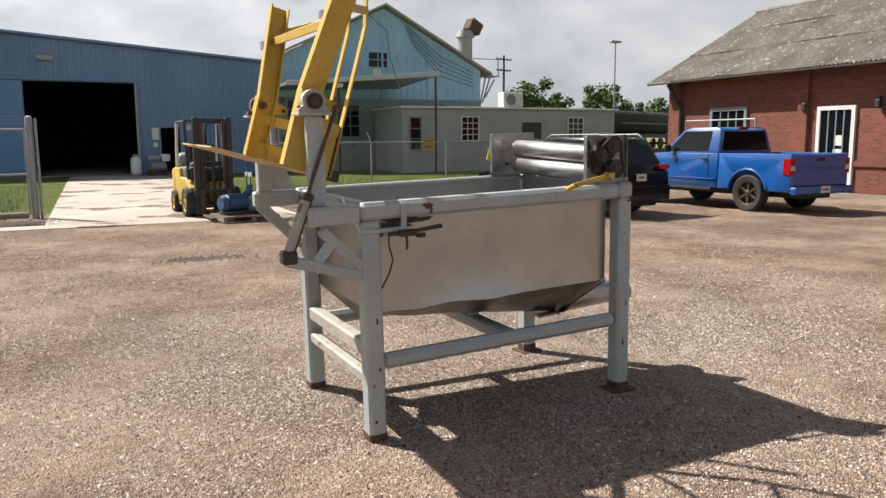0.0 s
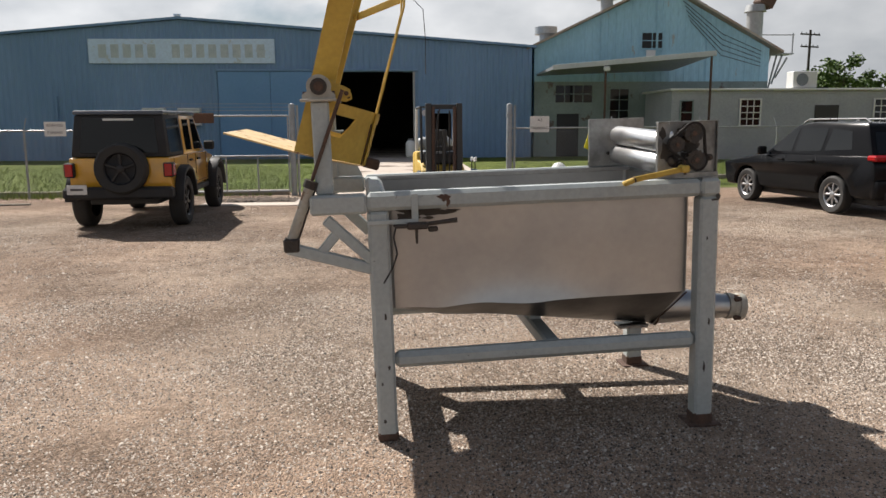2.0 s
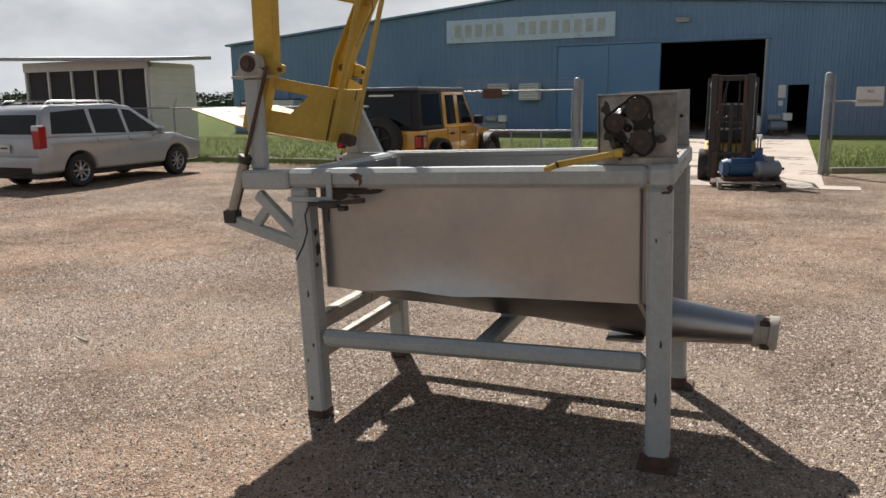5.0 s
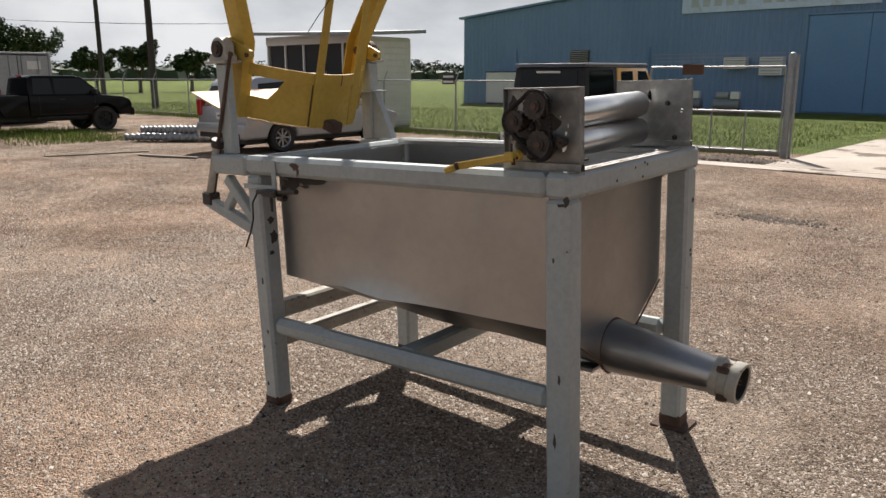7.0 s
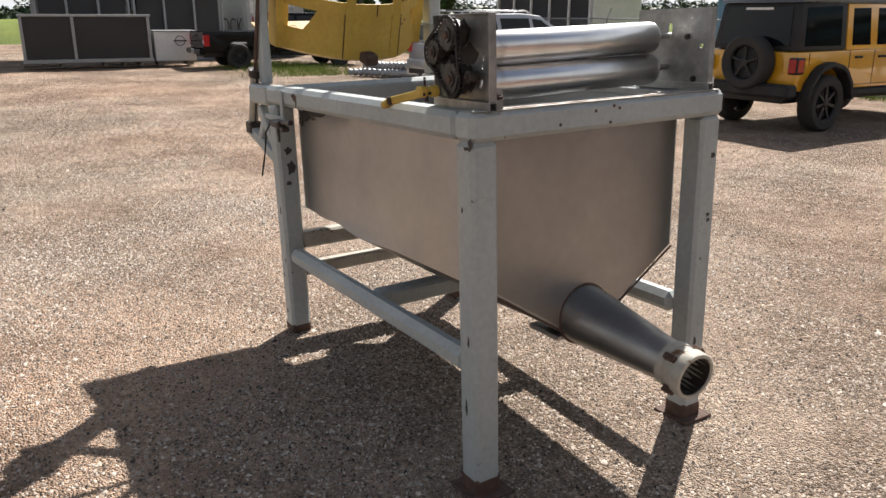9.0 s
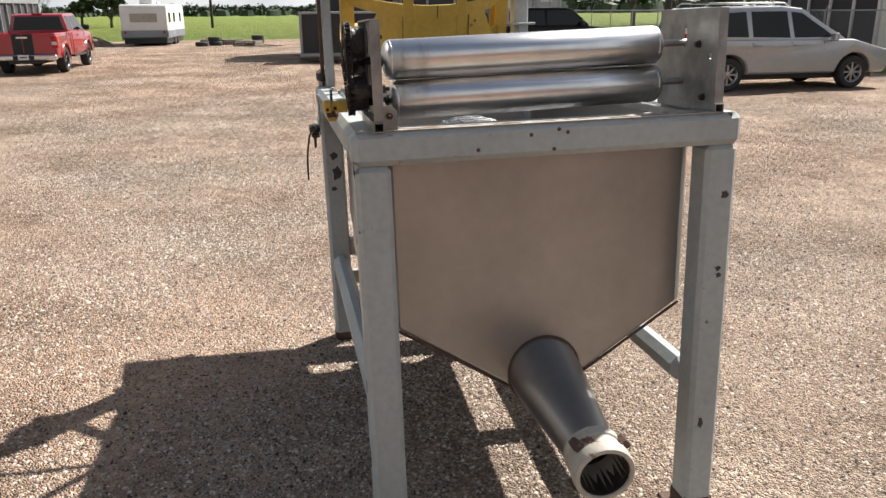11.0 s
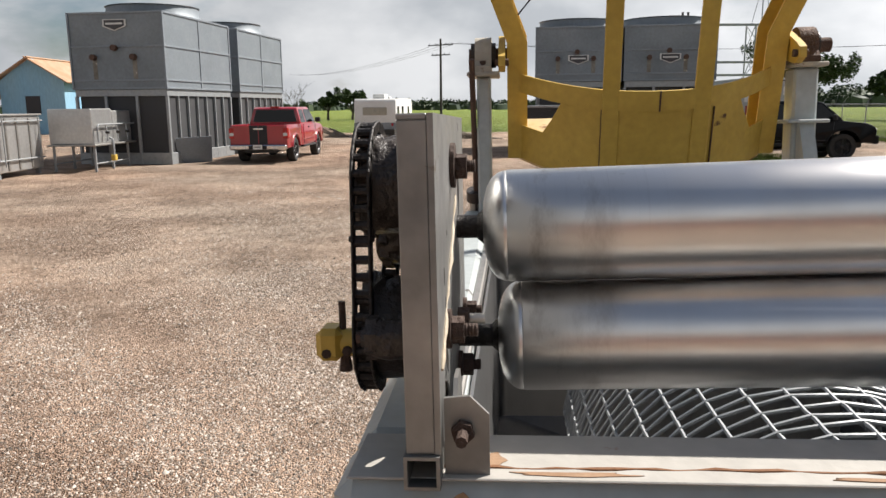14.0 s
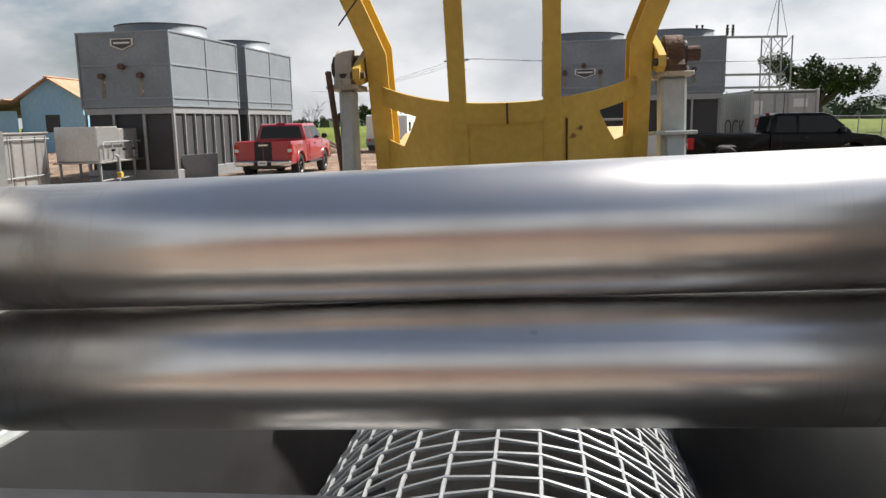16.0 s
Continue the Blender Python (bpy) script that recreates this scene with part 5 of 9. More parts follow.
ribbed_wall("gable_wall", TX0, TX1, WY + 0.4, teal_top, TEAL, teal, pitch=0.42, deep=0.018, base=4.0, label="upright teal boards")
part("lower_wall", Mesh().box(TX0, TX1, WY + 0.38, WY + 0.5, 0, 4.0), TEAL_LOW, teal, "stained faded green wall")
for x in (TX0, TX1 - 0.15):
    part("side_wall", Mesh().box(x, x + 0.15, WY + 0.5, WY + 18, 0, 5.75), TEAL, teal)
for xa, za, xb, zb in ((TX0 - 0.5, 5.62, TP, 9.08), (TP, 9.08, TX1 + 0.6, 5.48)):
    part("roof", Mesh().add([(xa, WY - 0.05, za), (xb, WY - 0.05, zb), (xb, WY + 18.4, zb), (xa, WY + 18.4, za), (xa, WY - 0.05, za + 0.13), (xb, WY - 0.05, zb + 0.13), (xb, WY + 18.4, zb + 0.13), (xa, WY + 18.4, za + 0.13)],
                            [(0, 1, 2, 3), (4, 7, 6, 5), (0, 4, 5, 1), (1, 5, 6, 2), (2, 6, 7, 3), (3, 7, 4, 0)]), ROOF_TIN, teal)


def window(parent, x0, x1, y, z0, z1, nx, nz, fr=WHITE, pane=GLASS, name="window"):
    w = part(name, Mesh().box(x0, x1, y - 0.03, y, z0, z1), pane, parent, "dark window panes")
    rim = 0.07
    part("window_rim", Mesh().box(x0 - rim, x0, y - 0.06, y, z0 - rim, z1 + rim), fr, w)
    part("window_rim", Mesh().box(x1, x1 + rim, y - 0.06, y, z0 - rim, z1 + rim), fr, w)
    part("window_rim", Mesh().box(x0, x1, y - 0.06, y, z1, z1 + rim), fr, w)
    part("window_sill", Mesh().box(x0, x1, y - 0.09, y, z0 - rim, z0), fr, w)
    for k in range(1, nx):
        x = x0 + (x1 - x0) * k / nx
        part("glazing_bar", Mesh().box(x - 0.02, x + 0.02, y - 0.05, y - 0.03, z0, z1), fr, w)
    for k in range(1, nz):
        z = z0 + (z1 - z0) * k / nz
        part("glazing_bar", Mesh().box(x0, x1, y - 0.047, y - 0.03, z - 0.02, z + 0.02), fr, w)
    return w


window(teal, 13.25, 14.35, WY + 0.40, 5.75, 6.55, 2, 2, TEAL)
part("hatch", Mesh().box(13.2, 14.4, WY + 0.36, WY + 0.385, 6.62, 7.2), TEAL, teal)
part("vent_panel", Mesh().box(13.5, 14.0, WY + 0.35, WY + 0.385, 5.25, 5.65), WHITE, teal)
window(teal, 8.6, 10.6, WY + 0.38, 2.9, 3.8, 4, 2, TEAL_LOW)
window(teal, 11.6, 12.6, WY + 0.38, 1.9, 3.6, 2, 3, TEAL_LOW)
# No opening is cut: a dark panel gives the doorway its shade.
part("doorway", Mesh().box(8.7, 9.9, WY + 0.34, WY + 0.385, 0.0, 2.3), DARK_IN, teal, "flat near-black panel for the shade of a doorway")
for x in (11.0, 14.0, 16.8):
    part("batten", Mesh().box(x, x + 0.12, WY + 0.33, WY + 0.375, 4.0, teal_top(x) - 0.3), TEAL, teal)
for k in range(5):
    part("cable", Mesh().tube([(15.4 + 0.1 * k, WY + 0.32, 8.2 - 0.25 * k), (17.6, WY + 0.30, 6.5 - 0.28 * k), (19.8, WY + 0.32, 5.6 - 0.2 * k)], 0.018, 5), PLASTIC, teal)
for x, y, z in ((13.6, 46.0, 9.3), (9.3, 44.0, 6.9)):
    part("roof_cowl", Mesh().tube([(x, y, z - 0.6), (x, y, z + 0.3), (x, y, z + 0.32), (x, y, z + 0.75)], [0.4, 0.4, 0.7, 0.7], 16), GALV, teal, "round roof ventilator")
# awning
awning = part("awning_sheet", Mesh().add([(7.55, 37.2, 4.30), (7.9, 34.5, 4.45), (14.85, 31.5, 4.86), (14.85, 37.2, 4.55), (7.55, 37.2, 4.40), (7.9, 34.5, 4.62), (14.85, 31.5, 5.03), (14.85, 37.2, 4.68)],
                                         [(0, 3, 2, 1), (4, 5, 6, 7), (0, 1, 5, 4), (1, 2, 6, 5), (2, 3, 7, 6), (3, 0, 4, 7)]), GALV, teal, "grey sheet awning")
for x, y, z in ((14.75, 31.6, 4.86), (10.3, 33.6, 4.6)):
    part("awning_post", Mesh().tube([(x, y, 0), (x, y, z)], 0.055, 10), RUST, teal)
part("awning_fascia", Mesh().beam((7.86, 34.46, 4.53), (14.9, 31.42, 4.95), 0.04, 0.24, 0.006), BOX_GREY, teal, "pale sheet edging of the awning")
part("flood_lamp", Mesh().box(10.15, 10.45, 33.3, 33.5, 4.28, 4.5, 0.03), WHITE, teal)
# plant on the roof edge
stack = part("flue", Mesh().tube([(20.6, 40, 5.4), (20.6, 40, 8.0), (20.6, 40, 8.02), (20.6, 40, 8.4)], [0.45, 0.45, 0.6, 0.5], 16), GALV, teal, "dented sheet metal flue")
part("stack_hood", Mesh().box(-0.45, 0.45, -0.4, 0.4, 0.0, 0.75, 0.05, pose(21.0, 40, 8.35, 0, 28, 10)), RUST, stack)
for k in range(7):
    part("pipe_rung", Mesh().tube([(20.4 + 0.2 * k, 39.2, 3.6 + 0.35 * (k % 4)), (20.5 + 0.28 * k, 39.1, 6.6 - 0.2 * k)], 0.05, 6), GALV, stack)
part("gantry", Mesh().box(20.3, 22.3, 38.6, 39.6, 5.55, 5.62).beam((22.25, 38.7, 5.6), (22.25, 38.7, 6.7), 0.05, 0.05).beam((20.4, 38.65, 6.6), (22.3, 38.65, 6.6), 0.05, 0.05), GALV, stack)

# long low grey annex
annex = thing("annex", "long low grey clapboard annex with small barred windows", "building")
AY, AX0, AX1 = 32.6, 13.3, 26.6
bd = Mesh()
rows = 22
for k in range(rows):
    z0, z1 = 3.3 * k / rows, 3.3 * (k + 1) / rows
    bd.add([(AX0, AY - 0.03, z0), (AX1, AY - 0.03, z0), (AX1, AY, z1), (AX0, AY, z1)], [(0, 1, 2, 3)])
    bd.add([(AX0, AY - 0.03, z0), (AX1, AY - 0.03, z0), (AX1, AY, z0), (AX0, AY, z0)], [(0, 3, 2, 1)])
part("clapboard_wall", bd, ANNEX, annex, "weathered grey boards", 10)
part("annex_core", Mesh().box(AX0, AX1, AY + 0.01, AY + 4.0, 0, 3.3), ANNEX, annex)
part("annex_roof", Mesh().box(AX0 - 0.15, AX1 + 0.15, AY - 0.2, AY + 4.2, 3.3, 3.40, 0.02), WHITE, annex)
for x in (16.7, 23.4):
    window(annex, x, x + 0.95, AY - 0.03, 1.65, 2.85, 3, 4)
window(annex, 13.75, 14.3, AY - 0.03, 1.2, 2.8, 1, 3, TEAL_LOW)
part("blank_panel", Mesh().box(20.4, 21.6, AY - 0.06, AY - 0.035, 1.7, 2.6), PLASTIC, annex)
unit = part("air_unit", Mesh().box(19.3, 20.5, AY + 0.1, AY + 0.8, 3.42, 4.22, 0.03), WHITE, annex, "white outdoor air unit")
part("fan_grille", Mesh().tube([(19.75, AY + 0.095, 3.82), (19.75, AY + 0.085, 3.82)], 0.3, 24), GALV_WALL, unit)

# red brick depot
BRICK = bpy.data.materials.new("red_brick")
BRICK.use_nodes = True
_n, _l = BRICK.node_tree.nodes, BRICK.node_tree.links
_t = _n.new("ShaderNodeTexBrick"); _c = _n.new("ShaderNodeTexCoord"); _m = _n.new("ShaderNodeMapping")
_m.inputs["Rotation"].default_value = (radians(90), 0, radians(90))
_t.inputs["Scale"].default_value = 1.0
_t.inputs["Brick Width"].default_value, _t.inputs["Row Height"].default_value, _t.inputs["Mortar Size"].default_value = 0.22, 0.075, 0.006
for _k, _col in (("Color1", (0.215, 0.056, 0.035)), ("Color2", (0.125, 0.036, 0.026)), ("Mortar", (0.17, 0.105, 0.08))):
    _t.inputs[_k].default_value = (*_col, 1)
_sx = _n.new("ShaderNodeSeparateXYZ"); _cx = _n.new("ShaderNodeCombineXYZ")
_l.new(_c.outputs["Object"], _sx.inputs[0]); _l.new(_sx.outputs["Y"], _cx.inputs["X"]); _l.new(_sx.outputs["Z"], _cx.inputs["Y"])
_l.new(_cx.outputs[0], _t.inputs["Vector"])
_nz = _n.new("ShaderNodeTexNoise"); _nz.inputs["Scale"].default_value, _nz.inputs["Detail"].default_value = 0.9, 7
_l.new(_c.outputs["Object"], _nz.inputs["Vector"])
_mx = _n.new("ShaderNodeMix"); _mx.data_type, _mx.blend_type = "RGBA", "MULTIPLY"; _mx.inputs["Factor"].default_value = 0.6
_rr = _n.new("ShaderNodeMapRange"); _rr.inputs["To Min"].default_value, _rr.inputs["To Max"].default_value = 0.55, 1.35
_l.new(_nz.outputs["Fac"], _rr.inputs["Value"]); _l.new(_t.outputs["Color"], _mx.inputs["A"]); _l.new(_rr.outputs["Result"], _mx.inputs["B"])
_bp = _n.new("ShaderNodeBump"); _bp.inputs["Strength"].default_value, _bp.inputs["Distance"].default_value = 0.5, 0.01
_l.new(_t.outputs["Fac"], _bp.inputs["Height"]); _bp.invert = True
_l.new(_bp.outputs[0], _n["Principled BSDF"].inputs["Normal"])
_l.new(_mx.outputs["Result"], _n["Principled BSDF"].inputs["Base Color"])
_n["Principled BSDF"].inputs["Roughness"].default_value = 0.85

depot = thing("brick_depot", "red brick depot with a mossy grey corrugated roof", "building")
DX, DY1, DY0, EZ = 19.0, 19.0, -14.0, 3.75
part("front_wall", Mesh().box(DX, DX + 0.3, DY0, DY1, 0, EZ + 0.25), BRICK, depot, "red brick wall")
part("end_wall", Mesh().prism([(DX, 0), (DX + 9.8, 0), (DX + 9.8, 3.9), (DX + 4.95, 6.55), (DX, 3.9)], DY1, DY1 + 0.3), BRICK, depot)
part("plinth_course", Mesh().box(DX - 0.06, DX, DY0, DY1 + 0.02, 0.85, 1.02), BRICK, depot)
for y in (18.9, 13.3, 3.6):
    part("pilaster", Mesh().box(DX - 0.12, DX, y - 0.35, y, 0, EZ + 0.1), BRICK, depot)
part("brick_footing", Mesh().box(DX - 0.35, DX - 0.06, DY0, DY1, 0.0, 0.06), KERB, depot)
for g in range(46):
    for r0, r1, lift in ((0.0, 0.36, 0.0), (0.355, 0.68, 0.03), (0.675, 1.0, 0.06)):
        wave = Mesh()
        slip = 0.05 * math.sin(g * 5.3 + r0 * 9)
        for k in range(5 * g, 5 * g + 5):
            ya = 19.8 - 0.146 * k
            for y0, y1, z0, z1 in ((ya, ya - 0.073, 0.0, 0.055), (ya - 0.073, ya - 0.146, 0.055, 0.0)):
                xa, xb = 18.35 + 5.6 * r0 - (slip if r0 else 0.4 * slip), 18.35 + 5.6 * r1
                za, zb = EZ + 2.95 * r0 + lift + 0.004 * (g % 2), EZ + 2.95 * r1 + lift + 0.004 * (g % 2)
                wave.add([(xa, y0, za + z0), (xa, y1, za + z1), (xb, y1, zb + z1), (xb, y0, zb + z0)], [(0, 1, 2, 3)])
        part("roof_sheet", wave, ROOF_OLD, depot, "", 60)
part("roof_back", Mesh().add([(23.95, 19.8, 6.7), (23.95, DY0, 6.7), (29.4, DY0, 3.7), (29.4, 19.8, 3.7)], [(0, 1, 2, 3)]), ROOF_OLD, depot)
part("ridge_cap", Mesh().tube([(23.95, 19.85, 6.78), (23.95, DY0, 6.78)], 0.12, 8), ROOF_OLD, depot)
part("gutter", Mesh().box(18.30, 18.40, DY0, 19.8, EZ - 0.07, EZ - 0.005, 0.015), WOOD_POLE, depot)
part("downpipe", Mesh().tube([(18.4, 18.7, EZ - 0.08), (18.75, 18.6, 3.1), (18.93, 18.55, 2.8), (18.93, 18.55, 0.1)], 0.07, 10), PLASTIC, depot)


def side_window(parent, x, y0, y1, z0, z1, n, door=False):
    nm = "door" if door else "window"
    w = part(nm, Mesh().box(x - 0.03, x, y0, y1, z0, z1), GLASS, parent, "dark glazed door" if door else "dark window")
    fr = WHITE if door else GALV_WALL
    part("casing", Mesh().box(x - 0.08, x, y0 - 0.12, y0, z0, z1 + 0.12), fr, w, "white casing" if door else "")
    part("casing", Mesh().box(x - 0.08, x, y1, y1 + 0.12, z0, z1 + 0.12), fr, w)
    part("casing", Mesh().box(x - 0.08, x, y0, y1, z1, z1 + 0.12), fr, w)
    for k in range(1, n):
        y = y0 + (y1 - y0) * k / n
        part("glazing_bar", Mesh().box(x - 0.05, x - 0.03, y - 0.02, y + 0.02, z0, z1), GALV_WALL, w)
    return w


side_window(depot, DX, 15.5, 16.95, 1.5, 2.62, 4)
barrier = thing("barrier_rail", "rusty pipe barrier standing before the depot window", "rail", Matrix.Translation((DX - 0.75, 0, 0)))
for y in (14.35, 15.9, 17.5):
    part("post", Mesh().tube([(0, y, 0), (0, y, 2.35)], 0.035, 10), GALV, barrier)
for z in (1.55, 2.30):
    part("rail", Mesh().tube([(0, 14.35, z), (0, 17.5, z)], 0.025, 8), GALV if z > 2 else RUST, barrier)
d = side_window(depot, DX, 11.45, 12.5, 0.15, 2.5, 4, True)
part("notice", Mesh().box(DX - 0.045, DX - 0.031, 11.72, 12.02, 0.95, 1.35), WHITE, d)
part("notice", Mesh().box(DX - 0.045, DX - 0.031, 11.74, 12.0, 1.45, 1.75), WHITE, d)
for y in (13.05, 10.6):
    lan = part("wall_lantern", Mesh().box(DX - 0.2, DX - 0.05, y - 0.08, y + 0.08, 2.5, 2.75, 0.03), PLASTIC, depot, "black wall lantern")
    part("bracket", Mesh().box(DX - 0.1, DX, y - 0.03, y + 0.03, 2.75, 2.83), PLASTIC, lan)

# ---- drive, lawn edge, fences ----
drive = part("drive", Mesh().box(-2.2, 3.0, 13.2, 37.2, -0.05, 0.018, 0.01), CONCRETE)
tagged(drive, "stained wet concrete drive through the gate", "drive", kind="structure")
apron = part("drive_strip", Mesh().box(-4.2, 3.6, 12.6, 13.25, -0.05, 0.015, 0.01), CONCRETE)
tagged(apron, "thin concrete strip at the gate", "drive", kind="structure")
for a, b in (((-46.0, 15.35), (-2.6, 15.35)), ((3.2, 16.2), (18.4, 23.5))):
    k = part("kerb", Mesh().beam((*a, 0.06), (*b, 0.06), 0.16, 0.14, 0.015), KERB)
    tagged(k, "low weathered timber edging under the fence", "kerb", kind="structure")


def fence_run(points, height, label, mesh_from=0.05, gap=()):
    f = thing("fence", label, "fence", Matrix(), "chain link fences")
    wires = Mesh()
    for k, (p, q) in enumerate(zip(points, points[1:])):
        p, q = Vector((*p, 0)), Vector((*q, 0))
        ln = (q - p).length
        u = (q - p).normalized()
        side = Vector((-u.y, u.x, 0))
        n = max(1, round(ln / 3.05))
        for i in range(n + (1 if k == len(points) - 2 else 0)):
            b = p + u * (ln * i / n)
            post = part("post", Mesh().tube([b, b + Vector((0, 0, height + 0.02))], 0.027, 10), GALV, f)
            part("barb_arm", Mesh().tube([b + Vector((0, 0, height)), b + Vector((0, 0, height + 0.30)) + side * 0.16], 0.014, 6), GALV, post)
        part("top_rail", Mesh().tube([p + Vector((0, 0, height)), q + Vector((0, 0, height))], 0.02, 8), GALV, f)
        step, w = 0.085, 0.0022
        m = int(ln / step)
        for i in range(-int(height / step), m):
            for sgn in (1, -1):
                s0 = i * step if sgn > 0 else (i + height / step) * step
                s1 = s0 + sgn * height
                z0, z1 = mesh_from, height
                if s0 < 0 and s1 < 0 or s0 > ln and s1 > ln:
                    continue
                def clip(s):
                    return min(ln, max(0.0, s))
                c0, c1 = clip(s0), clip(s1)
                if abs(c1 - c0) < 0.02:
                    continue
                za, zb = z0 + (z1 - z0) * (c0 - s0) / (s1 - s0), z0 + (z1 - z0) * (c1 - s0) / (s1 - s0)
                a, b = p + u * c0 + Vector((0, 0, za)), p + u * c1 + Vector((0, 0, zb))
                nrm = (b - a).normalized().cross(side) * w
                wires.add([a - nrm, a + nrm, b + nrm, b - nrm], [(0, 1, 2, 3)])
    wm = part("chain_link", wires, GALV, f, "galvanised chain link mesh")
    tagged(wm, kind="stuff")
    return f


FH = 1.62
f_left = fence_run([(-46, 15.0), (-5.6, 14.75)], FH, "galvanised chain link fence with angled barb arms along the lawn")
f_right = fence_run([(3.05, 15.75), (9.4, 18.95), (18.6, 23.4)], FH, "galvanised chain link fence running to the brick depot")


def gate_post(x, y, h):
    g = thing("gate_post", "stout galvanised gate post with a domed cap", "post", Matrix.Translation((x, y, 0)), "gate posts")
    part("shaft", Mesh().tube([(0, 0, 0), (0, 0, h - 0.06), (0, 0, h - 0.02), (0, 0, h)], [0.075, 0.075, 0.06, 0.02], 16), GALV, g)
    for z in (0.35, 1.2, 1.95):
        part("hinge_band", Mesh().tube([(0, 0, z - 0.03), (0, 0, z + 0.03)], 0.085, 16), GALV, g)
    part("latch_bar", Mesh().tube([(0.13, -0.03, 0.0), (0.13, -0.03, h - 0.05)], 0.03, 10), GALV, g)


gate_post(-2.45, 15.1, 2.25)
gate_post(3.0, 15.7, 2.25)
gate = thing("gate_leaf", "galvanised gate leaf with a lower mesh panel", "gate")
for z in (0.12, 0.98, 1.95):
    part("rail", Mesh().tube([(-5.55, 14.75, z), (-2.55, 15.05, z)], 0.024, 8), GALV, gate)
for k in range(5):
    x = -5.55 + 0.75 * k
    part("upright", Mesh().tube([(x, 14.75 + 0.075 * k, 0.1), (x, 14.75 + 0.075 * k, 0.98 if k not in (0, 4) else 1.95)], 0.02, 8), GALV, gate)
gw = Mesh()
for k in range(44):
    x = -5.55 + 3.0 * k / 43
    for s in (1, -1):
        xa, xb = x, min(-2.55, max(-5.55, x + s * 0.85))
        za, zb = 0.12, 0.12 + 0.86 * abs(xb - xa) / 0.85
        ya, yb = 14.75 + 0.1 * (xa + 5.55), 14.75 + 0.1 * (xb + 5.55)
        gw.add([(xa, ya, za), (xa + 0.006, ya, za), (xb + 0.006, yb, zb), (xb, yb, zb)], [(0, 1, 2, 3)])
tagged(part("gate_mesh", gw, GALV, gate, "chain link in the gate"), kind="stuff")
part("gate_plate", Mesh().box(-4.75, -4.25, 14.72, 14.76, 1.78, 2.02, 0.01), RUST, gate, "rusty gate plate")
for k in range(3):
    part("gate_wire", Mesh().tube([(-5.5, 14.75, 2.08 + 0.08 * k), (-2.5, 15.05, 2.08 + 0.08 * k)], 0.006, 5), GALV, gate)


def fence_sign(x, y, z, w, h, yaw, lines, mat, label, text_mat=INK, size=0.13):
    s = thing("warning_sign", label, "sign", pose(x, y, z, 0, 0, yaw), "fence signs")
    part("sign_plate", Mesh().box(-w / 2, w / 2, -0.004, 0.004, -h / 2, h / 2, 0.002), mat, s)
    for k, txt in enumerate(lines):
        zz = h * (0.25 - 0.5 * k / max(1, len(lines) - 1)) if len(lines) > 1 else 0
        if txt == "#":
            part("print_bar", Mesh().box(-w * 0.4, w * 0.4, -0.008, -0.0045, zz - size * 0.35, zz + size * 0.35), text_mat, s)
        else:
            words("print", txt, size, text_mat, pose(0, -0.006, zz, 90, 0, 0), s, 0.001)


YSIGN = material("yellow_sign", (0.42, 0.30, 0.06), 0.6, tone=(0.34, 0.24, 0.05), bump=0.03)
fence_sign(3.85, 16.05, 1.72, 0.62, 0.42, 26, ["NO", "TRESPASSING"], WHITE, "white no trespassing sign wired to the fence", INK, 0.095)
fence_sign(8.55, 18.45, 1.55, 0.55, 0.36, 26, ["RESERVED", "PARKING"], YSIGN, "faded yellow reserved parking sign on the fence", INK, 0.09)
fence_sign(-7.95, 14.70, 1.66, 0.5, 0.34, 0, ["RESERVED", "PARKING"], WHITE, "white reserved parking sign on the fence", INK, 0.085)
fence_sign(-12.05, 14.72, 1.66, 0.5, 0.30, 0, ["#", "#"], PLASTIC, "small dark sign on the fence", WHITE, 0.09)


# ---- vehicles ----
def paint(name, base, metal=0.0, rough=0.35):
    return material(name, base, rough, metal, tone=tuple(c * 0.85 for c in base), scale=1.5, fine=12, amount=0.4, bump=0.0, coat=1.0, grime=0.05, rough_var=0.06)


CAR_YELLOW = paint("orange_yellow_car_paint", (0.72, 0.36, 0.015))
CAR_BLUE = paint("bright_blue_car_paint", (0.003, 0.085, 0.33))
CAR_BLACK = material("black_car_paint", (0.008, 0.008, 0.009), 0.2, tone=(0.006, 0.006, 0.007), scale=1.5, bump=0.0, rough_var=0.05)
CAR_BLACK.node_tree.nodes["Principled BSDF"].inputs["Specular IOR Level"].default_value = 0.16
CAR_SILVER = paint("silver_car_paint", (0.40, 0.41, 0.42), 0.35)
CAR_RED = paint("red_car_paint", (0.31, 0.006, 0.018))
CHROME = material("chrome", (0.75, 0.75, 0.76), 0.15, 1.0, tone=(0.6, 0.6, 0.6), bump=0.0)
ALLOY = material("silver_wheel", (0.5, 0.5, 0.51), 0.35, 0.8, bump=0.0)
BRONZE = material("bronze_wheel", (0.17, 0.125, 0.085), 0.4, 0.7, tone=(0.12, 0.09, 0.06), bump=0.0)
BLACK_RIM = material("black_wheel", (0.02, 0.02, 0.022), 0.4, 0.3, bump=0.0)
LAMP_RED = glass_dark("red_lamp", (0.35, 0.008, 0.01), 0.15)
LAMP_CLEAR = glass_dark("clear_lamp", (0.55, 0.55, 0.56), 0.12)
TRIM_BLACK = material("textured_black_trim", (0.011, 0.011, 0.013), 0.7, tone=(0.018, 0.018, 0.019), scale=5, bump=0.1)


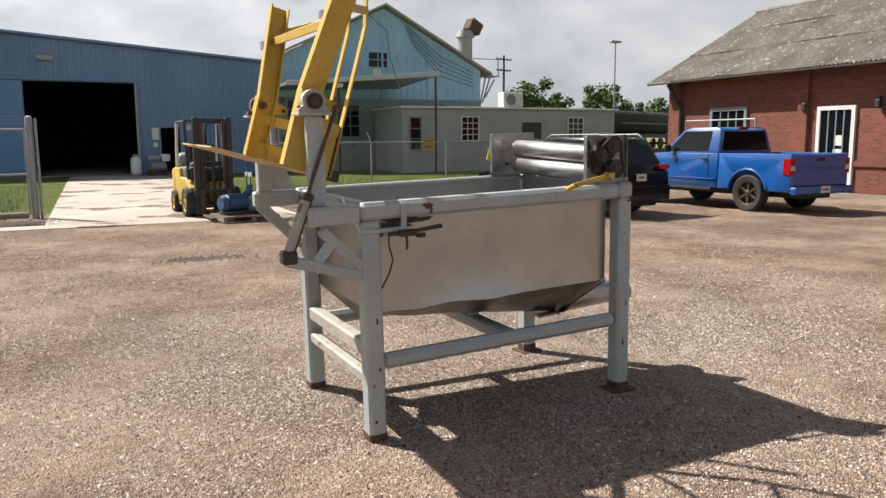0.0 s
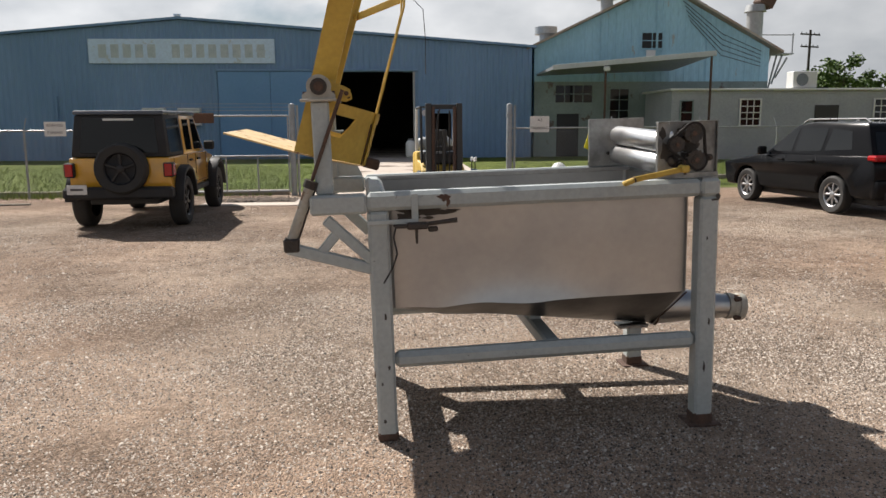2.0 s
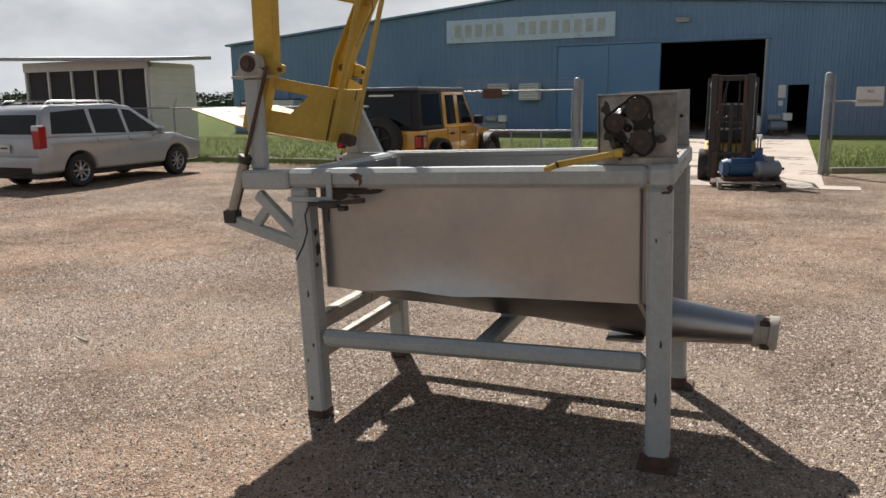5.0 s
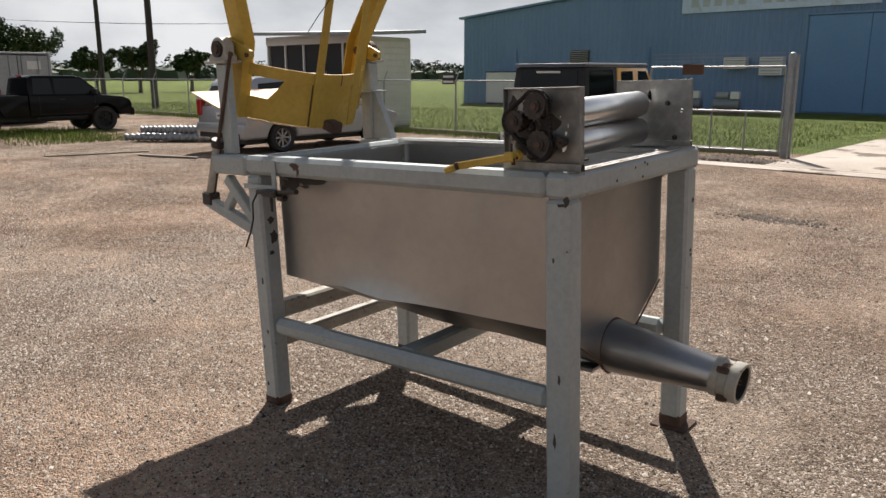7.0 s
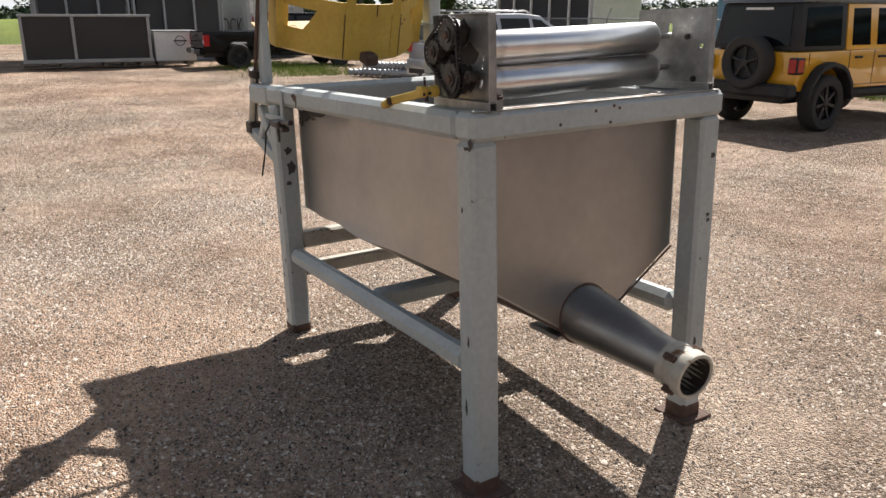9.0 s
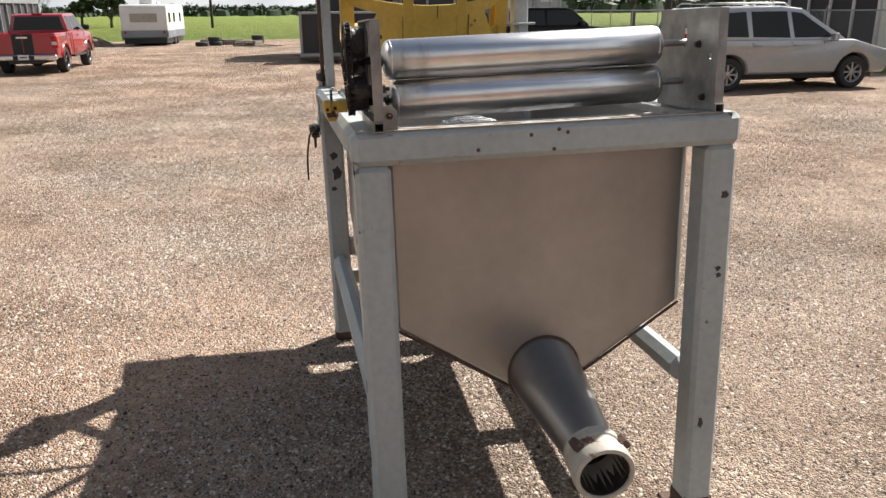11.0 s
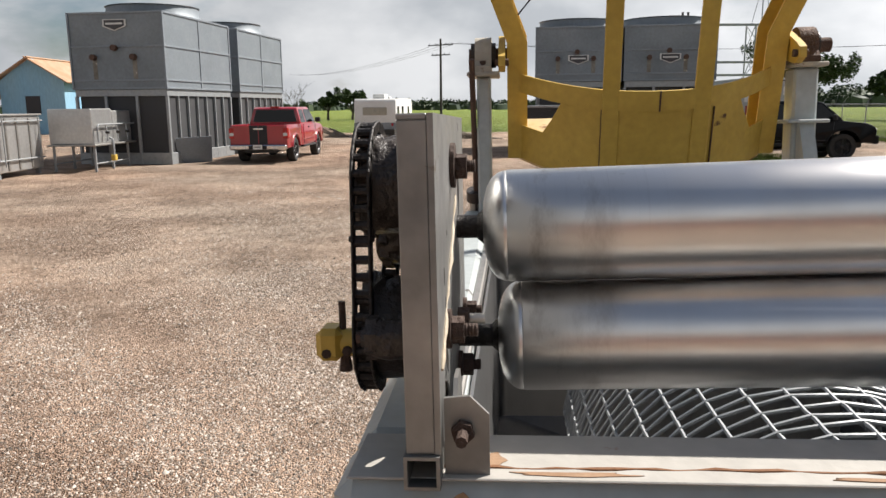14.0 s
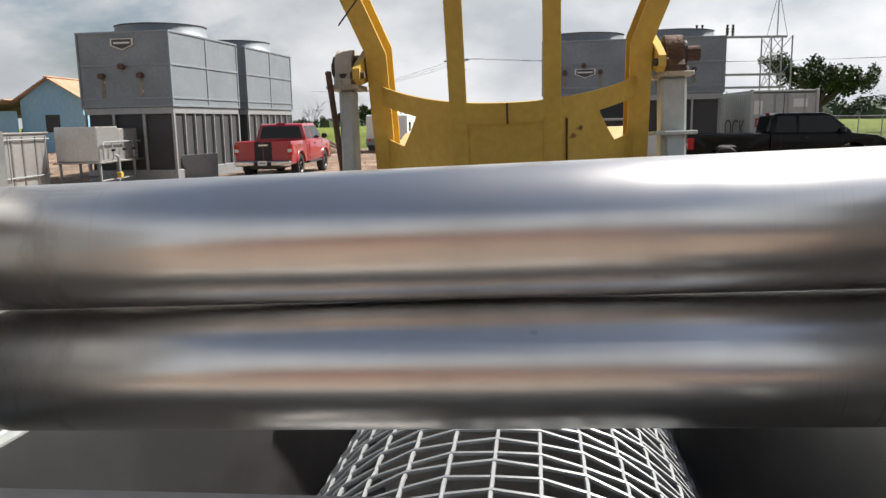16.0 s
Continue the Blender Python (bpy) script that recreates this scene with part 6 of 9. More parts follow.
def rounded(ms, off=0.03, angle=30.0, seg=2):
    """Softens the edges of a mesh that are sharper than the angle."""
    me = bpy.data.meshes.new("body")
    me.from_pydata(ms.v, [], ms.f)
    bm = bmesh.new(); bm.from_mesh(me)
    bmesh.ops.recalc_face_normals(bm, faces=bm.faces)
    es = [e for e in bm.edges if len(e.link_faces) == 2 and e.calc_face_angle(0) > radians(angle)]
    bmesh.ops.bevel(bm, geom=es, offset=off, segments=seg, affect="EDGES", profile=0.5, clamp_overlap=True)
    bm.to_mesh(me); bm.free()
    me.shade_smooth()
    me.set_sharp_from_angle(angle=radians(28))
    return me


def arch_line(y0, y1, zb, arches):
    """The underside from y0 to y1 with wheel openings (centre, centre height, radius)."""
    pts = [(y0, zb)]
    for c, h, r in arches:
        s = math.asin(max(-1, min(1, (zb - h) / r)))
        for k in range(15):
            a = math.pi - s + (2 * s - math.pi) * k / 14
            pts.append((c + r * math.cos(a), h + r * math.sin(a)))
    return pts + [(y1, zb)]


def slab(poly, hw_in, hw_out, sx):
    """A side panel: an outline in y, z between two distances from the middle plane, on the side sx."""
    n = len(poly)
    vs = [(sx * hw_in(z), y, z) for y, z in poly] + [(sx * hw_out(z), y, z) for y, z in poly]
    return Mesh().add(vs, [tuple(range(n)), tuple(range(2 * n - 1, n - 1, -1))] + [(i, n + i, n + (i + 1) % n, (i + 1) % n) for i in range(n)])


def hull(poly, hw):
    n = len(poly)
    vs = [(-hw(z), y, z) for y, z in poly] + [(hw(z), y, z) for y, z in poly]
    return Mesh().add(vs, [tuple(range(n)), tuple(range(2 * n - 1, n - 1, -1))] + [(i, n + i, n + (i + 1) % n, (i + 1) % n) for i in range(n)])


def wheel(parent, x, y, r, w, rim_mat, spokes=6, face=1, m=None):
    """A tyre with rim and spokes; face: the side on which the rim shows."""
    m = m or Matrix.Translation((x, y, r)) @ Matrix.Scale(face, 4, (1, 0, 0))
    ri = r * 0.62
    t = part("wheel", Mesh().lathe([(-w / 2, ri), (-w / 2, r * 0.9), (-w * 0.42, r * 0.97), (-w * 0.3, r), (w * 0.3, r), (w * 0.42, r * 0.97), (w / 2, r * 0.9), (w * 0.47, r * 0.72), (w / 2 - 0.02, ri)], 32, m), BLACK, parent, "black rubber tyre")
    part("rim", Mesh().lathe([(-w / 2, ri), (w * 0.28, ri * 0.93), (w * 0.36, ri * 0.93), (w / 2 - 0.012, ri * 1.01), (w / 2 - 0.02, ri * 1.02)], 32, m), rim_mat, t)
    part("brake_disc", Mesh().lathe([(w * 0.05, ri * 0.95), (w * 0.06, 0.0)], 24, m), DARK_IN, t)
    sp = Mesh()
    for k in range(spokes):
        a = 2 * math.pi * k / spokes
        mm = m @ Matrix.Rotation(a, 4, "X")
        sp.box(w * 0.22, w * 0.36, -ri * 0.10, ri * 0.10, ri * 0.15, ri * 0.97, 0.008, mm)
    sp.lathe([(w * 0.2, ri * 0.26), (w * 0.38, ri * 0.26), (w * 0.42, ri * 0.18), (w * 0.42, 0.0)], 16, m)
    part("spokes", sp, rim_mat, t)
    return t


def four_wheels(t, wb, tr, r, w, rim_mat, spokes):
    for y in (0.0, wb):
        for s in (-1, 1):
            wheel(t, s * tr, y, r, w, rim_mat, spokes, s)


def plate_at(t, x, y, z):
    p = part("number_plate", Mesh().box(x - 0.155, x + 0.155, y - 0.01, y, z - 0.078, z + 0.078, 0.004), WHITE, t)
    part("plate_bar", Mesh().box(x - 0.10, x + 0.10, y - 0.0125, y - 0.0105, z - 0.016, z + 0.02), INK, p)


def side_glass(t, poly, hw, mat=GLASS, name="side_window"):
    for s in (-1, 1):
        part(name, slab(poly, lambda z: hw(z) - 0.004, lambda z: hw(z) + 0.005, s), mat, t, "dark tinted side glass")


def end_glass(t, name, ya, za, yb, zb, hw, inset, off):
    """A pane across the cabin, from a low edge to a high one; off: to the front (+) or the back (-)."""
    n = Vector((0, zb - za, -(yb - ya))).normalized() * (1 if off > 0 else -1) * 0.006
    if n.y * off < 0:
        n = -n
    q = [(-(hw(za) - inset), ya, za), (hw(za) - inset, ya, za), (hw(zb) - inset, yb, zb), (-(hw(zb) - inset), yb, zb)]
    vs = [Vector(p) - n for p in q] + [Vector(p) + n for p in q]
    return part(name, Mesh().add(vs, [(0, 1, 2, 3), (7, 6, 5, 4), (0, 4, 5, 1), (1, 5, 6, 2), (2, 6, 7, 3), (3, 7, 4, 0)]), GLASS, t, "dark tinted glass")


def mirrors(t, y, z, x, mat):
    for s in (-1, 1):
        part("wing_mirror", Mesh().box(min(s * x, s * (x + 0.2)), max(s * x, s * (x + 0.2)), y - 0.05, y + 0.05, z - 0.09, z + 0.09, 0.03), mat, t)


def handles(t, places, hw, mat):
    for y, z in places:
        for s in (-1, 1):
            a, b = sorted((s * (hw(z) - 0.005), s * (hw(z) + 0.035)))
            part("door_handle", Mesh().box(a, b, y - 0.09, y + 0.09, z - 0.018, z + 0.018, 0.01), mat, t)


def seams(t, lines, hw):
    for (ya, za), (yb, zb) in lines:
        for s in (-1, 1):
            part("door_gap", Mesh().beam((s * hw(za), ya, za), (s * hw(zb), yb, zb), 0.010, 0.010, 0, (s, 0, 0.01)), DARK_IN, t)


def off_roader(x, y, yaw):
    t = thing("off_road_car", "orange-yellow four-door off-roader with a black hardtop and fenders", "car", pose(x, y, 0, 0, 0, yaw))
    R, wb, W = 0.43, 3.0, 1.58
    hw = lambda z: W / 2 + 0.02 - 0.03 * max(0, z - 0.9)
    tub = arch_line(-0.72, wb - 0.62, 0.62, [(0, R, 0.56)]) + [(wb - 0.55, 1.22), (-0.72, 1.20)]
    part("body", rounded(hull(tub, hw), 0.035), CAR_YELLOW, t)
    nose = arch_line(wb - 0.60, wb + 0.48, 0.62, [(wb, R, 0.54)]) + [(wb + 0.50, 1.10), (wb - 0.53, 1.215)]
    part("bonnet", rounded(hull(nose, lambda z: 0.70), 0.04), CAR_YELLOW, t)
    part("chassis", Mesh().box(-0.55, 0.55, -0.6, wb + 0.5, 0.42, 0.66, 0.02), PLASTIC, t)
    cw = lambda z: W / 2 - 0.02 - 0.10 * (z - 1.2)
    top = [(-0.70, 1.205), (-0.60, 1.93), (wb - 1.28, 1.97), (wb - 0.62, 1.215)]
    part("hardtop", rounded(hull([(-0.70, 1.205), (-0.62, 1.90), (0.52, 1.945), (0.52, 1.205)], cw), 0.04), TRIM_BLACK, t, "black fibreglass hardtop")
    part("roof_panel", rounded(hull([(-0.66, 1.90), (-0.62, 1.965), (wb - 1.28, 1.985), (wb - 1.20, 1.91)], lambda z: W / 2 - 0.075), 0.02), material("pale_roof", (0.10, 0.10, 0.105), 0.35, coat=0.6, bump=0.0), t, "glossy black roof panel")
    part("door_shell", rounded(hull([(0.53, 1.205), (0.53, 1.90), (wb - 1.26, 1.905), (wb - 0.66, 1.205)], cw), 0.03), CAR_YELLOW, t)
    side_glass(t, [(-0.55, 1.28), (-0.50, 1.83), (0.36, 1.86), (0.36, 1.28)], cw)
    side_glass(t, [(0.66, 1.28), (0.66, 1.83), (1.12, 1.84), (1.16, 1.28)], cw)
    side_glass(t, [(1.34, 1.28), (1.34, 1.84), (1.68, 1.84), (2.10, 1.28)], cw)
    end_glass(t, "rear_window", -0.70, 1.28, -0.635, 1.84, cw, 0.14, -1)
    end_glass(t, "windscreen", wb - 0.69, 1.25, wb - 1.245, 1.86, cw, 0.06, 1)
    part("brand_bar", Mesh().box(-0.24, 0.24, -0.66, -0.648, 1.80, 1.835), WHITE, t, "white lettering bar on the rear window")
    for yy in (0.0, wb):
        for s in (-1, 1):
            arc = [(radians(q), 0.0) for q in (2, 28, 52, 66, 90, 114, 128, 152, 178)]
            poly = [(yy + 0.60 * math.cos(q), R + 0.02 + 0.60 * math.sin(q)) for q, _ in arc] + [(yy + 0.53 * math.cos(q), R + 0.02 + 0.53 * math.sin(q)) for q, _ in arc[::-1]]
            fl = rounded(slab(poly, lambda z: W / 2 - 0.03, lambda z: W / 2 + 0.17, s), 0.015)
            part("fender_flare", fl, TRIM_BLACK, t, "black plastic fender flare")
    four_wheels(t, wb, W / 2 - 0.0, R, 0.26, BLACK_RIM, 7)
    part("rear_bumper", Mesh().box(-0.86, 0.86, -0.95, -0.70, 0.53, 0.73, 0.04), TRIM_BLACK, t)
    part("front_bumper", Mesh().box(-0.82, 0.82, wb + 0.50, wb + 0.78, 0.52, 0.74, 0.04), TRIM_BLACK, t)
    part("rock_rail", Mesh().box(-0.82, -0.74, 0.62, wb - 0.62, 0.50, 0.60, 0.02), TRIM_BLACK, t)
    part("rock_rail", Mesh().box(0.74, 0.82, 0.62, wb - 0.62, 0.50, 0.60, 0.02), TRIM_BLACK, t)
    for s in (-1, 1):
        lamp_box = part("tail_lamp", Mesh().box(min(s * 0.70, s * 0.86), max(s * 0.70, s * 0.86), -0.80, -0.60, 0.88, 1.12, 0.02), TRIM_BLACK, t)
        part("lamp_lens", Mesh().box(min(s * 0.72, s * 0.84), max(s * 0.72, s * 0.84), -0.812, -0.79, 0.90, 1.10, 0.008), LAMP_RED, lamp_box, "red tail lamp lens")
        a, b = sorted((s * 0.855, s * 0.868))
        part("lamp_lens", Mesh().box(a, b, -0.78, -0.64, 0.91, 1.09, 0.005), LAMP_RED, lamp_box, "red tail lamp lens")
        part("headlamp", Mesh().tube([(s * 0.5, wb + 0.48, 0.95), (s * 0.5, wb + 0.56, 0.95)], 0.11, 18), LAMP_CLEAR, t)
    wheel(t, 0, 0, R * 0.96, 0.26, BLACK_RIM, 5, 1, Matrix.Translation((0.08, -0.90, 1.03)) @ Matrix.Rotation(radians(-90), 4, "Z"))
    plate_at(t, -0.62, -0.955, 0.70)
    mirrors(t, 2.13, 1.34, 0.80, TRIM_BLACK)
    handles(t, [(0.80, 1.10), (1.45, 1.10)], hw, TRIM_BLACK)
    seams(t, [((0.58, 1.2), (0.58, 0.75)), ((1.25, 1.2), (1.25, 0.66)), ((2.25, 1.2), (2.25, 0.68)), ((0.66, 0.68), (2.2, 0.68))], hw)
    seams(t, [((-0.45, 1.18), (-0.45, 1.0))], hw)
    return t


def pickup(label, x, y, yaw, mat, s=1.0, wb=3.1, bed=2.0, cab_len=1.35, rim_mat=ALLOY, R=0.42, roof=1.93, rail=1.32, W=2.0, lamp_mat=LAMP_RED, bumper=None, stripe=False, lift=0.0, spokes=6, back=None):
    t = thing("pickup_truck", label, "pickup truck", pose(x, y, 0, 0, 0, yaw) @ Matrix.Scale(s, 4))
    zb = 0.50 + lift
    yr = -1.12
    bf = yr + bed
    hood = rail - 0.06
    hw = lambda z: W / 2 - 0.05 * ((z - 0.85) / 0.5) ** 2
    ra = R + 0.10
    side = arch_line(yr, bf - 0.012, zb, [(0, R, ra)]) + [(bf - 0.012, rail), (yr, rail)]
    bed_part = part("bed_floor", Mesh().box(-W / 2 + 0.1, W / 2 - 0.1, yr + 0.06, bf - 0.02, zb + 0.2, zb + 0.28), PLASTIC, t, "black bed liner")
    for sx in (-1, 1):
        part("bed_side", rounded(slab(side, lambda z: hw(z) - 0.09, hw, sx), 0.025), mat, t)
    part("tailgate", Mesh().box(-W / 2 + 0.10, W / 2 - 0.10, yr - 0.015, yr + 0.05, zb + 0.12, rail - 0.01, 0.02), mat, t)
    part("gate_handle", Mesh().box(-0.13, 0.13, yr - 0.022, yr - 0.012, rail - 0.17, rail - 0.09, 0.006), TRIM_BLACK, t)
    part("bed_front", Mesh().box(-W / 2 + 0.10, W / 2 - 0.10, bf - 0.08, bf - 0.02, zb + 0.2, rail - 0.01, 0.01), mat, t)
    fr = wb + 0.90
    wind = bf + cab_len + 0.55
    low = arch_line(bf + 0.012, fr, zb, [(wb, R, ra)]) + [(fr + 0.03, zb + 0.35), (fr - 0.02, hood - 0.12), (fr - 0.25, hood - 0.02), (wind, hood + 0.05), (bf + 0.012, rail)]
    part("body", rounded(hull(low, hw), 0.04), mat, t)
    cw = lambda z: W / 2 - 0.07 - 0.26 * (z - rail)
    cab = [(bf + 0.02, rail - 0.02), (bf + 0.10, roof - 0.05), (bf + 0.25, roof), (bf + cab_len - 0.25, roof), (bf + cab_len - 0.02, roof - 0.06), (wind + 0.03, rail - 0.02)]
    part("cab", rounded(hull(cab, cw), 0.04), mat, t)
    lo, hi = rail + 0.03, roof - 0.09
    cuts = [(bf + 0.22, bf + cab_len * 0.42, 0), (bf + cab_len * 0.47, wind, 1)] if cab_len > 1.6 else [(bf + 0.34, wind, 1)]
    for a, b, last in cuts:
        fb = (b - 0.14, b - 0.14 - (hi - lo) * (wind - bf - cab_len + 0.05) / (roof - rail)) if last else (b, b)
        side_glass(t, [(a - 0.06 if last == 0 else a, lo), (a, hi), (fb[1], hi), (fb[0], lo)], cw)
    end_glass(t, "rear_window", bf + 0.033, rail + 0.05, bf + 0.088, roof - 0.10, cw, 0.12, -1)
    end_glass(t, "windscreen", wind - 0.01, rail + 0.04, bf + cab_len + 0.035, roof - 0.10, cw, 0.07, 1)
    part("chassis", Mesh().box(-0.5, 0.5, yr + 0.05, fr - 0.2, zb - 0.16, zb + 0.18, 0.02), PLASTIC, t)
    bm_ = bumper or mat
    part("rear_bumper", Mesh().box(-W / 2 + 0.03, W / 2 - 0.03, yr - 0.17, yr + 0.02, zb - 0.05, zb + 0.12, 0.035), bm_, t)
    part("front_bumper", Mesh().box(-W / 2 + 0.02, W / 2 - 0.02, fr - 0.05, fr + 0.12, zb - 0.04, zb + 0.22, 0.04), bm_, t)
    part("grille", Mesh().box(-0.62, 0.62, fr - 0.02, fr + 0.035, zb + 0.30, hood - 0.18, 0.02), TRIM_BLACK, t)
    for sx in (-1, 1):
        a, b = sorted((sx * (W / 2 - 0.175), sx * (W / 2 + 0.004)))
        lamp_ = part("tail_lamp", Mesh().box(a, b, yr - 0.02, yr + 0.17, rail - 0.45, rail - 0.10, 0.015), lamp_mat, t, "red tail lamp")
        part("lamp_lens", Mesh().box(a + 0.02, b - 0.02, yr - 0.028, yr - 0.018, rail - 0.36, rail - 0.26, 0.004), LAMP_CLEAR, lamp_)
        a, b = sorted((sx * 0.66, sx * (W / 2 - 0.03)))
        part("headlamp", Mesh().box(a, b, fr - 0.12, fr + 0.03, hood - 0.36, hood - 0.16, 0.02), LAMP_CLEAR, t)
        a, b = sorted((sx * (W / 2 - 0.12), sx * (W / 2 + 0.02)))
        part("running_board", Mesh().box(a, b, bf + 0.15, wb - ra - 0.1, zb - 0.06, zb + 0.005, 0.01), TRIM_BLACK, t)
        for yy in (0.0, wb):
            pts = [(sx * (W / 2 - 0.005), yy + (ra + 0.02) * math.cos(radians(q)), R + (ra + 0.02) * math.sin(radians(q))) for q in range(12, 169, 13)]
            part("wheel_arch", Mesh().tube(pts, 0.028, 8), mat, t)
    part("brake_lamp", Mesh().box(-0.16, 0.16, bf + 0.09, bf + 0.16, roof - 0.035, roof + 0.012, 0.01), LAMP_RED, t)
    if stripe:
        for sx in (-1, 1):
            a, b = sorted((sx * 0.012, sx * 0.30))
            part("stripe", Mesh().box(a, b, yr - 0.021, yr - 0.016, zb + 0.13, rail - 0.015), TRIM_BLACK, t, "black painted stripe")
            part("stripe", Mesh().box(a, b, yr - 0.176, yr - 0.171, zb - 0.02, zb + 0.10), TRIM_BLACK, t, "black painted stripe")
        part("emblem", Mesh().box(-0.16, 0.16, yr - 0.03, yr - 0.022, rail - 0.16, rail - 0.10, 0.003), CHROME, t)
    four_wheels(t, wb, W / 2 - 0.15, R, 0.27, rim_mat, spokes)
    plate_at(t, 0, yr - 0.172, zb + 0.05)
    mirrors(t, wind - 0.30, rail + 0.10, W / 2 - 0.02, TRIM_BLACK)
    handles(t, [(bf + cab_len * 0.47 + 0.15 if cab_len > 1.6 else bf + 0.42, rail - 0.14)], hw, TRIM_BLACK)
    seams(t, [((wind - 0.28, rail - 0.03), (wind - 0.30, zb + 0.08)), ((bf + 0.30, rail - 0.03), (bf + 0.30, zb + 0.08)), ((bf + 0.3, zb + 0.08), (wind - 0.30, zb + 0.08))], hw)
    part("door_crease", Mesh().box(-W / 2 - 0.004, -W / 2 + 0.02, bf + 0.06, wb - ra - 0.05, zb + 0.20, zb + 0.23, 0.004), mat, t)
    part("door_crease", Mesh().box(W / 2 - 0.02, W / 2 + 0.004, bf + 0.06, wb - ra - 0.05, zb + 0.20, zb + 0.23, 0.004), mat, t)
    return t


def wagon(name, label, cat, x, y, yaw, mat, wb, W, R, top, belt, cab, glass_rows, rim_mat, rails=None, lamp=(0.95, 1.2), rear=-0.95, lamp_split=False, rack=0, lamp_w=0.20):
    """A closed car: top: outline of the lower body; cab: outline of the cabin; glass_rows: side window outlines."""
    t = thing(name, label, cat, pose(x, y, 0, 0, 0, yaw))
    zb = 0.34
    hw = lambda z: W / 2 - 0.06 * ((z - 0.75) / 0.45) ** 2
    y0, y1 = top[-1][0], top[0][0]
    low = arch_line(y0 + 0.04, y1 - 0.05, zb, [(0, R, R + 0.07), (wb, R, R + 0.07)]) + top
    part("body", rounded(hull(low, hw), 0.05), mat, t)
    ch = max(p[1] for p in cab)
    cw = lambda z: W / 2 - 0.075 - 0.28 * (z - belt)
    part("cabin", rounded(hull(cab, cw), 0.06), mat, t)
    for g in glass_rows:
        side_glass(t, g, cw)
    (ra_y, ra_z), (rb_y, rb_z) = cab[0], cab[1]
    f = lambda k: (ra_y + (rb_y - ra_y) * k, ra_z + (rb_z - ra_z) * k)
    (ya, za), (yb, zb_) = f(0.14), f(0.84)
    end_glass(t, "rear_window", ya - 0.004, za, yb - 0.004, zb_, cw, 0.10, -1)
    (fa_y, fa_z), (fb_y, fb_z) = cab[-1], cab[-2]
    g = lambda k: (fa_y + (fb_y - fa_y) * k, fa_z + (fb_z - fa_z) * k)
    (ya, za), (yb, zb_) = g(0.12), g(0.88)
    end_glass(t, "windscreen", ya + 0.004, za, yb + 0.004, zb_, cw, 0.08, 1)
    four_wheels(t, wb, W / 2 - 0.125, R, 0.22, rim_mat, 8)
    part("underbody", Mesh().box(-W / 2 + 0.25, W / 2 - 0.25, y0 + 0.15, y1 - 0.2, 0.22, zb + 0.15, 0.02), PLASTIC, t)
    part("rear_bumper", rounded(Mesh().box(-W / 2 + 0.04, W / 2 - 0.04, y0 - 0.07, y0 + 0.15, zb, 0.70), 0.06), mat, t)
    part("bumper_insert", Mesh().box(-W / 2 + 0.2, W / 2 - 0.2, y0 - 0.076, y0 - 0.06, zb + 0.02, zb + 0.14, 0.01), TRIM_BLACK, t)
    for s in (-1, 1):
        a, b = sorted((s * (W / 2 - lamp_w), s * (W / 2 - 0.012)))
        l_ = part("tail_lamp", Mesh().box(a, b, y0 - 0.012, y0 + 0.22, lamp[0], lamp[1], 0.03), LAMP_RED, t, "red tail lamp")
        if lamp_split:
            part("lamp_lens", Mesh().box(a + 0.01, b - 0.004, y0 - 0.018, y0 + 0.16, lamp[1] - 0.12, lamp[1] + 0.006, 0.02), LAMP_CLEAR, l_)
        part("headlamp", Mesh().box(min(s * 0.5, s * (W / 2 - 0.05)), max(s * 0.5, s * (W / 2 - 0.05)), y1 - 0.22, y1 - 0.02, 0.68, 0.84, 0.03), LAMP_CLEAR, t)
        if rails:
            rx = s * (cw(ch) - 0.08)
            part("roof_rail", Mesh().tube([(rx, rails[0], ch - 0.02), (rx, rails[0] + 0.12, ch + 0.05), (rx, rails[1] - 0.15, ch + 0.05), (rx, rails[1], ch - 0.02)], 0.018, 8), ALLOY, t)
    for k in range(rack):
        yy = rails[0] + 0.35 + 0.8 * k
        part("rack_bar", Mesh().box(-cw(ch) + 0.08, cw(ch) - 0.08, yy, yy + 0.05, ch + 0.05, ch + 0.075, 0.01), TRIM_BLACK, t)
    plate_at(t, 0, y0 - 0.012, 0.86)
    mirrors(t, wb - 0.62, belt + 0.06, W / 2 - 0.04, mat)
    handles(t, [(0.62, belt - 0.10), (1.55, belt - 0.10)], hw, mat)
    seams(t, [((0.50, belt - 0.03), (0.52, 0.55)), ((1.42, belt - 0.03), (1.42, 0.46)), ((2.2, belt - 0.03), (2.25, 0.50))], hw)
    return t


off_roader(-4.45, 9.55, 3)
pickup("bright blue regular cab pickup with bronze wheels parked by the depot", 13.4, 9.1, 3, CAR_BLUE, 1.0, 3.1, 2.02, 1.30, BRONZE, 0.43, 1.95, 1.34, 2.02)
wagon("suv", "black sport utility car with silver roof rails and wheels", "car", 9.25, 10.15, 9, CAR_BLACK, 2.7, 1.88, 0.36,
      [(3.55, 0.55), (3.58, 0.85), (2.4, 1.05), (-0.90, 1.12), (-1.02, 0.95), (-1.04, 0.6)], 1.08,
      [(-0.90, 1.09), (-0.60, 1.62), (-0.55, 1.70), (0.9, 1.73), (1.35, 1.68), (2.25, 1.03)],
      [[(-0.35, 1.22), (-0.22, 1.55), (0.30, 1.60), (0.36, 1.18)], [(0.46, 1.17), (0.42, 1.61), (1.16, 1.61), (1.22, 1.15)], [(1.31, 1.15), (1.25, 1.61), (1.38, 1.59), (1.98, 1.12)]],
      ALLOY, (-0.5, 1.3), (1.02, 1.13), lamp_w=0.36)
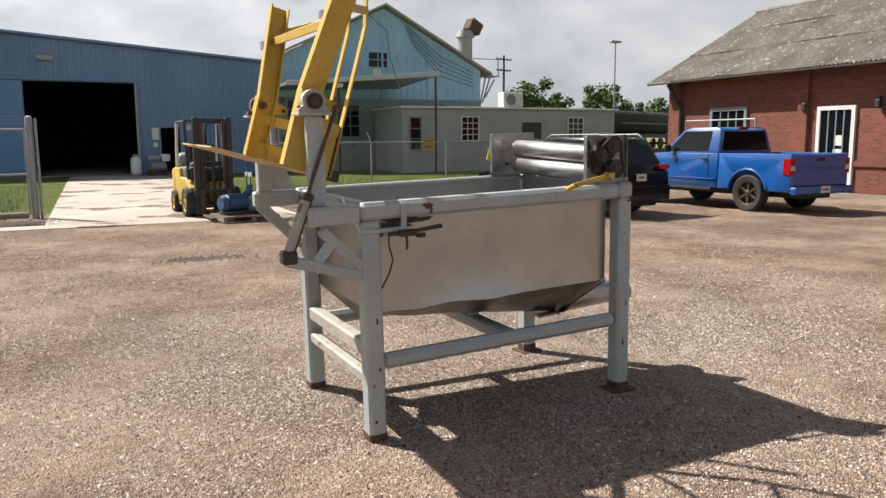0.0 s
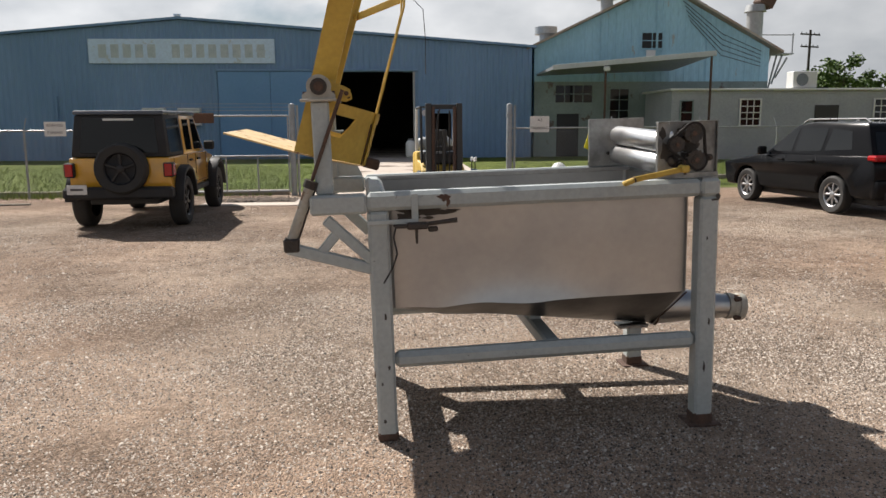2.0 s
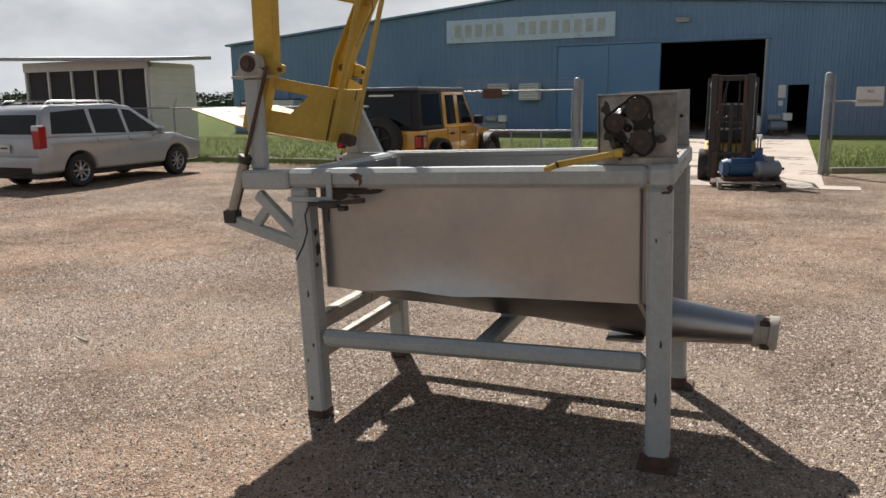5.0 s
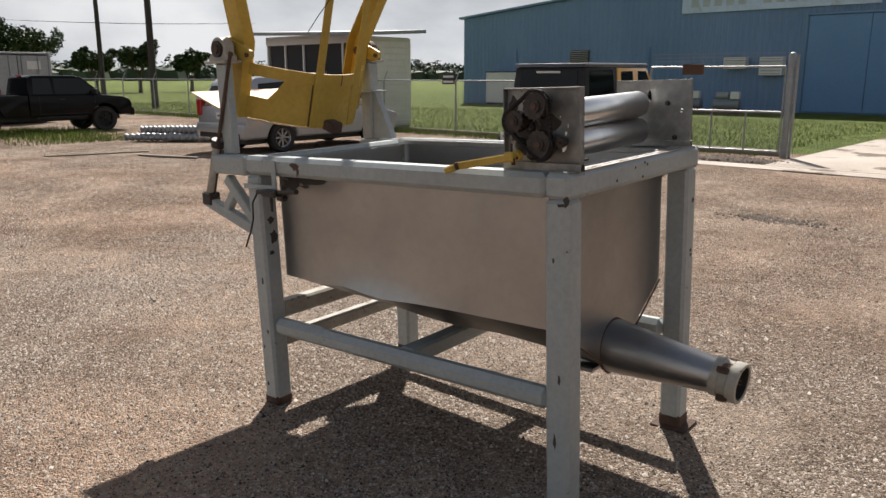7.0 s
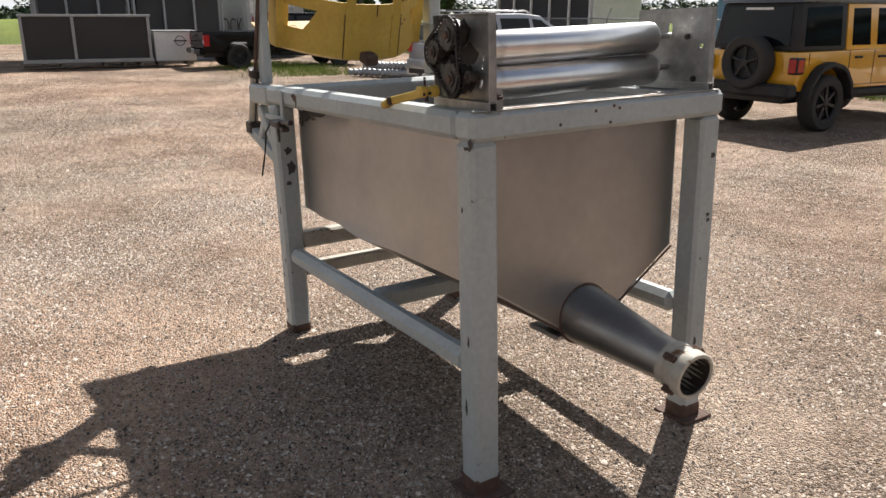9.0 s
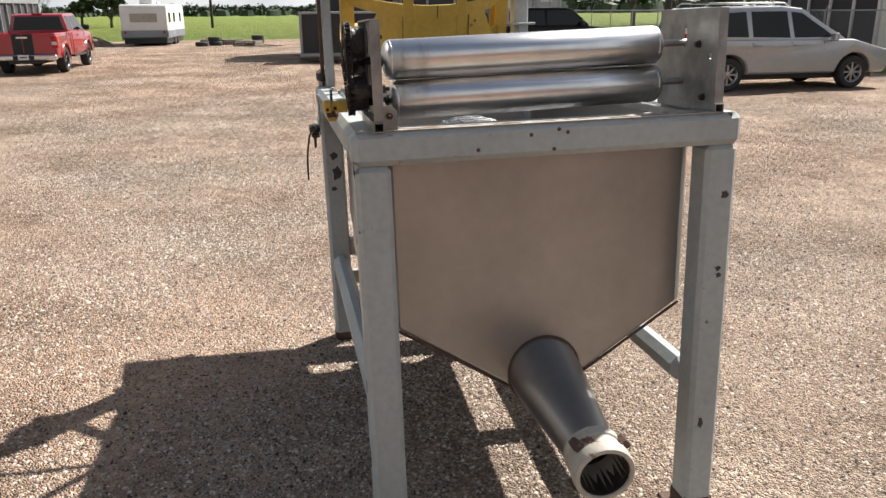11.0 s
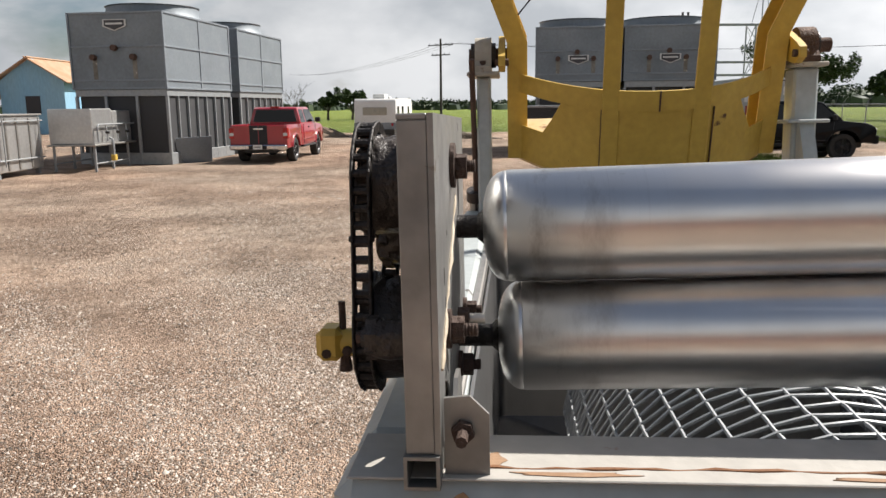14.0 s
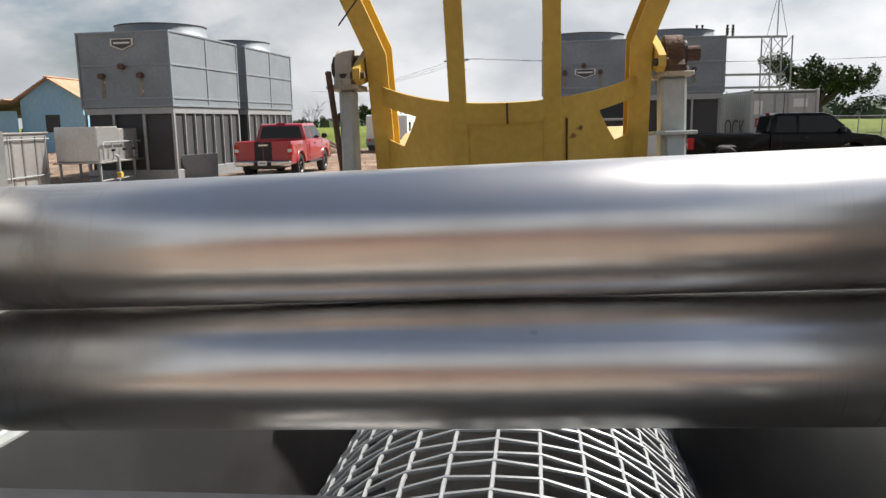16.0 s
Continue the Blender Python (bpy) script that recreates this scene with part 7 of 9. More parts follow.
wagon("minivan", "silver minivan with roof rack bars and red tail lamps", "van", -12.4, 8.3, 3, CAR_SILVER, 3.0, 1.95, 0.35,
      [(3.85, 0.50), (3.88, 0.80), (2.95, 1.05), (-0.98, 1.08), (-1.02, 0.55)], 1.05,
      [(-0.95, 1.06), (-0.72, 1.62), (-0.55, 1.72), (1.2, 1.76), (1.75, 1.70), (2.85, 1.03)],
      [[(-0.62, 1.14), (-0.50, 1.58), (0.40, 1.64), (0.44, 1.12)], [(0.54, 1.12), (0.52, 1.64), (1.36, 1.64), (1.42, 1.10)], [(1.52, 1.10), (1.46, 1.63), (1.72, 1.60), (2.50, 1.10)]],
      ALLOY, (-0.5, 1.5), (0.85, 1.32), lamp_split=True, rack=2)
pickup("black extended cab pickup with a long bed parked on gravel", -22.6, 5.2, 2, CAR_BLACK, 1.0, 3.55, 2.35, 1.75, BLACK_RIM, 0.40, 1.77, 1.18, 1.92, lift=0.02)
pickup("red pickup with a black double stripe on its tailgate", -21.2, -8.85, 95, CAR_RED, 0.93, 3.55, 2.05, 1.95, BLACK_RIM, 0.41, 1.85, 1.27, 1.98, bumper=CHROME, stripe=True)

# travel trailer
rv = thing("travel_trailer", "white travel trailer with a roof air conditioner on the gravel", "caravan", pose(-40, -9.7, 0, 0, 0, 0))
outline = [(-5.0, 0.38), (0.0, 0.38), (0.06, 1.1), (0.0, 2.02), (-0.12, 2.13), (-4.7, 2.15), (-5.0, 1.9)]
part("body", rounded(Mesh().prism(outline, -1.2, 1.2), 0.06), WHITE, rv)
part("lower_band", Mesh().box(-4.9, 0.075, -1.215, 1.215, 0.42, 0.80, 0.02), GALV_WALL, rv, "grey lower cladding")
part("underframe", Mesh().box(-4.6, 0.03, -1.1, 1.1, 0.12, 0.40, 0.02), PLASTIC, rv, "dark underframe")
part("rear_window", Mesh().box(0.02, 0.075, -0.7, 0.7, 1.22, 1.66, 0.02), material("trailer_blind", (0.42, 0.40, 0.33), 0.4, bump=0.02), rv, "rear window with a drawn blind")
for y0 in (-4.0, -2.2, -0.9):
    part("side_window", Mesh().box(y0, y0 + 0.5, 1.195, 1.215, 1.2, 1.7, 0.01), GLASS, rv)
part("roof_air_unit", rounded(Mesh().box(-1.9, -1.0, -0.35, 0.35, 2.13, 2.40), 0.05), WHITE, rv)
part("roof_vent", Mesh().box(-3.4, -2.9, -0.25, 0.25, 2.14, 2.28, 0.03), WHITE, rv)
part("rear_bumper", Mesh().box(0.06, 0.2, -1.15, 1.15, 0.34, 0.44, 0.02), PLASTIC, rv)
for s in (-1, 1):
    part("tail_lamp", Mesh().box(0.06, 0.08, s * 1.0 - 0.06, s * 1.0 + 0.06, 0.62, 0.78, 0.01), LAMP_RED, rv)
    for yy in (-2.2, -3.0):
        part("wheel", Mesh().lathe([(-0.1, 0.0), (-0.1, 0.3), (-0.06, 0.34), (0.06, 0.34), (0.1, 0.3), (0.1, 0.0)], 20, Matrix.Translation((yy, s * 1.05, 0.34)) @ Matrix.Rotation(radians(90), 4, "Z")), BLACK, rv)

# forklift, its mast towards the yard
fk = thing("forklift", "yellow forklift with a dark mast parked in the gateway", "forklift", pose(1.12, 14.55, 0, 0, 0, 184) @ Matrix.Scale(1.07, 4))
part("chassis", rounded(Mesh().prism([(-0.75, 0.18), (0.75, 0.18), (0.78, 0.62), (0.45, 0.78), (-0.25, 0.80), (-0.30, 1.0), (-0.95, 1.0), (-1.05, 0.7), (-1.02, 0.2)], -0.48, 0.48, "x"), 0.04), YELLOW, fk)
part("counterweight", rounded(Mesh().box(-0.5, 0.5, -1.12, -0.78, 0.25, 0.98), 0.07), YELLOW, fk)
part("gas_cylinder", Mesh().tube([(-0.42, -0.86, 1.16), (-0.38, -0.86, 1.16), (-0.30, -0.86, 1.16), (0.30, -0.86, 1.16), (0.38, -0.86, 1.16), (0.42, -0.86, 1.16)], [0.06, 0.13, 0.16, 0.16, 0.13, 0.06], 18), GALV, fk, "silver gas cylinder lying behind the seat")
for sx in (-0.2, 0.2):
    part("cylinder_strap", Mesh().tube([(sx - 0.02, -0.86, 1.16), (sx + 0.02, -0.86, 1.16)], 0.165, 18), PLASTIC, fk)
part("engine_cover", rounded(Mesh().box(-0.40, 0.40, -0.74, -0.02, 0.80, 1.02), 0.04), GALV_WALL, fk, "grey engine cover")
part("step_plate", Mesh().box(-0.56, 0.56, 0.02, 0.34, 0.30, 0.34, 0.01), PLASTIC, fk)
part("tilt_ram", Mesh().tube([(-0.34, 0.50, 0.62), (-0.34, 0.86, 0.80)], 0.035, 10), CHAIN, fk)
part("hose", Mesh().tube([(0.16, 0.93, 0.4), (0.20, 0.99, 1.0), (0.15, 0.95, 1.7), (0.08, 0.90, 1.95)], 0.015, 6), PLASTIC, fk, "black hydraulic hose")
part("seat", Mesh().box(-0.25, 0.25, -0.45, 0.0, 1.0, 1.12, 0.04).box(-0.25, 0.25, -0.5, -0.38, 1.1, 1.5, 0.04), PLASTIC, fk)
part("steering_column", Mesh().tube([(0, 0.45, 0.75), (0, 0.25, 1.15)], 0.03, 8), PLASTIC, fk)
part("steering_wheel", Mesh().tube([(0.16 * math.cos(k * math.pi / 8), 0.25 + 0.11 * math.sin(k * math.pi / 8), 1.16 + 0.10 * math.sin(k * math.pi / 8)) for k in range(17)], 0.015, 6, False), PLASTIC, fk)
part("dash", Mesh().box(-0.42, 0.42, 0.42, 0.62, 0.75, 1.02, 0.04), PLASTIC, fk)
for s in (-1, 1):
    part("guard_post", Mesh().tube([(s * 0.44, 0.55, 0.78), (s * 0.44, 0.35, 1.98)], 0.03, 8), PLASTIC, fk)
    part("guard_post", Mesh().tube([(s * 0.44, -0.72, 0.98), (s * 0.44, -0.55, 1.98)], 0.035, 8), WHITE, fk, "pale rear guard post")
    part("guard_side", Mesh().tube([(s * 0.44, -0.55, 1.98), (s * 0.44, 0.35, 1.98)], 0.03, 8), PLASTIC, fk)
    part("mast_rail", Mesh().box(s * 0.33 - 0.06, s * 0.33 + 0.06, 0.84, 0.98, 0.08, 2.05, 0.01), PLASTIC, fk, "dark mast channel")
    part("mast_rail", Mesh().box(s * 0.23 - 0.035, s * 0.23 + 0.035, 0.88, 0.96, 0.10, 1.98, 0.008), RUST, fk, "inner mast channel")
    part("lift_chain", Mesh().box(s * 0.12 - 0.015, s * 0.12 + 0.015, 0.90, 0.92, 0.3, 1.9), CHAIN, fk)
    part("fork", Mesh().box(s * 0.26 - 0.05, s * 0.26 + 0.05, 1.02, 1.07, 0.08, 0.6, 0.01).box(s * 0.26 - 0.05, s * 0.26 + 0.05, 1.03, 2.0, 0.05, 0.09, 0.01), RUST, fk)
    for yy, r in ((0.62, 0.31), (-0.72, 0.25)):
        wheel(fk, s * 0.47, yy, r, 0.2, YELLOW, 5, s)
    part("work_lamp", Mesh().tube([(s * 0.36, 0.42, 1.86), (s * 0.36, 0.50, 1.86)], [0.05, 0.07], 12), LAMP_CLEAR, fk)
part("lift_cylinder", Mesh().tube([(0, 0.92, 0.15), (0, 0.92, 1.5)], 0.04, 10), PLASTIC, fk)
for z in (0.25, 1.1, 1.98):
    part("mast_tie", Mesh().box(-0.36, 0.36, 0.80, 0.86, z - 0.05, z + 0.05, 0.01), PLASTIC, fk)
part("fork_carriage", Mesh().box(-0.42, 0.42, 0.98, 1.03, 0.22, 0.30, 0.01).box(-0.42, 0.42, 0.98, 1.03, 0.5, 0.58, 0.01), PLASTIC, fk)
for k in range(6):
    part("guard_bar", Mesh().box(-0.42, 0.42, -0.5 + 0.16 * k, -0.46 + 0.16 * k, 1.985, 2.01), PLASTIC, fk)


def pallet(x, y, yaw, label="weathered wooden pallet lying on the ground", z=0.0, grp="pallets"):
    p = thing("pallet", label, "pallet", pose(x, y, z, 0, 0, yaw), grp)
    for k in range(6):
        part("board", Mesh().box(-0.6, 0.6, -0.5 + 0.18 * k, -0.40 + 0.18 * k, 0.115, 0.137, 0.002), KERB, p)
    for yy in (-0.6, 0.0, 0.52):
        part("stringer", Mesh().box(yy, yy + 0.08, -0.5, 0.5, 0.02, 0.115, 0.002), KERB, p)
    for yy in (-0.5, 0.0, 0.42):
        part("board", Mesh().box(-0.6, 0.6, yy, yy + 0.08, 0.0, 0.02), KERB, p)
    return p


pallet(1.65, 12.6, 8)
pump = thing("pump", "blue painted electric pump on a wooden pallet", "pump", pose(1.6, 12.6, 0.137, 0, 0, 20))
PUMP_BLUE = material("machine_blue_paint", (0.03, 0.10, 0.22), 0.45, tone=(0.025, 0.07, 0.16), bump=0.1)
part("motor", Mesh().tube([(-0.4, 0, 0.25), (-0.35, 0, 0.25), (0.1, 0, 0.25)], [0.12, 0.17, 0.17], 16), PUMP_BLUE, pump)
part("casing", Mesh().tube([(0.12, 0, 0.27), (0.30, 0, 0.27)], 0.23, 18).tube([(0.2, 0, 0.4), (0.2, 0, 0.62)], 0.07, 12), PUMP_BLUE, pump)
part("base", Mesh().box(-0.45, 0.4, -0.16, 0.16, 0.0, 0.08, 0.01), RUST, pump)
part("fan_cowl", Mesh().tube([(-0.50, 0, 0.25), (-0.40, 0, 0.25)], [0.14, 0.18], 16), PUMP_BLUE, pump)
for k in range(7):
    q = 0.45 * k
    part("cooling_fin", Mesh().box(-0.33, 0.08, -0.008, 0.008, 0.165, 0.195, 0.002, Matrix.Translation((0, 0, 0.25)) @ Matrix.Rotation(q - 1.35, 4, "X")), PUMP_BLUE, pump)
for y in (-0.06, 0.10):
    gauge = part("gauge", Mesh().tube([(0.2, y, 0.60), (0.2, y, 0.78)], 0.012, 8), CHAIN, pump, "pressure gauge on its stem")
    part("dial", Mesh().tube([(0.18, y, 0.83), (0.22, y, 0.83)], 0.05, 18), WHITE, gauge, "white gauge dial")
motor = thing("electric_motor", "grey electric motor beside the blue pump on a pallet", "motor", pose(1.95, 12.62, 0.137, 0, 0, 35))
part("housing", Mesh().tube([(-0.26, 0, 0.22), (-0.22, 0, 0.22), (0.20, 0, 0.22), (0.26, 0, 0.22)], [0.12, 0.17, 0.17, 0.10], 18), GALV_WALL, motor)
part("terminal_box", Mesh().box(-0.10, 0.10, -0.08, 0.08, 0.37, 0.47, 0.01), GALV_WALL, motor)
part("shaft", Mesh().tube([(0.24, 0, 0.22), (0.36, 0, 0.22)], 0.025, 10), CHAIN, motor)
for x in (-0.14, 0.14):
    part("foot", Mesh().box(x - 0.04, x + 0.04, -0.17, 0.17, 0.0, 0.09, 0.008), RUST, motor)


# ---- cooling towers ----
TOWER = material("galvanised_tower_sheet", (0.225, 0.255, 0.28), 0.55, 0.25, tone=(0.165, 0.19, 0.21), scale=0.9, fine=11, bump=0.06, amount=0.8)
LOUVRE = material("dark_louvre_and_shade", (0.035, 0.037, 0.04), 0.7, tone=(0.05, 0.05, 0.052), scale=2, bump=0.3, bump_scale=30)


def logo(parent, x, y, z, w, h):
    p = part("logo_plate", Mesh().prism([(y - w / 2, z + h / 2), (y + w / 2, z + h / 2), (y + w / 2, z - h * 0.1), (y, z - h / 2), (y - w / 2, z - h * 0.1)], x, x + 0.015, "x"), WHITE, parent, "pale bordered badge")
    k = 0.86
    part("logo_field", Mesh().prism([(y - w / 2 * k, z + h / 2 * k), (y + w / 2 * k, z + h / 2 * k), (y + w / 2 * k, z - h * 0.07), (y, z - h / 2 * k), (y - w / 2 * k, z - h * 0.07)], x + 0.016, x + 0.022, "x"), INK, p)
    part("logo_bar", Mesh().box(x + 0.023, x + 0.028, y - w * 0.36, y + w * 0.36, z + h * 0.04, z + h * 0.20), WHITE, p)


def cooling_tower(label, x0, x1, y0, y1, zl, zt, badge, grp, openwork=False, base=0.0, at=0.83):
    t = thing("cooling_tower", label, "cooling tower", Matrix.Translation((0, 0, 0)), grp)
    part("upper_casing", Mesh().box(x0, x1, y0, y1, zl, zt, 0.02), TOWER, t, "galvanised upper casing")
    zm = zl + (zt - zl) * 0.56
    for z in (zl + 0.04, zl + 0.28, zm, zt - 0.03):
        part("seam_rail", Mesh().box(x0 - 0.03, x1 + 0.03, y0 - 0.03, y1 + 0.03, z - 0.03, z + 0.03, 0.004), GALV_WALL, t)
    for k in range(3):
        x = x0 + (x1 - x0) * k / 2
        for y in (y0, y1):
            part("seam_post", Mesh().box(x - 0.04, x + 0.04, y - 0.025, y + 0.025, zl, zt, 0.004), GALV_WALL, t)
    xc, yc, r = (x0 + x1) / 2, (y0 + y1) / 2, min(x1 - x0, y1 - y0) * 0.47
    ring = [(0.0, r + 0.1), (0.08, r + 0.03), (0.32, r), (0.36, r + 0.04), (0.36, r - 0.03), (0.0, r - 0.05)]
    part("fan_ring", Mesh().lathe(ring, 40, Matrix.Translation((xc, yc, zt)) @ Matrix.Rotation(radians(-90), 4, "Y")), TOWER, t, "galvanised fan ring")
    part("fan_guard", Mesh().tube([(xc, yc, zt + 0.1), (xc, yc, zt + 0.11)], r - 0.06, 32), PLASTIC, t)
    # lower section
    if openwork:
        # Dark core stands in for the shade inside the open lower section.
        part("inner_core", Mesh().box(x0 + 0.9, x1 - 0.2, y0 + 0.15, y1 - 0.15, base + 0.1, zl), LOUVRE, t, "dark louvres and painted shade behind the posts")
        part("lintel", Mesh().box(x0 + 0.02, x1 - 0.02, y0 + 0.02, y1 - 0.02, zl - 0.22, zl - 0.002, 0.01), GALV, t)
    else:
        part("inner_core", Mesh().box(x0 + 0.12, x1 - 0.12, y0 + 0.12, y1 - 0.08, base + 0.3, zl), LOUVRE, t, "dark louvres and painted shade behind the posts")
        part("lintel", Mesh().box(x0 + 0.02, x1 - 0.02, y0 + 0.02, y1 - 0.02, zl - 0.20, zl - 0.002, 0.01), GALV, t)
    n = 7
    for k in range(n + 1):
        x = x0 + 0.05 + (x1 - x0 - 0.1) * k / n
        w = 0.05 if 0 < k < n else 0.09
        for y in (y0 + 0.04, y1 - 0.04):
            part("post", Mesh().box(x - w / 2, x + w / 2, y - 0.04, y + 0.04, base, zl - 0.2, 0.004), GALV, t)
    for k in range(1, 3):
        y = y0 + (y1 - y0) * k / 3
        part("post", Mesh().box(x1 - 0.08, x1, y - 0.04, y + 0.04, base, zl - 0.2, 0.004), GALV, t)
    part("basin", Mesh().box(x0 + 0.01, x1 - 0.01, y0 + 0.005, y1 - 0.005, base, base + 0.36, 0.01), GALV_WALL if openwork else GALV, t, "galvanised basin")
    if badge:
        logo(t, x1 + 0.03, yc - 0.0, zl + (zt - zl) * at, 0.75, 0.34)
    for dy, dz in ((-0.75, 0.42), (0.55, 0.42), (-0.05, 0.54)):
        part("pipe_stub", Mesh().tube([(x1, yc + dy, zl + (zt - zl) * dz), (x1 + 0.16, yc + dy, zl + (zt - zl) * dz)], 0.09, 12), RUST, t)
        if dz < 0.5:
            part("drip_stain_plate", Mesh().box(x1 + 0.001, x1 + 0.006, yc + dy - 0.07, yc + dy + 0.07, zl + 0.3, zl + (zt - zl) * dz), ROOF_OLD, t)
    return t


cooling_tower("large galvanised cooling tower with dark louvres and fan ring", -24.3, -19.6, -14.4, -11.35, 2.28, 4.57, True, "cooling towers")
cooling_tower("second galvanised cooling tower with a round fan ring", -29.7, -25.1, -14.4, -11.35, 2.28, 4.57, False, "cooling towers")
cooling_tower("grey cooling tower on an open steel lower section", -31.2, -27.0, -0.45, 2.68, 2.55, 4.55, True, "cooling towers", True, at=0.40)
cooling_tower("grey cooling tower on an open steel lower section", -31.2, -27.0, 2.80, 6.05, 2.55, 4.55, True, "cooling towers", True, at=0.40)
sheet = thing("steel_sheet", "dark steel sheet leaning against the cooling tower", "metal sheet", pose(-20.35, -10.95, 0, 0, 0, -52))
part("sheet", Mesh().beam((-0.55, -0.12, 0.42), (0.55, -0.12, 0.38), 0.02, 0.86, 0.004, (0, 0.3, 1)), GALV_WALL, sheet)

# stainless boxes by the towers
BOX_STEEL = material("scratched_stainless", (0.60, 0.60, 0.59), 0.4, 0.75, tone=(0.46, 0.46, 0.45), scale=1.5, fine=14, bump=0.05)
b1 = thing("steel_tank", "open stainless steel tank standing on short feet", "tank", pose(-15.5, -14.0, 0, 0, 0, 8))
part("body", Mesh().box(-1.1, 1.1, -0.6, 0.6, 0.15, 1.55, 0.02), BOX_STEEL, b1)
part("rim", Mesh().box(-1.14, 1.14, -0.64, 0.64, 1.55, 1.60, 0.01), STEEL_DULL, b1)
for x in (-0.95, 0.95):
    for y in (-0.5, 0.5):
        part("foot", Mesh().box(x - 0.05, x + 0.05, y - 0.05, y + 0.05, 0, 0.15), GALV, b1)
for x in (-0.5, 0.1, 0.6):
    part("rib", Mesh().box(x - 0.03, x + 0.03, 0.6, 0.63, 0.2, 1.5, 0.005), STEEL_DULL, b1)
for z in (0.45, 1.42):
    part("hinge_rail", Mesh().tube([(-1.08, 0.66, z), (1.08, 0.66, z)], 0.022, 8), GALV, b1)
for x in (-0.85, 0.85):
    part("latch_rod", Mesh().tube([(x, 0.68, 0.3), (x, 0.68, 1.5)], 0.016, 8), GALV, b1)
part("pipe", Mesh().tube([(1.05, 0.3, 0.6), (1.35, 0.3, 0.6), (1.4, 0.3, 0.55), (1.4, 0.3, 0.02)], 0.045, 10), GALV, b1)
b2 = thing("steel_sink", "stainless steel sink on a legged frame", "sink", pose(-18.0, -13.0, 0, 0, 0, 8))
part("basin", Mesh().box(-0.2, 1.1, -0.6, 0.6, 0.75, 1.72, 0.02), BOX_STEEL, b2)
part("basin", Mesh().box(-1.5, -0.22, -0.55, 0.6, 0.75, 1.66, 0.02), BOX_STEEL, b2)
part("bench_top", Mesh().box(-1.55, 1.25, -0.62, 0.72, 0.70, 0.75, 0.01), STEEL_DULL, b2)
for x in (-1.1, 0.0, 1.1):
    for y in (-0.5, 0.62):
        part("leg", Mesh().box(x - 0.03, x + 0.03, y - 0.03, y + 0.03, 0, 0.7, 0.004), GALV, b2)
for y in (-0.5, 0.62):
    part("stretcher", Mesh().tube([(-1.1, y, 0.22), (1.1, y, 0.22)], 0.022, 8), GALV, b2)
part("pipe", Mesh().tube([(0.2, 0.66, 0.9), (0.2, 0.75, 0.85), (0.2, 0.75, 0.3)], 0.04, 10), GALV, b2)
part("valve", Mesh().box(0.12, 0.28, 0.68, 0.82, 0.25, 0.42, 0.02), YELLOW, b2, "yellow valve")
part("header_pipe", Mesh().tube([(-1.45, 0.70, 1.28), (0.95, 0.70, 1.28), (1.0, 0.70, 1.22), (1.0, 0.70, 0.80)], 0.025, 8), GALV, b2)
for x in (-0.9, -0.25, 0.45):
    part("drop_pipe", Mesh().tube([(x, 0.68, 1.28), (x, 0.72, 1.05), (x, 0.72, 0.82)], 0.02, 8), GALV, b2)
    part("tap", Mesh().box(x - 0.04, x + 0.04, 0.68, 0.78, 1.02, 1.09, 0.01), CHAIN, b2)

# condenser on pallets
cond = thing("condenser_unit", "long dark condenser with galvanised edges set on pallets", "condenser", Matrix.Translation((0, 0, 0)))
part("core", Mesh().box(-25.0, -23.66, -0.95, 2.80, 0.32, 1.62), LOUVRE, cond, "dark finned coil")
for k in range(26):
    z = 0.36 + 0.05 * k
    part("fin", Mesh().box(-23.665, -23.64, -0.93, 2.78, z, z + 0.014), PLASTIC, cond)
for y in (-1.0, 0.45, 2.72):
    part("upright", Mesh().box(-23.68, -23.58, y, y + 0.09, 0.22, 1.66, 0.005), GALV, cond)
part("top_rail", Mesh().box(-25.05, -23.57, -1.02, 2.85, 1.62, 1.70, 0.01), GALV, cond)
part("bottom_rail", Mesh().box(-25.05, -23.57, -1.02, 2.85, 0.20, 0.32, 0.01), GALV, cond)
for y in (-0.5, 1.9):
    pallet(-24.2, y, 90, "weathered wooden pallet under the condenser", 0.06)
wb_ = thing("junction_box", "white dented steel box beside the dark condenser", "box", Matrix.Translation((0, 0, 0)))
part("body", Mesh().box(-24.7, -23.7, 2.92, 4.25, 0.19, 1.15, 0.02), WHITE, wb_)
part("lid", Mesh().box(-24.74, -23.66, 2.90, 4.28, 1.15, 1.19, 0.01), GALV, wb_)
part("badge", Mesh().tube([(-23.695, 3.75 + 0.16 * math.cos(k * math.pi / 10), 0.85 + 0.16 * math.sin(k * math.pi / 10)) for k in range(21)], 0.012, 6, False), INK, wb_, "dark ring badge")
part("badge_bar", Mesh().box(-23.70, -23.685, 3.53, 3.97, 0.83, 0.87), INK, wb_)
part("skid", Mesh().box(-24.6, -23.8, 3.0, 3.2, 0.05, 0.19).box(-24.6, -23.8, 3.95, 4.15, 0.05, 0.19), KERB, wb_)

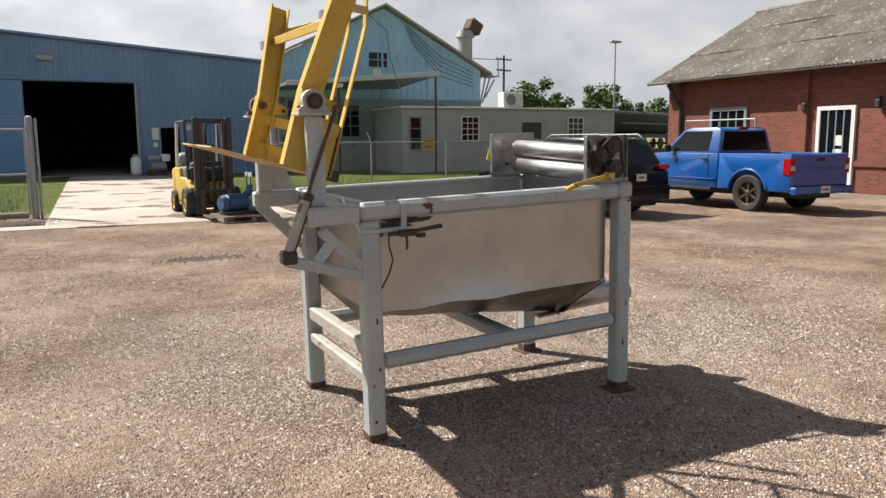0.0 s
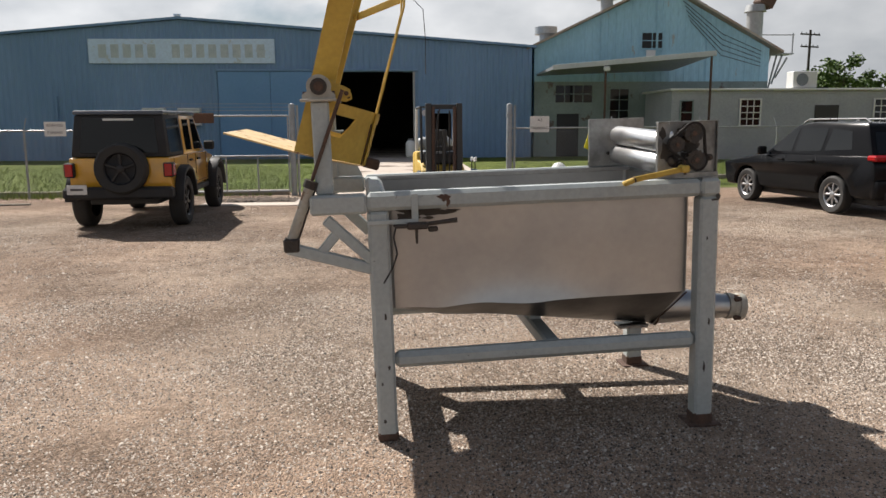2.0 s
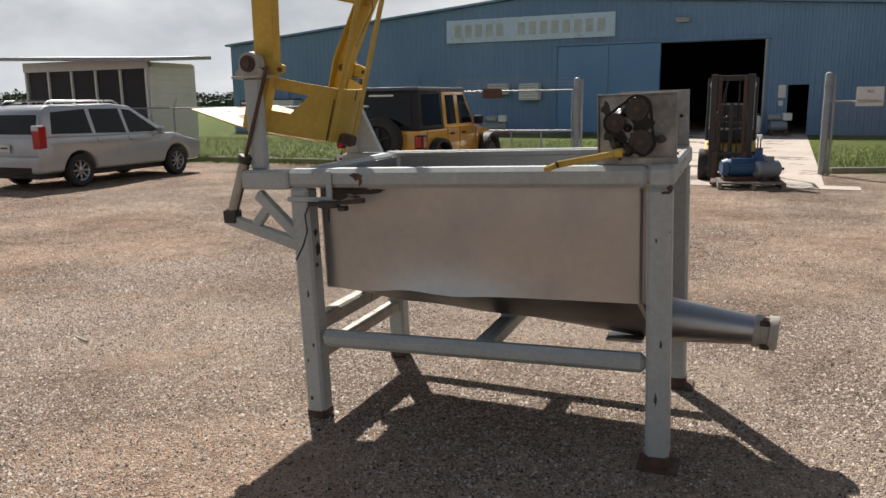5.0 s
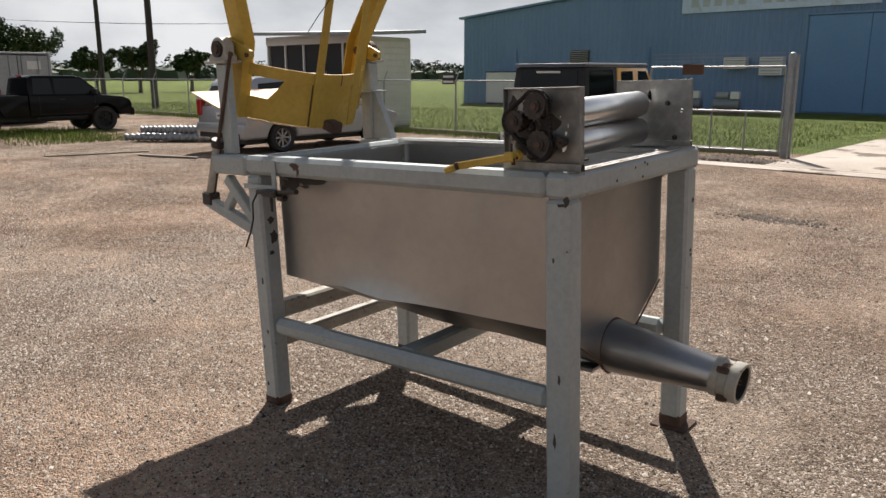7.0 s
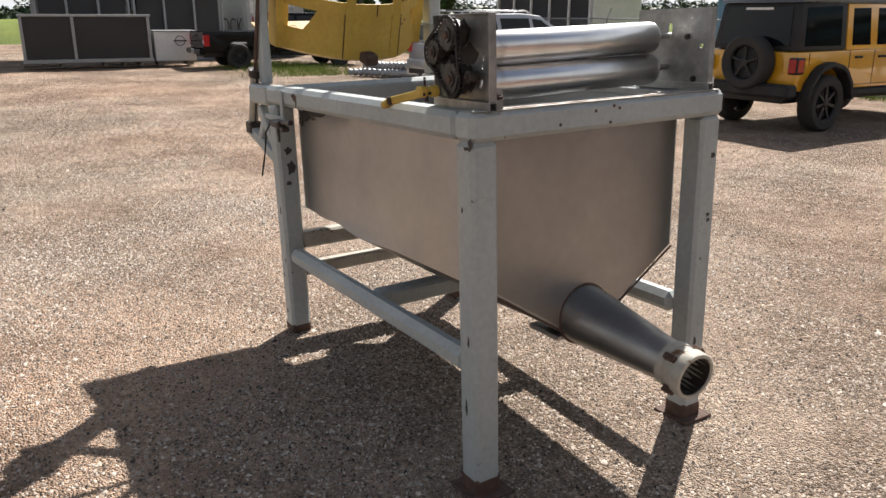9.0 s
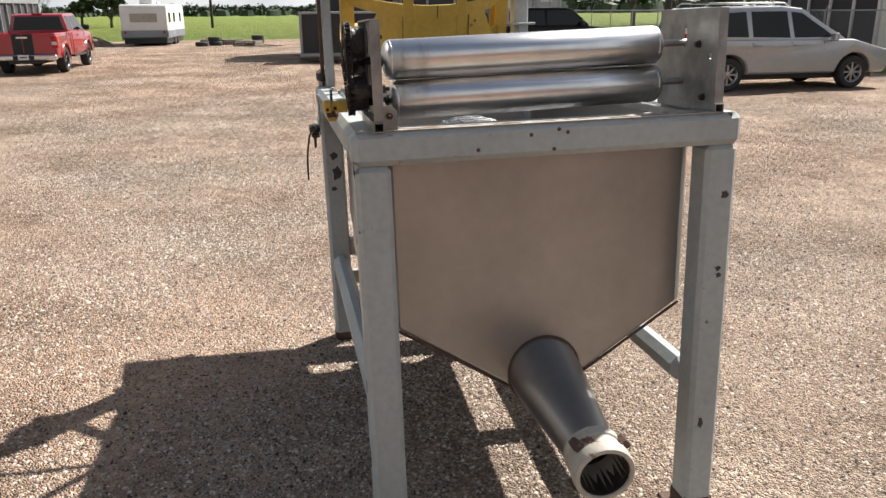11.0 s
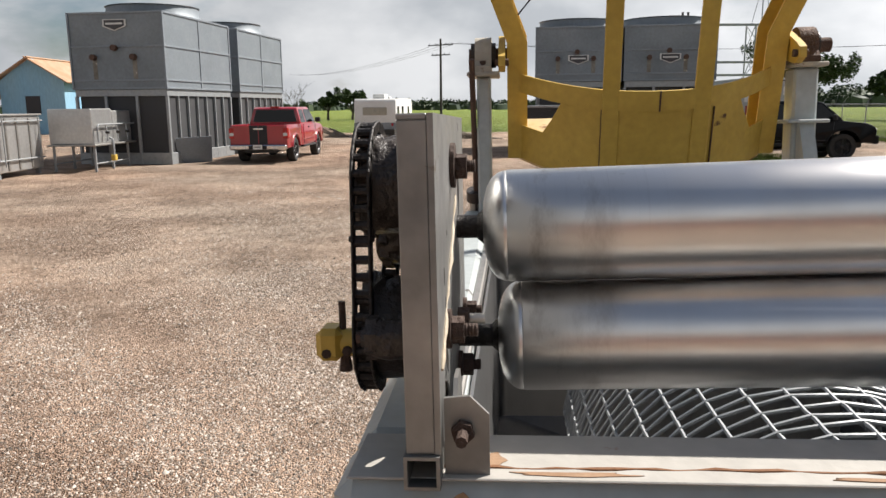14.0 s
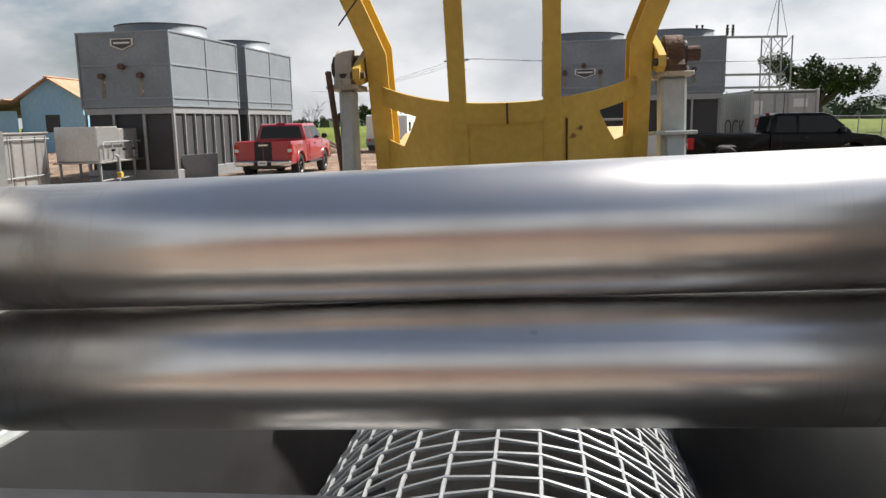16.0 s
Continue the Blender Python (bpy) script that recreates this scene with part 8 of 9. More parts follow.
# shipping container
CONT = material("pale_grey_container", (0.40, 0.42, 0.42), 0.55, tone=(0.32, 0.335, 0.33), scale=0.9, fine=10, spots=(0.20, 0.12, 0.08), spot_scale=2.5, spot_at=0.66, bump=0.08)
ct = thing("shipping_container", "pale grey corrugated shipping container with dark and red markings", "container", pose(-27.6, 7.1, 0, 0, 0, 5.7))
part("end_panel", Mesh().box(-0.06, 0.0, 0.10, 2.34, 0.25, 2.50, 0.01), CONT, ct)
cor = Mesh()
for k in range(24):
    x = -5.95 + 0.245 * k
    cor.box(x, x + 0.12, -0.0, 0.03, 0.28, 2.5, 0.008)
part("side_panel", Mesh().box(-6.0, -0.08, 0.02, 0.06, 0.2, 2.55), CONT, ct)
part("corrugation", cor, CONT, ct, "pressed wall ribs")
part("far_side", Mesh().box(-6.0, -0.08, 2.38, 2.42, 0.2, 2.55), CONT, ct)
part("roof", Mesh().box(-6.05, 0.0, 0.02, 2.42, 2.55, 2.62, 0.01), CONT, ct)
part("base", Mesh().box(-6.05, 0.02, 0.0, 2.44, 0.05, 0.22, 0.01), GALV_WALL, ct)
for y in (0.0, 2.34):
    part("corner_post", Mesh().box(-0.10, 0.04, y, y + 0.10, 0.05, 2.65, 0.01), CONT, ct)
for y in (0.35, 0.9, 1.35, 1.95):
    part("lock_rod", Mesh().tube([(0.03, y, 0.25), (0.03, y, 2.5)], 0.02, 8), GALV, ct)
part("door_gap", Mesh().box(0.0, 0.006, 1.20, 1.23, 0.25, 2.5), DARK_IN, ct)
for y0, z0, w, h in ((0.15, 1.75, 0.3, 0.5), (0.98, 0.9, 0.35, 0.9), (1.5, 1.0, 0.5, 0.8), (1.55, 2.0, 0.5, 0.3)):
    part("decal", Mesh().box(0.002, 0.006, y0, y0 + w, z0, z0 + h), WHITE, ct, "pale label patch")
RED_INK = material("red_marking", (0.32, 0.06, 0.07), 0.6, bump=0.0)
words("marking", "5", 0.95, RED_INK, pose(0.012, 0.34, 1.25, 90, 0, 90), ct, 0.003, "large red figure")
words("marking", "OCK", 0.95, INK, pose(-1.75, -0.008, 1.20, 90, 0, 0) @ Matrix.Scale(1.25, 4, (1, 0, 0)), ct, 0.003, "large dark letters")

# white shed with a screened front
sh = thing("shed", "white clapboard shed with dark screens and an overhanging roof", "shed", Matrix.Translation((0, 0, 0)))
part("back_wall", Mesh().box(-22.4, -16.6, 17.6, 17.7, 0, 3.05), WHITE, sh)
for x in (-22.4, -16.7):
    part("end_wall", Mesh().box(x, x + 0.1, 15.62, 17.6, 0, 3.08), WHITE, sh)
part("front_screen", Mesh().box(-22.2, -16.8, 15.62, 15.68, 0.5, 2.9), DARK_IN, sh, "dark insect screen")
part("front_sill", Mesh().box(-22.4, -16.6, 15.55, 15.72, 0, 0.5, 0.01), WHITE, sh)
part("header", Mesh().box(-22.4, -16.6, 15.55, 15.72, 2.88, 3.2, 0.01), WHITE, sh)
for k in range(6):
    x = -22.3 + 1.12 * k
    part("post", Mesh().box(x - 0.04, x + 0.04, 15.54, 15.61, 0.5, 2.88, 0.005), WHITE, sh)
for k in range(14):
    part("clapboard", Mesh().beam((-16.59, 15.6, 0.1 + 0.21 * k), (-16.59, 17.6, 0.1 + 0.21 * k), 0.03, 0.2, 0, (0.15, 0, 1)), WHITE, sh)
part("roof", Mesh().beam((-23.0, 16.4, 3.42), (-16.0, 16.4, 3.2), 3.0, 0.12, 0.01, (0, -0.06, 1)), GALV, sh, "pale overhanging roof")

# ribbed auger tubes and scrap
aug = thing("auger_tubes", "bundle of shiny spiral tubes lying on the ground", "tubes", pose(-16.2, 8.1, 0, 0, 0, 40))
for y, z, ln in ((0, 0.12, 1.3), (0.26, 0.12, 1.1), (0.13, 0.32, 0.9)):
    prof = [(-ln + 2 * ln * i / 59, 0.085 + 0.018 * math.cos(i * math.pi / 2.0) + 0.03 * i / 59) for i in range(60)]
    part("ribbed_tube", Mesh().lathe(prof, 16, Matrix.Translation((0, y, z))), GALV, aug)
scrap = thing("scrap_frame", "bent steel trailer frame lying among scrap on the ground", "scrap metal", pose(-16.6, 8.75, 0, 0, 0, 12))
for y in (-0.35, 0.35):
    part("side_bar", Mesh().beam((-1.0, y, 0.16), (1.0, y, 0.28), 0.07, 0.10, 0.008), GALV_WALL, scrap)
for x in (-0.9, -0.3, 0.35, 0.95):
    part("cross_bar", Mesh().beam((x, -0.35, 0.22 + 0.06 * x), (x, 0.35, 0.22 + 0.06 * x), 0.05, 0.06, 0.006), RUST if x < 0 else GALV_WALL, scrap)
part("support_block", Mesh().box(0.7, 1.0, -0.45, 0.45, 0.0, 0.20, 0.01), KERB, scrap)
part("support_block", Mesh().box(-1.0, -0.75, -0.45, 0.45, 0.0, 0.08, 0.01), KERB, scrap)
part("plate", Mesh().box(-0.35, 0.9, -0.3, 0.3, 0.30, 0.33, 0.004, Matrix.Rotation(radians(-5), 4, "Y")), PLATE, scrap, "loose steel plate")
for k, (x, y, yaw) in enumerate(((-40.5, -5.3, 20), (-38.2, -4.2, 70), (-41.3, -6.6, 5))):
    pallet(x, y, yaw)
    pallet(x + 0.05, y, yaw + 4, z=0.137)


def old_tyre(x, y, z, r=0.34):
    t = thing("tyre", "worn black tyre lying in the scrap heap", "tyre", Matrix.Translation((x, y, z)), "scrap tyres")
    part("rubber", Mesh().lathe([(-0.1, r * 0.6), (-0.11, r * 0.9), (-0.07, r), (0.07, r), (0.11, r * 0.9), (0.1, r * 0.6), (-0.1, r * 0.6)], 24, Matrix.Rotation(radians(-90), 4, "Y")), BLACK, t)


for x, y, z in ((-39.3, -6.0, 0.11), (-39.35, -6.05, 0.33), (-38.6, -6.6, 0.11), (-41.8, -4.0, 0.11), (-41.7, -4.0, 0.33)):
    old_tyre(x, y, z)


def plank(x, y, yaw, ln):
    t = thing("plank", "weathered plank lying on the gravel", "plank", pose(x, y, 0.0, 0, 0, yaw), "loose planks")
    part("board", Mesh().box(-ln / 2, ln / 2, -min(0.06, ln * 0.09), min(0.06, ln * 0.09), 0.0, min(0.035, ln * 0.08), 0.004), KERB, t)


for x, y, yaw, ln in ((-12.5, 6.0, 20, 1.6), (-14.2, 5.2, 75, 2.2), (-9.0, 13.2, 5, 2.0), (-38.5, -3.0, 30, 2.4), (-37.6, -3.5, 80, 1.8), (-2.3, 0.47, 165, 0.16)):
    plank(x, y, yaw, ln)

# heap of dirt and broken boards by the trailer
heap = thing("debris_heap", "low heap of brown dirt and broken grey boards", "heap", pose(-40.3, -12.9, 0, 0, 0, 70))
heap_rng = random.Random(4)
mound = Mesh()
NX, NY = 18, 12
pts = []
for i in range(NX):
    for j in range(NY):
        u, v = 2 * i / (NX - 1) - 1, 2 * j / (NY - 1) - 1
        q = max(0.0, 1 - u * u - v * v)
        pts.append((1.9 * u, 1.1 * v, 0.55 * q ** 0.8 * (0.75 + 0.25 * math.sin(5 * u + 2) + 0.2 * math.sin(7 * v + 3 * u)) - 0.03))
mound.add(pts, [(i * NY + j, (i + 1) * NY + j, (i + 1) * NY + j + 1, i * NY + j + 1) for i in range(NX - 1) for j in range(NY - 1)])
part("mound", mound, material("brown_dirt", (0.20, 0.14, 0.095), 0.95, tone=(0.11, 0.08, 0.055), scale=4, fine=30, bump=0.8), heap)
for k in range(9):
    x, y = heap_rng.uniform(-1.5, 1.5), heap_rng.uniform(-0.5, 0.5)
    a, up = heap_rng.uniform(0, 6.28), heap_rng.uniform(0.1, 0.55)
    part("board", Mesh().beam((x, y, 0.12), (x + 0.9 * math.cos(a), y + 0.9 * math.sin(a), 0.25 + up), 0.03, 0.12, 0.004), KERB, heap, "broken grey board")

# small blue house far behind
bh = thing("house", "small weathered blue house with rusty tin roofs", "house", pose(-46, -35, 0, 0, 0, 8))
HOUSE_BLUE = material("weathered_blue_boards", (0.16, 0.36, 0.54), 0.8, tone=(0.26, 0.42, 0.52), scale=0.8, fine=8, bump=0.15, stretch=(1, 1, 0.3))
RUSTY_ROOF = material("rust_streaked_tin", (0.40, 0.29, 0.19), 0.8, tone=(0.33, 0.15, 0.065), scale=0.6, fine=6, amount=1.2, bump=0.1)
part("front_wall", Mesh().prism([(-2.2, 0), (2.2, 0), (2.2, 3.6), (0, 5.2), (-2.2, 3.6)], -0.1, 0.0, "x"), HOUSE_BLUE, bh)
part("side_wall", Mesh().box(-9, -0.1, 2.1, 2.2, 0, 3.6), HOUSE_BLUE, bh)
part("side_wall", Mesh().box(-9, -0.1, -2.2, -2.1, 0, 3.6), HOUSE_BLUE, bh)
for s in (-1, 1):
    part("roof", Mesh().beam((0.5, s * 1.28, 4.33), (-9.3, s * 1.28, 4.33), 3.3, 0.08, 0.0, (0, s * 0.62, 1)), RUSTY_ROOF, bh)
part("lean_to_roof", Mesh().beam((1.6, -4.6, 3.1), (-8, -4.6, 3.1), 4.6, 0.08, 0, (0, -0.25, 1)), RUSTY_ROOF, bh)
part("lean_to_wall", Mesh().box(0.3, 0.4, -6.6, -2.3, 0, 2.9), HOUSE_BLUE, bh)
part("window", Mesh().box(0.0, 0.04, -0.5, 0.5, 1.4, 2.6), DARK_IN, bh)

# ---- poles and wires ----
def pole(x, y, h, label, r=0.14, arms=(), mat=WOOD_POLE, grp="poles"):
    p = thing("utility_pole", label, "pole", Matrix.Translation((x, y, 0)), grp)
    part("shaft", Mesh().tube([(0, 0, 0), (0, 0, h)], [r, r * 0.7], 12), mat, p)
    for z, w, yaw in arms:
        c, s = math.cos(radians(yaw)), math.sin(radians(yaw))
        part("crossarm", Mesh().beam((-w / 2 * c, -w / 2 * s, z), (w / 2 * c, w / 2 * s, z), 0.1, 0.12), mat, p)
        for k in (-0.45, -0.2, 0.2, 0.45):
            part("insulator", Mesh().tube([(w * k * c, w * k * s, z + 0.06), (w * k * c, w * k * s, z + 0.2)], [0.04, 0.03], 8), PLASTIC, p)
    return p


pole(-37.5, 18.5, 12, "tall dark wooden pole beyond the yard", 0.2)
pole(-58, 24.7, 12, "tall dark wooden pole beyond the yard", 0.2)
pole(-86, -12.6, 9.2, "distant utility pole with two crossarms", 0.16, ((8.5, 3.2, 70), (7.4, 2.4, 70)))
pole(38, 66, 10.2, "utility pole with crossarms behind the lean-to", 0.15, ((9.8, 2.4, 20), (8.7, 2.2, 20)))
lp = pole(34.1, 42.5, 8.6, "slim steel light pole behind the fence", 0.07, (), GALV)
part("lamp_head", Mesh().box(-0.45, 0.45, -0.15, 0.15, 8.6, 8.76, 0.03), GALV, lp)
wires = thing("overhead_wires", "thin dark overhead wires between distant poles", "wires", kind="structure")
for k in range(3):
    for (xa, ya, za), (xb, yb, zb) in (((-86, -12.6 + k, 8.7), (-170, -60 + k, 9.0)), ((-86, -12.6 + k, 8.7), (-92, 60 + k, 9.0))):
        pts = [(xa + (xb - xa) * i / 12, ya + (yb - ya) * i / 12, za + (zb - za) * i / 12 - 1.2 * (1 - (2 * i / 12 - 1) ** 2)) for i in range(13)]
        part("wire", Mesh().tube(pts, 0.015, 4, False), PLASTIC, wires)

# substation frame
sub = thing("substation_frame", "galvanised lattice substation frame with dark insulators", "steel frame", pose(-56, 12.7, 0, 0, 0, 12))


def lattice(parent, x, y, h, w=0.9):
    for sx in (-1, 1):
        for sy in (-1, 1):
            part("leg", Mesh().beam((x + sx * w / 2, y + sy * w / 2, 0), (x + sx * w / 2, y + sy * w / 2, h), 0.08, 0.08, 0, (1, 0, 0)), GALV, parent)
    n = int(h / w)
    for k in range(n):
        z0, z1 = h * k / n, h * (k + 1) / n
        for s in (-1, 1):
            part("brace", Mesh().beam((x - w / 2 * s, y - w / 2, z0), (x + w / 2 * s, y - w / 2, z1), 0.04, 0.04), GALV, parent)
            part("brace", Mesh().beam((x + w / 2, y - w / 2 * s, z0), (x + w / 2, y + w / 2 * s, z1), 0.04, 0.04), GALV, parent)
            part("brace", Mesh().beam((x - w / 2, y - w / 2 * s, z0), (x - w / 2, y + w / 2 * s, z1), 0.04, 0.04), GALV, parent)


lattice(sub, 0, 2.2, 7.2, 1.5)
lattice(sub, 0, -4.5, 7.2, 1.0)
part("spire", Mesh().beam((0, 2.2, 7.2), (0, 2.2, 11.0), 0.06, 0.06, 0, (1, 0, 0)), GALV, sub)
for s in (-1, 1):
    part("spire_stay", Mesh().beam((0, 2.2 + s * 0.75, 7.2), (0, 2.2, 10.4), 0.03, 0.03), GALV, sub)
for z in (7.2, 4.6, 3.7):
    part("bus_beam", Mesh().beam((0, -5.5, z), (0, 2.9, z), 0.14, 0.16), GALV, sub)
for y in (-3.6, -3.2, -1.4, -1.0):
    part("insulator", Mesh().lathe([(0.0, 0.06), (0.1, 0.14), (0.14, 0.06), (0.3, 0.14), (0.34, 0.06), (0.5, 0.14), (0.54, 0.06), (0.75, 0.1), (0.75, 0)], 10, Matrix.Translation((0, y, 7.3)) @ Matrix.Rotation(radians(-90), 4, "Y")), PLASTIC, sub)
part("transformer", Mesh().box(-1.2, 1.2, -2.6, -0.6, 0, 2.6, 0.05), GALV_WALL, sub)

# rail tank car beyond the lean-to
rc = thing("tank_car", "black cylindrical rail tank car behind the fence", "tank car", pose(37.2, 43.5, 0.9, 0, 0, 25))
part("barrel", Mesh().tube([(-5.2, 0, 2.0), (-5.1, 0, 2.0), (-4.8, 0, 2.0), (4.8, 0, 2.0), (5.1, 0, 2.0), (5.2, 0, 2.0)], [0.2, 0.65, 0.85, 0.85, 0.65, 0.2], 28), BLACK, rc)
part("underframe", Mesh().box(-5.4, 5.4, -0.6, 0.6, 0.85, 1.15, 0.02), PLASTIC, rc)
for x in (-4.2, -2.6, 2.6, 4.2):
    part("axle_wheel", Mesh().lathe([(-0.75, 0.0), (-0.75, 0.42), (-0.62, 0.42), (-0.62, 0.1), (0.62, 0.1), (0.62, 0.42), (0.75, 0.42), (0.75, 0)], 18, Matrix.Translation((x, 0, 0.42)) @ Matrix.Rotation(radians(90), 4, "Z")), RUST, rc)
part("dome", Mesh().tube([(0, 0, 2.8), (0, 0, 3.05)], 0.3, 16), BLACK, rc)
part("track_bed", Mesh().prism([(-2.6, -0.9), (2.6, -0.9), (1.2, 0.0), (-1.2, 0.0)], -9.0, 9.0, "x"), CLOD, rc, "raised dark track bed")
part("hand_rail", Mesh().tube([(-4.6, -0.95, 1.9), (4.6, -0.95, 1.9)], 0.03, 6), GALV, rc)

# white vent cap in the lawn
vc = thing("vent_cap", "small white mushroom vent standing in the lawn", "vent", Matrix.Translation((5, 19, 0)))
part("pipe", Mesh().tube([(0, 0, 0), (0, 0, 0.42)], 0.06, 12), WHITE, vc)
part("cap", Mesh().tube([(0, 0, 0.38), (0, 0, 0.44), (0, 0, 0.54), (0, 0, 0.58)], [0.2, 0.22, 0.14, 0.03], 16), WHITE, vc)


# ---- trees, woods and grass ----
def leaf_material(name, a, b):
    m = bpy.data.materials.new(name)
    m.use_nodes = True
    n, l = m.node_tree.nodes, m.node_tree.links
    g = n.new("ShaderNodeNewGeometry")
    r = n.new("ShaderNodeValToRGB")
    r.color_ramp.elements[0].color, r.color_ramp.elements[1].color = (*a, 1), (*b, 1)
    l.new(g.outputs["Random Per Island"], r.inputs[0])
    l.new(r.outputs[0], n["Principled BSDF"].inputs["Base Color"])
    n["Principled BSDF"].inputs["Roughness"].default_value = 0.6
    n["Principled BSDF"].inputs["Specular IOR Level"].default_value = 0.25
    return m


OAK = leaf_material("oak_leaves", (0.018, 0.035, 0.012), (0.055, 0.085, 0.025))
BUSH = leaf_material("light_leaves", (0.035, 0.07, 0.015), (0.10, 0.15, 0.035))
FAR_LEAF = leaf_material("far_leaves", (0.022, 0.040, 0.022), (0.05, 0.075, 0.035))
BARK = material("bark", (0.10, 0.08, 0.065), 0.9, tone=(0.06, 0.05, 0.04), scale=3, fine=20, bump=0.5, stretch=(1, 1, 0.3))
rnd = random.Random(11)


def leaves(clumps, each, size):
    """Small turned quads round clump centres (x, y, z, radius)."""
    ms = Mesh()
    for cx, cy, cz, cr in clumps:
        for _ in range(each):
            d = Vector((rnd.gauss(0, 1), rnd.gauss(0, 1), rnd.gauss(0, 0.75)))
            d = d.normalized() * cr * rnd.random() ** 0.45
            c = Vector((cx, cy, cz)) + d
            u = Vector((rnd.gauss(0, 1), rnd.gauss(0, 1), rnd.gauss(0, 0.6))).normalized()
            w = u.cross(Vector((rnd.gauss(0, 1), rnd.gauss(0, 1), rnd.gauss(0, 1)))).normalized()
            s = size * rnd.uniform(0.6, 1.3)
            ms.add([c - u * s, c - w * s * 0.5, c + u * s, c + w * s * 0.5], [(0, 1, 2, 3)])
    return ms


def tree(x, y, h, spread, label, mat=OAK, clumps=34, each=110, size=0.22, bare=False, trunk=0.28, name="tree"):
    t = thing(name, label, "tree" if name == "tree" else "bush", Matrix.Translation((x, y, 0)), "trees" if name == "tree" else "bushes")
    wood = Mesh()
    fork = h * rnd.uniform(0.22, 0.32)
    wood.tube([(0, 0, 0), (0.06, 0, fork * 0.5), (0.0, 0.05, fork)], [trunk * 1.2, trunk, trunk * 0.85], 10)
    ends = []
    for k in range(7):
        a = 2 * math.pi * k / 7 + rnd.uniform(-0.3, 0.3)
        r = spread * rnd.uniform(0.45, 0.85)
        e = Vector((r * math.cos(a), r * math.sin(a), h * rnd.uniform(0.55, 0.9)))
        mid = Vector((0, 0, fork)).lerp(e, 0.5) + Vector((0, 0, h * 0.05))
        wood.tube([(0, 0.05, fork - 0.1), mid, e], [trunk * 0.5, trunk * 0.3, trunk * 0.08], 7)
        ends.append(e)
        for j in range(3):
            e2 = mid.lerp(e, rnd.random()) + Vector((rnd.uniform(-1, 1), rnd.uniform(-1, 1), rnd.uniform(0.1, 1))) * spread * 0.35
            wood.tube([mid.lerp(e, 0.3), e2], [trunk * 0.16, trunk * 0.04], 5)
            ends.append(e2)
            if bare:
                for _ in range(6):
                    e3 = e2 + Vector((rnd.uniform(-1, 1), rnd.uniform(-1, 1), rnd.uniform(0, 1))) * spread * 0.3
                    wood.tube([mid.lerp(e2, 0.7), e3], [trunk * 0.07, trunk * 0.02], 4)
    part("trunk", wood, BARK, t)
    if not bare:
        cl = [(e.x, e.y, e.z, spread * rnd.uniform(0.16, 0.30)) for e in ends]
        while len(cl) < clumps:
            a, q = rnd.uniform(0, 6.28), rnd.random() ** 0.5
            cl.append((spread * 0.8 * q * math.cos(a), spread * 0.8 * q * math.sin(a), h * (0.55 + 0.38 * (1 - q * q) * rnd.random() + rnd.uniform(0, 0.08)), spread * rnd.uniform(0.12, 0.26)))
        part("crown", leaves(cl, each, size), mat, t)
    return t


def spreading_oak(x, y, h, spread, label):
    """An old oak: leaning limbs that fan out into flat layered tufts."""
    t = thing("tree", label, "tree", Matrix.Translation((x, y, 0)), "trees")
    wood, tufts = Mesh(), []
    wood.tube([(0, 0, 0), (0.1, -0.15, h * 0.2), (0, -0.3, h * 0.36)], [0.42, 0.34, 0.28], 10)
    for k in range(9):
        a = 2 * math.pi * k / 9 + rnd.uniform(-0.2, 0.2)
        side = -math.sin(a)
        r = spread * rnd.uniform(0.65, 1.0)
        top = h * (0.66 + 0.26 * max(0.0, side) + rnd.uniform(-0.04, 0.06))
        e = Vector((r * math.cos(a), r * math.sin(a), top))
        mid = Vector((0, -0.3, h * 0.36)).lerp(e, 0.5) + Vector((0, 0, h * 0.08))
        wood.tube([(0, -0.3, h * 0.34), mid, e], [0.18, 0.11, 0.03], 7)
        for q in (0.45, 0.65, 0.82, 1.0):
            c = mid.lerp(e, 2 * q - 1) if q > 0.5 else mid
            for _ in range(2):
                tufts.append((c.x + rnd.gauss(0, 0.5), c.y + rnd.gauss(0, 0.5), c.z + rnd.uniform(-0.35, 0.55), rnd.uniform(0.5, 0.95)))
    for _ in range(16):
        a, q = rnd.uniform(0, 6.28), rnd.random() ** 0.5
        tufts.append((spread * 0.7 * q * math.cos(a), spread * 0.7 * q * math.sin(a), h * rnd.uniform(0.52, 0.86), rnd.uniform(0.5, 0.9)))
    part("trunk", wood, BARK, t)
    part("crown", leaves(tufts, 105, 0.17), OAK, t)
    return t


spreading_oak(-71.5, 22.6, 6.9, 4.6, "broad spreading dark oak beyond the yard")
for x, y, h, sp in ((-75, 31.5, 4.6, 2.4), (-78, 37.5, 5.2, 2.6), (-76, 42.5, 4.4, 2.2)):
    tree(x, y, h, sp, "dark round oak in the field beyond the fence", OAK, 34, 130, 0.22, trunk=0.2)
tree(30.2, 47, 6.3, 2.9, "leafy green tree behind the lean-to", BUSH, 30, 120, 0.16, trunk=0.16)
tree(54.5, 60, 6.0, 3.0, "leafy green tree behind the tank car", BUSH, 28, 110, 0.18, trunk=0.18)
tree(45.8, 59, 6.7, 3.2, "leafy green tree behind the tank car", BUSH, 30, 120, 0.18, trunk=0.18)
tree(24, 62, 8.6, 3.4, "green tree rising behind the teal building", BUSH, 30, 110, 0.2, trunk=0.2)
tree(-95, -33.4, 4.6, 2.6, "bare leafless grey bush by the field", OAK, bare=True, trunk=0.10, name="bush")
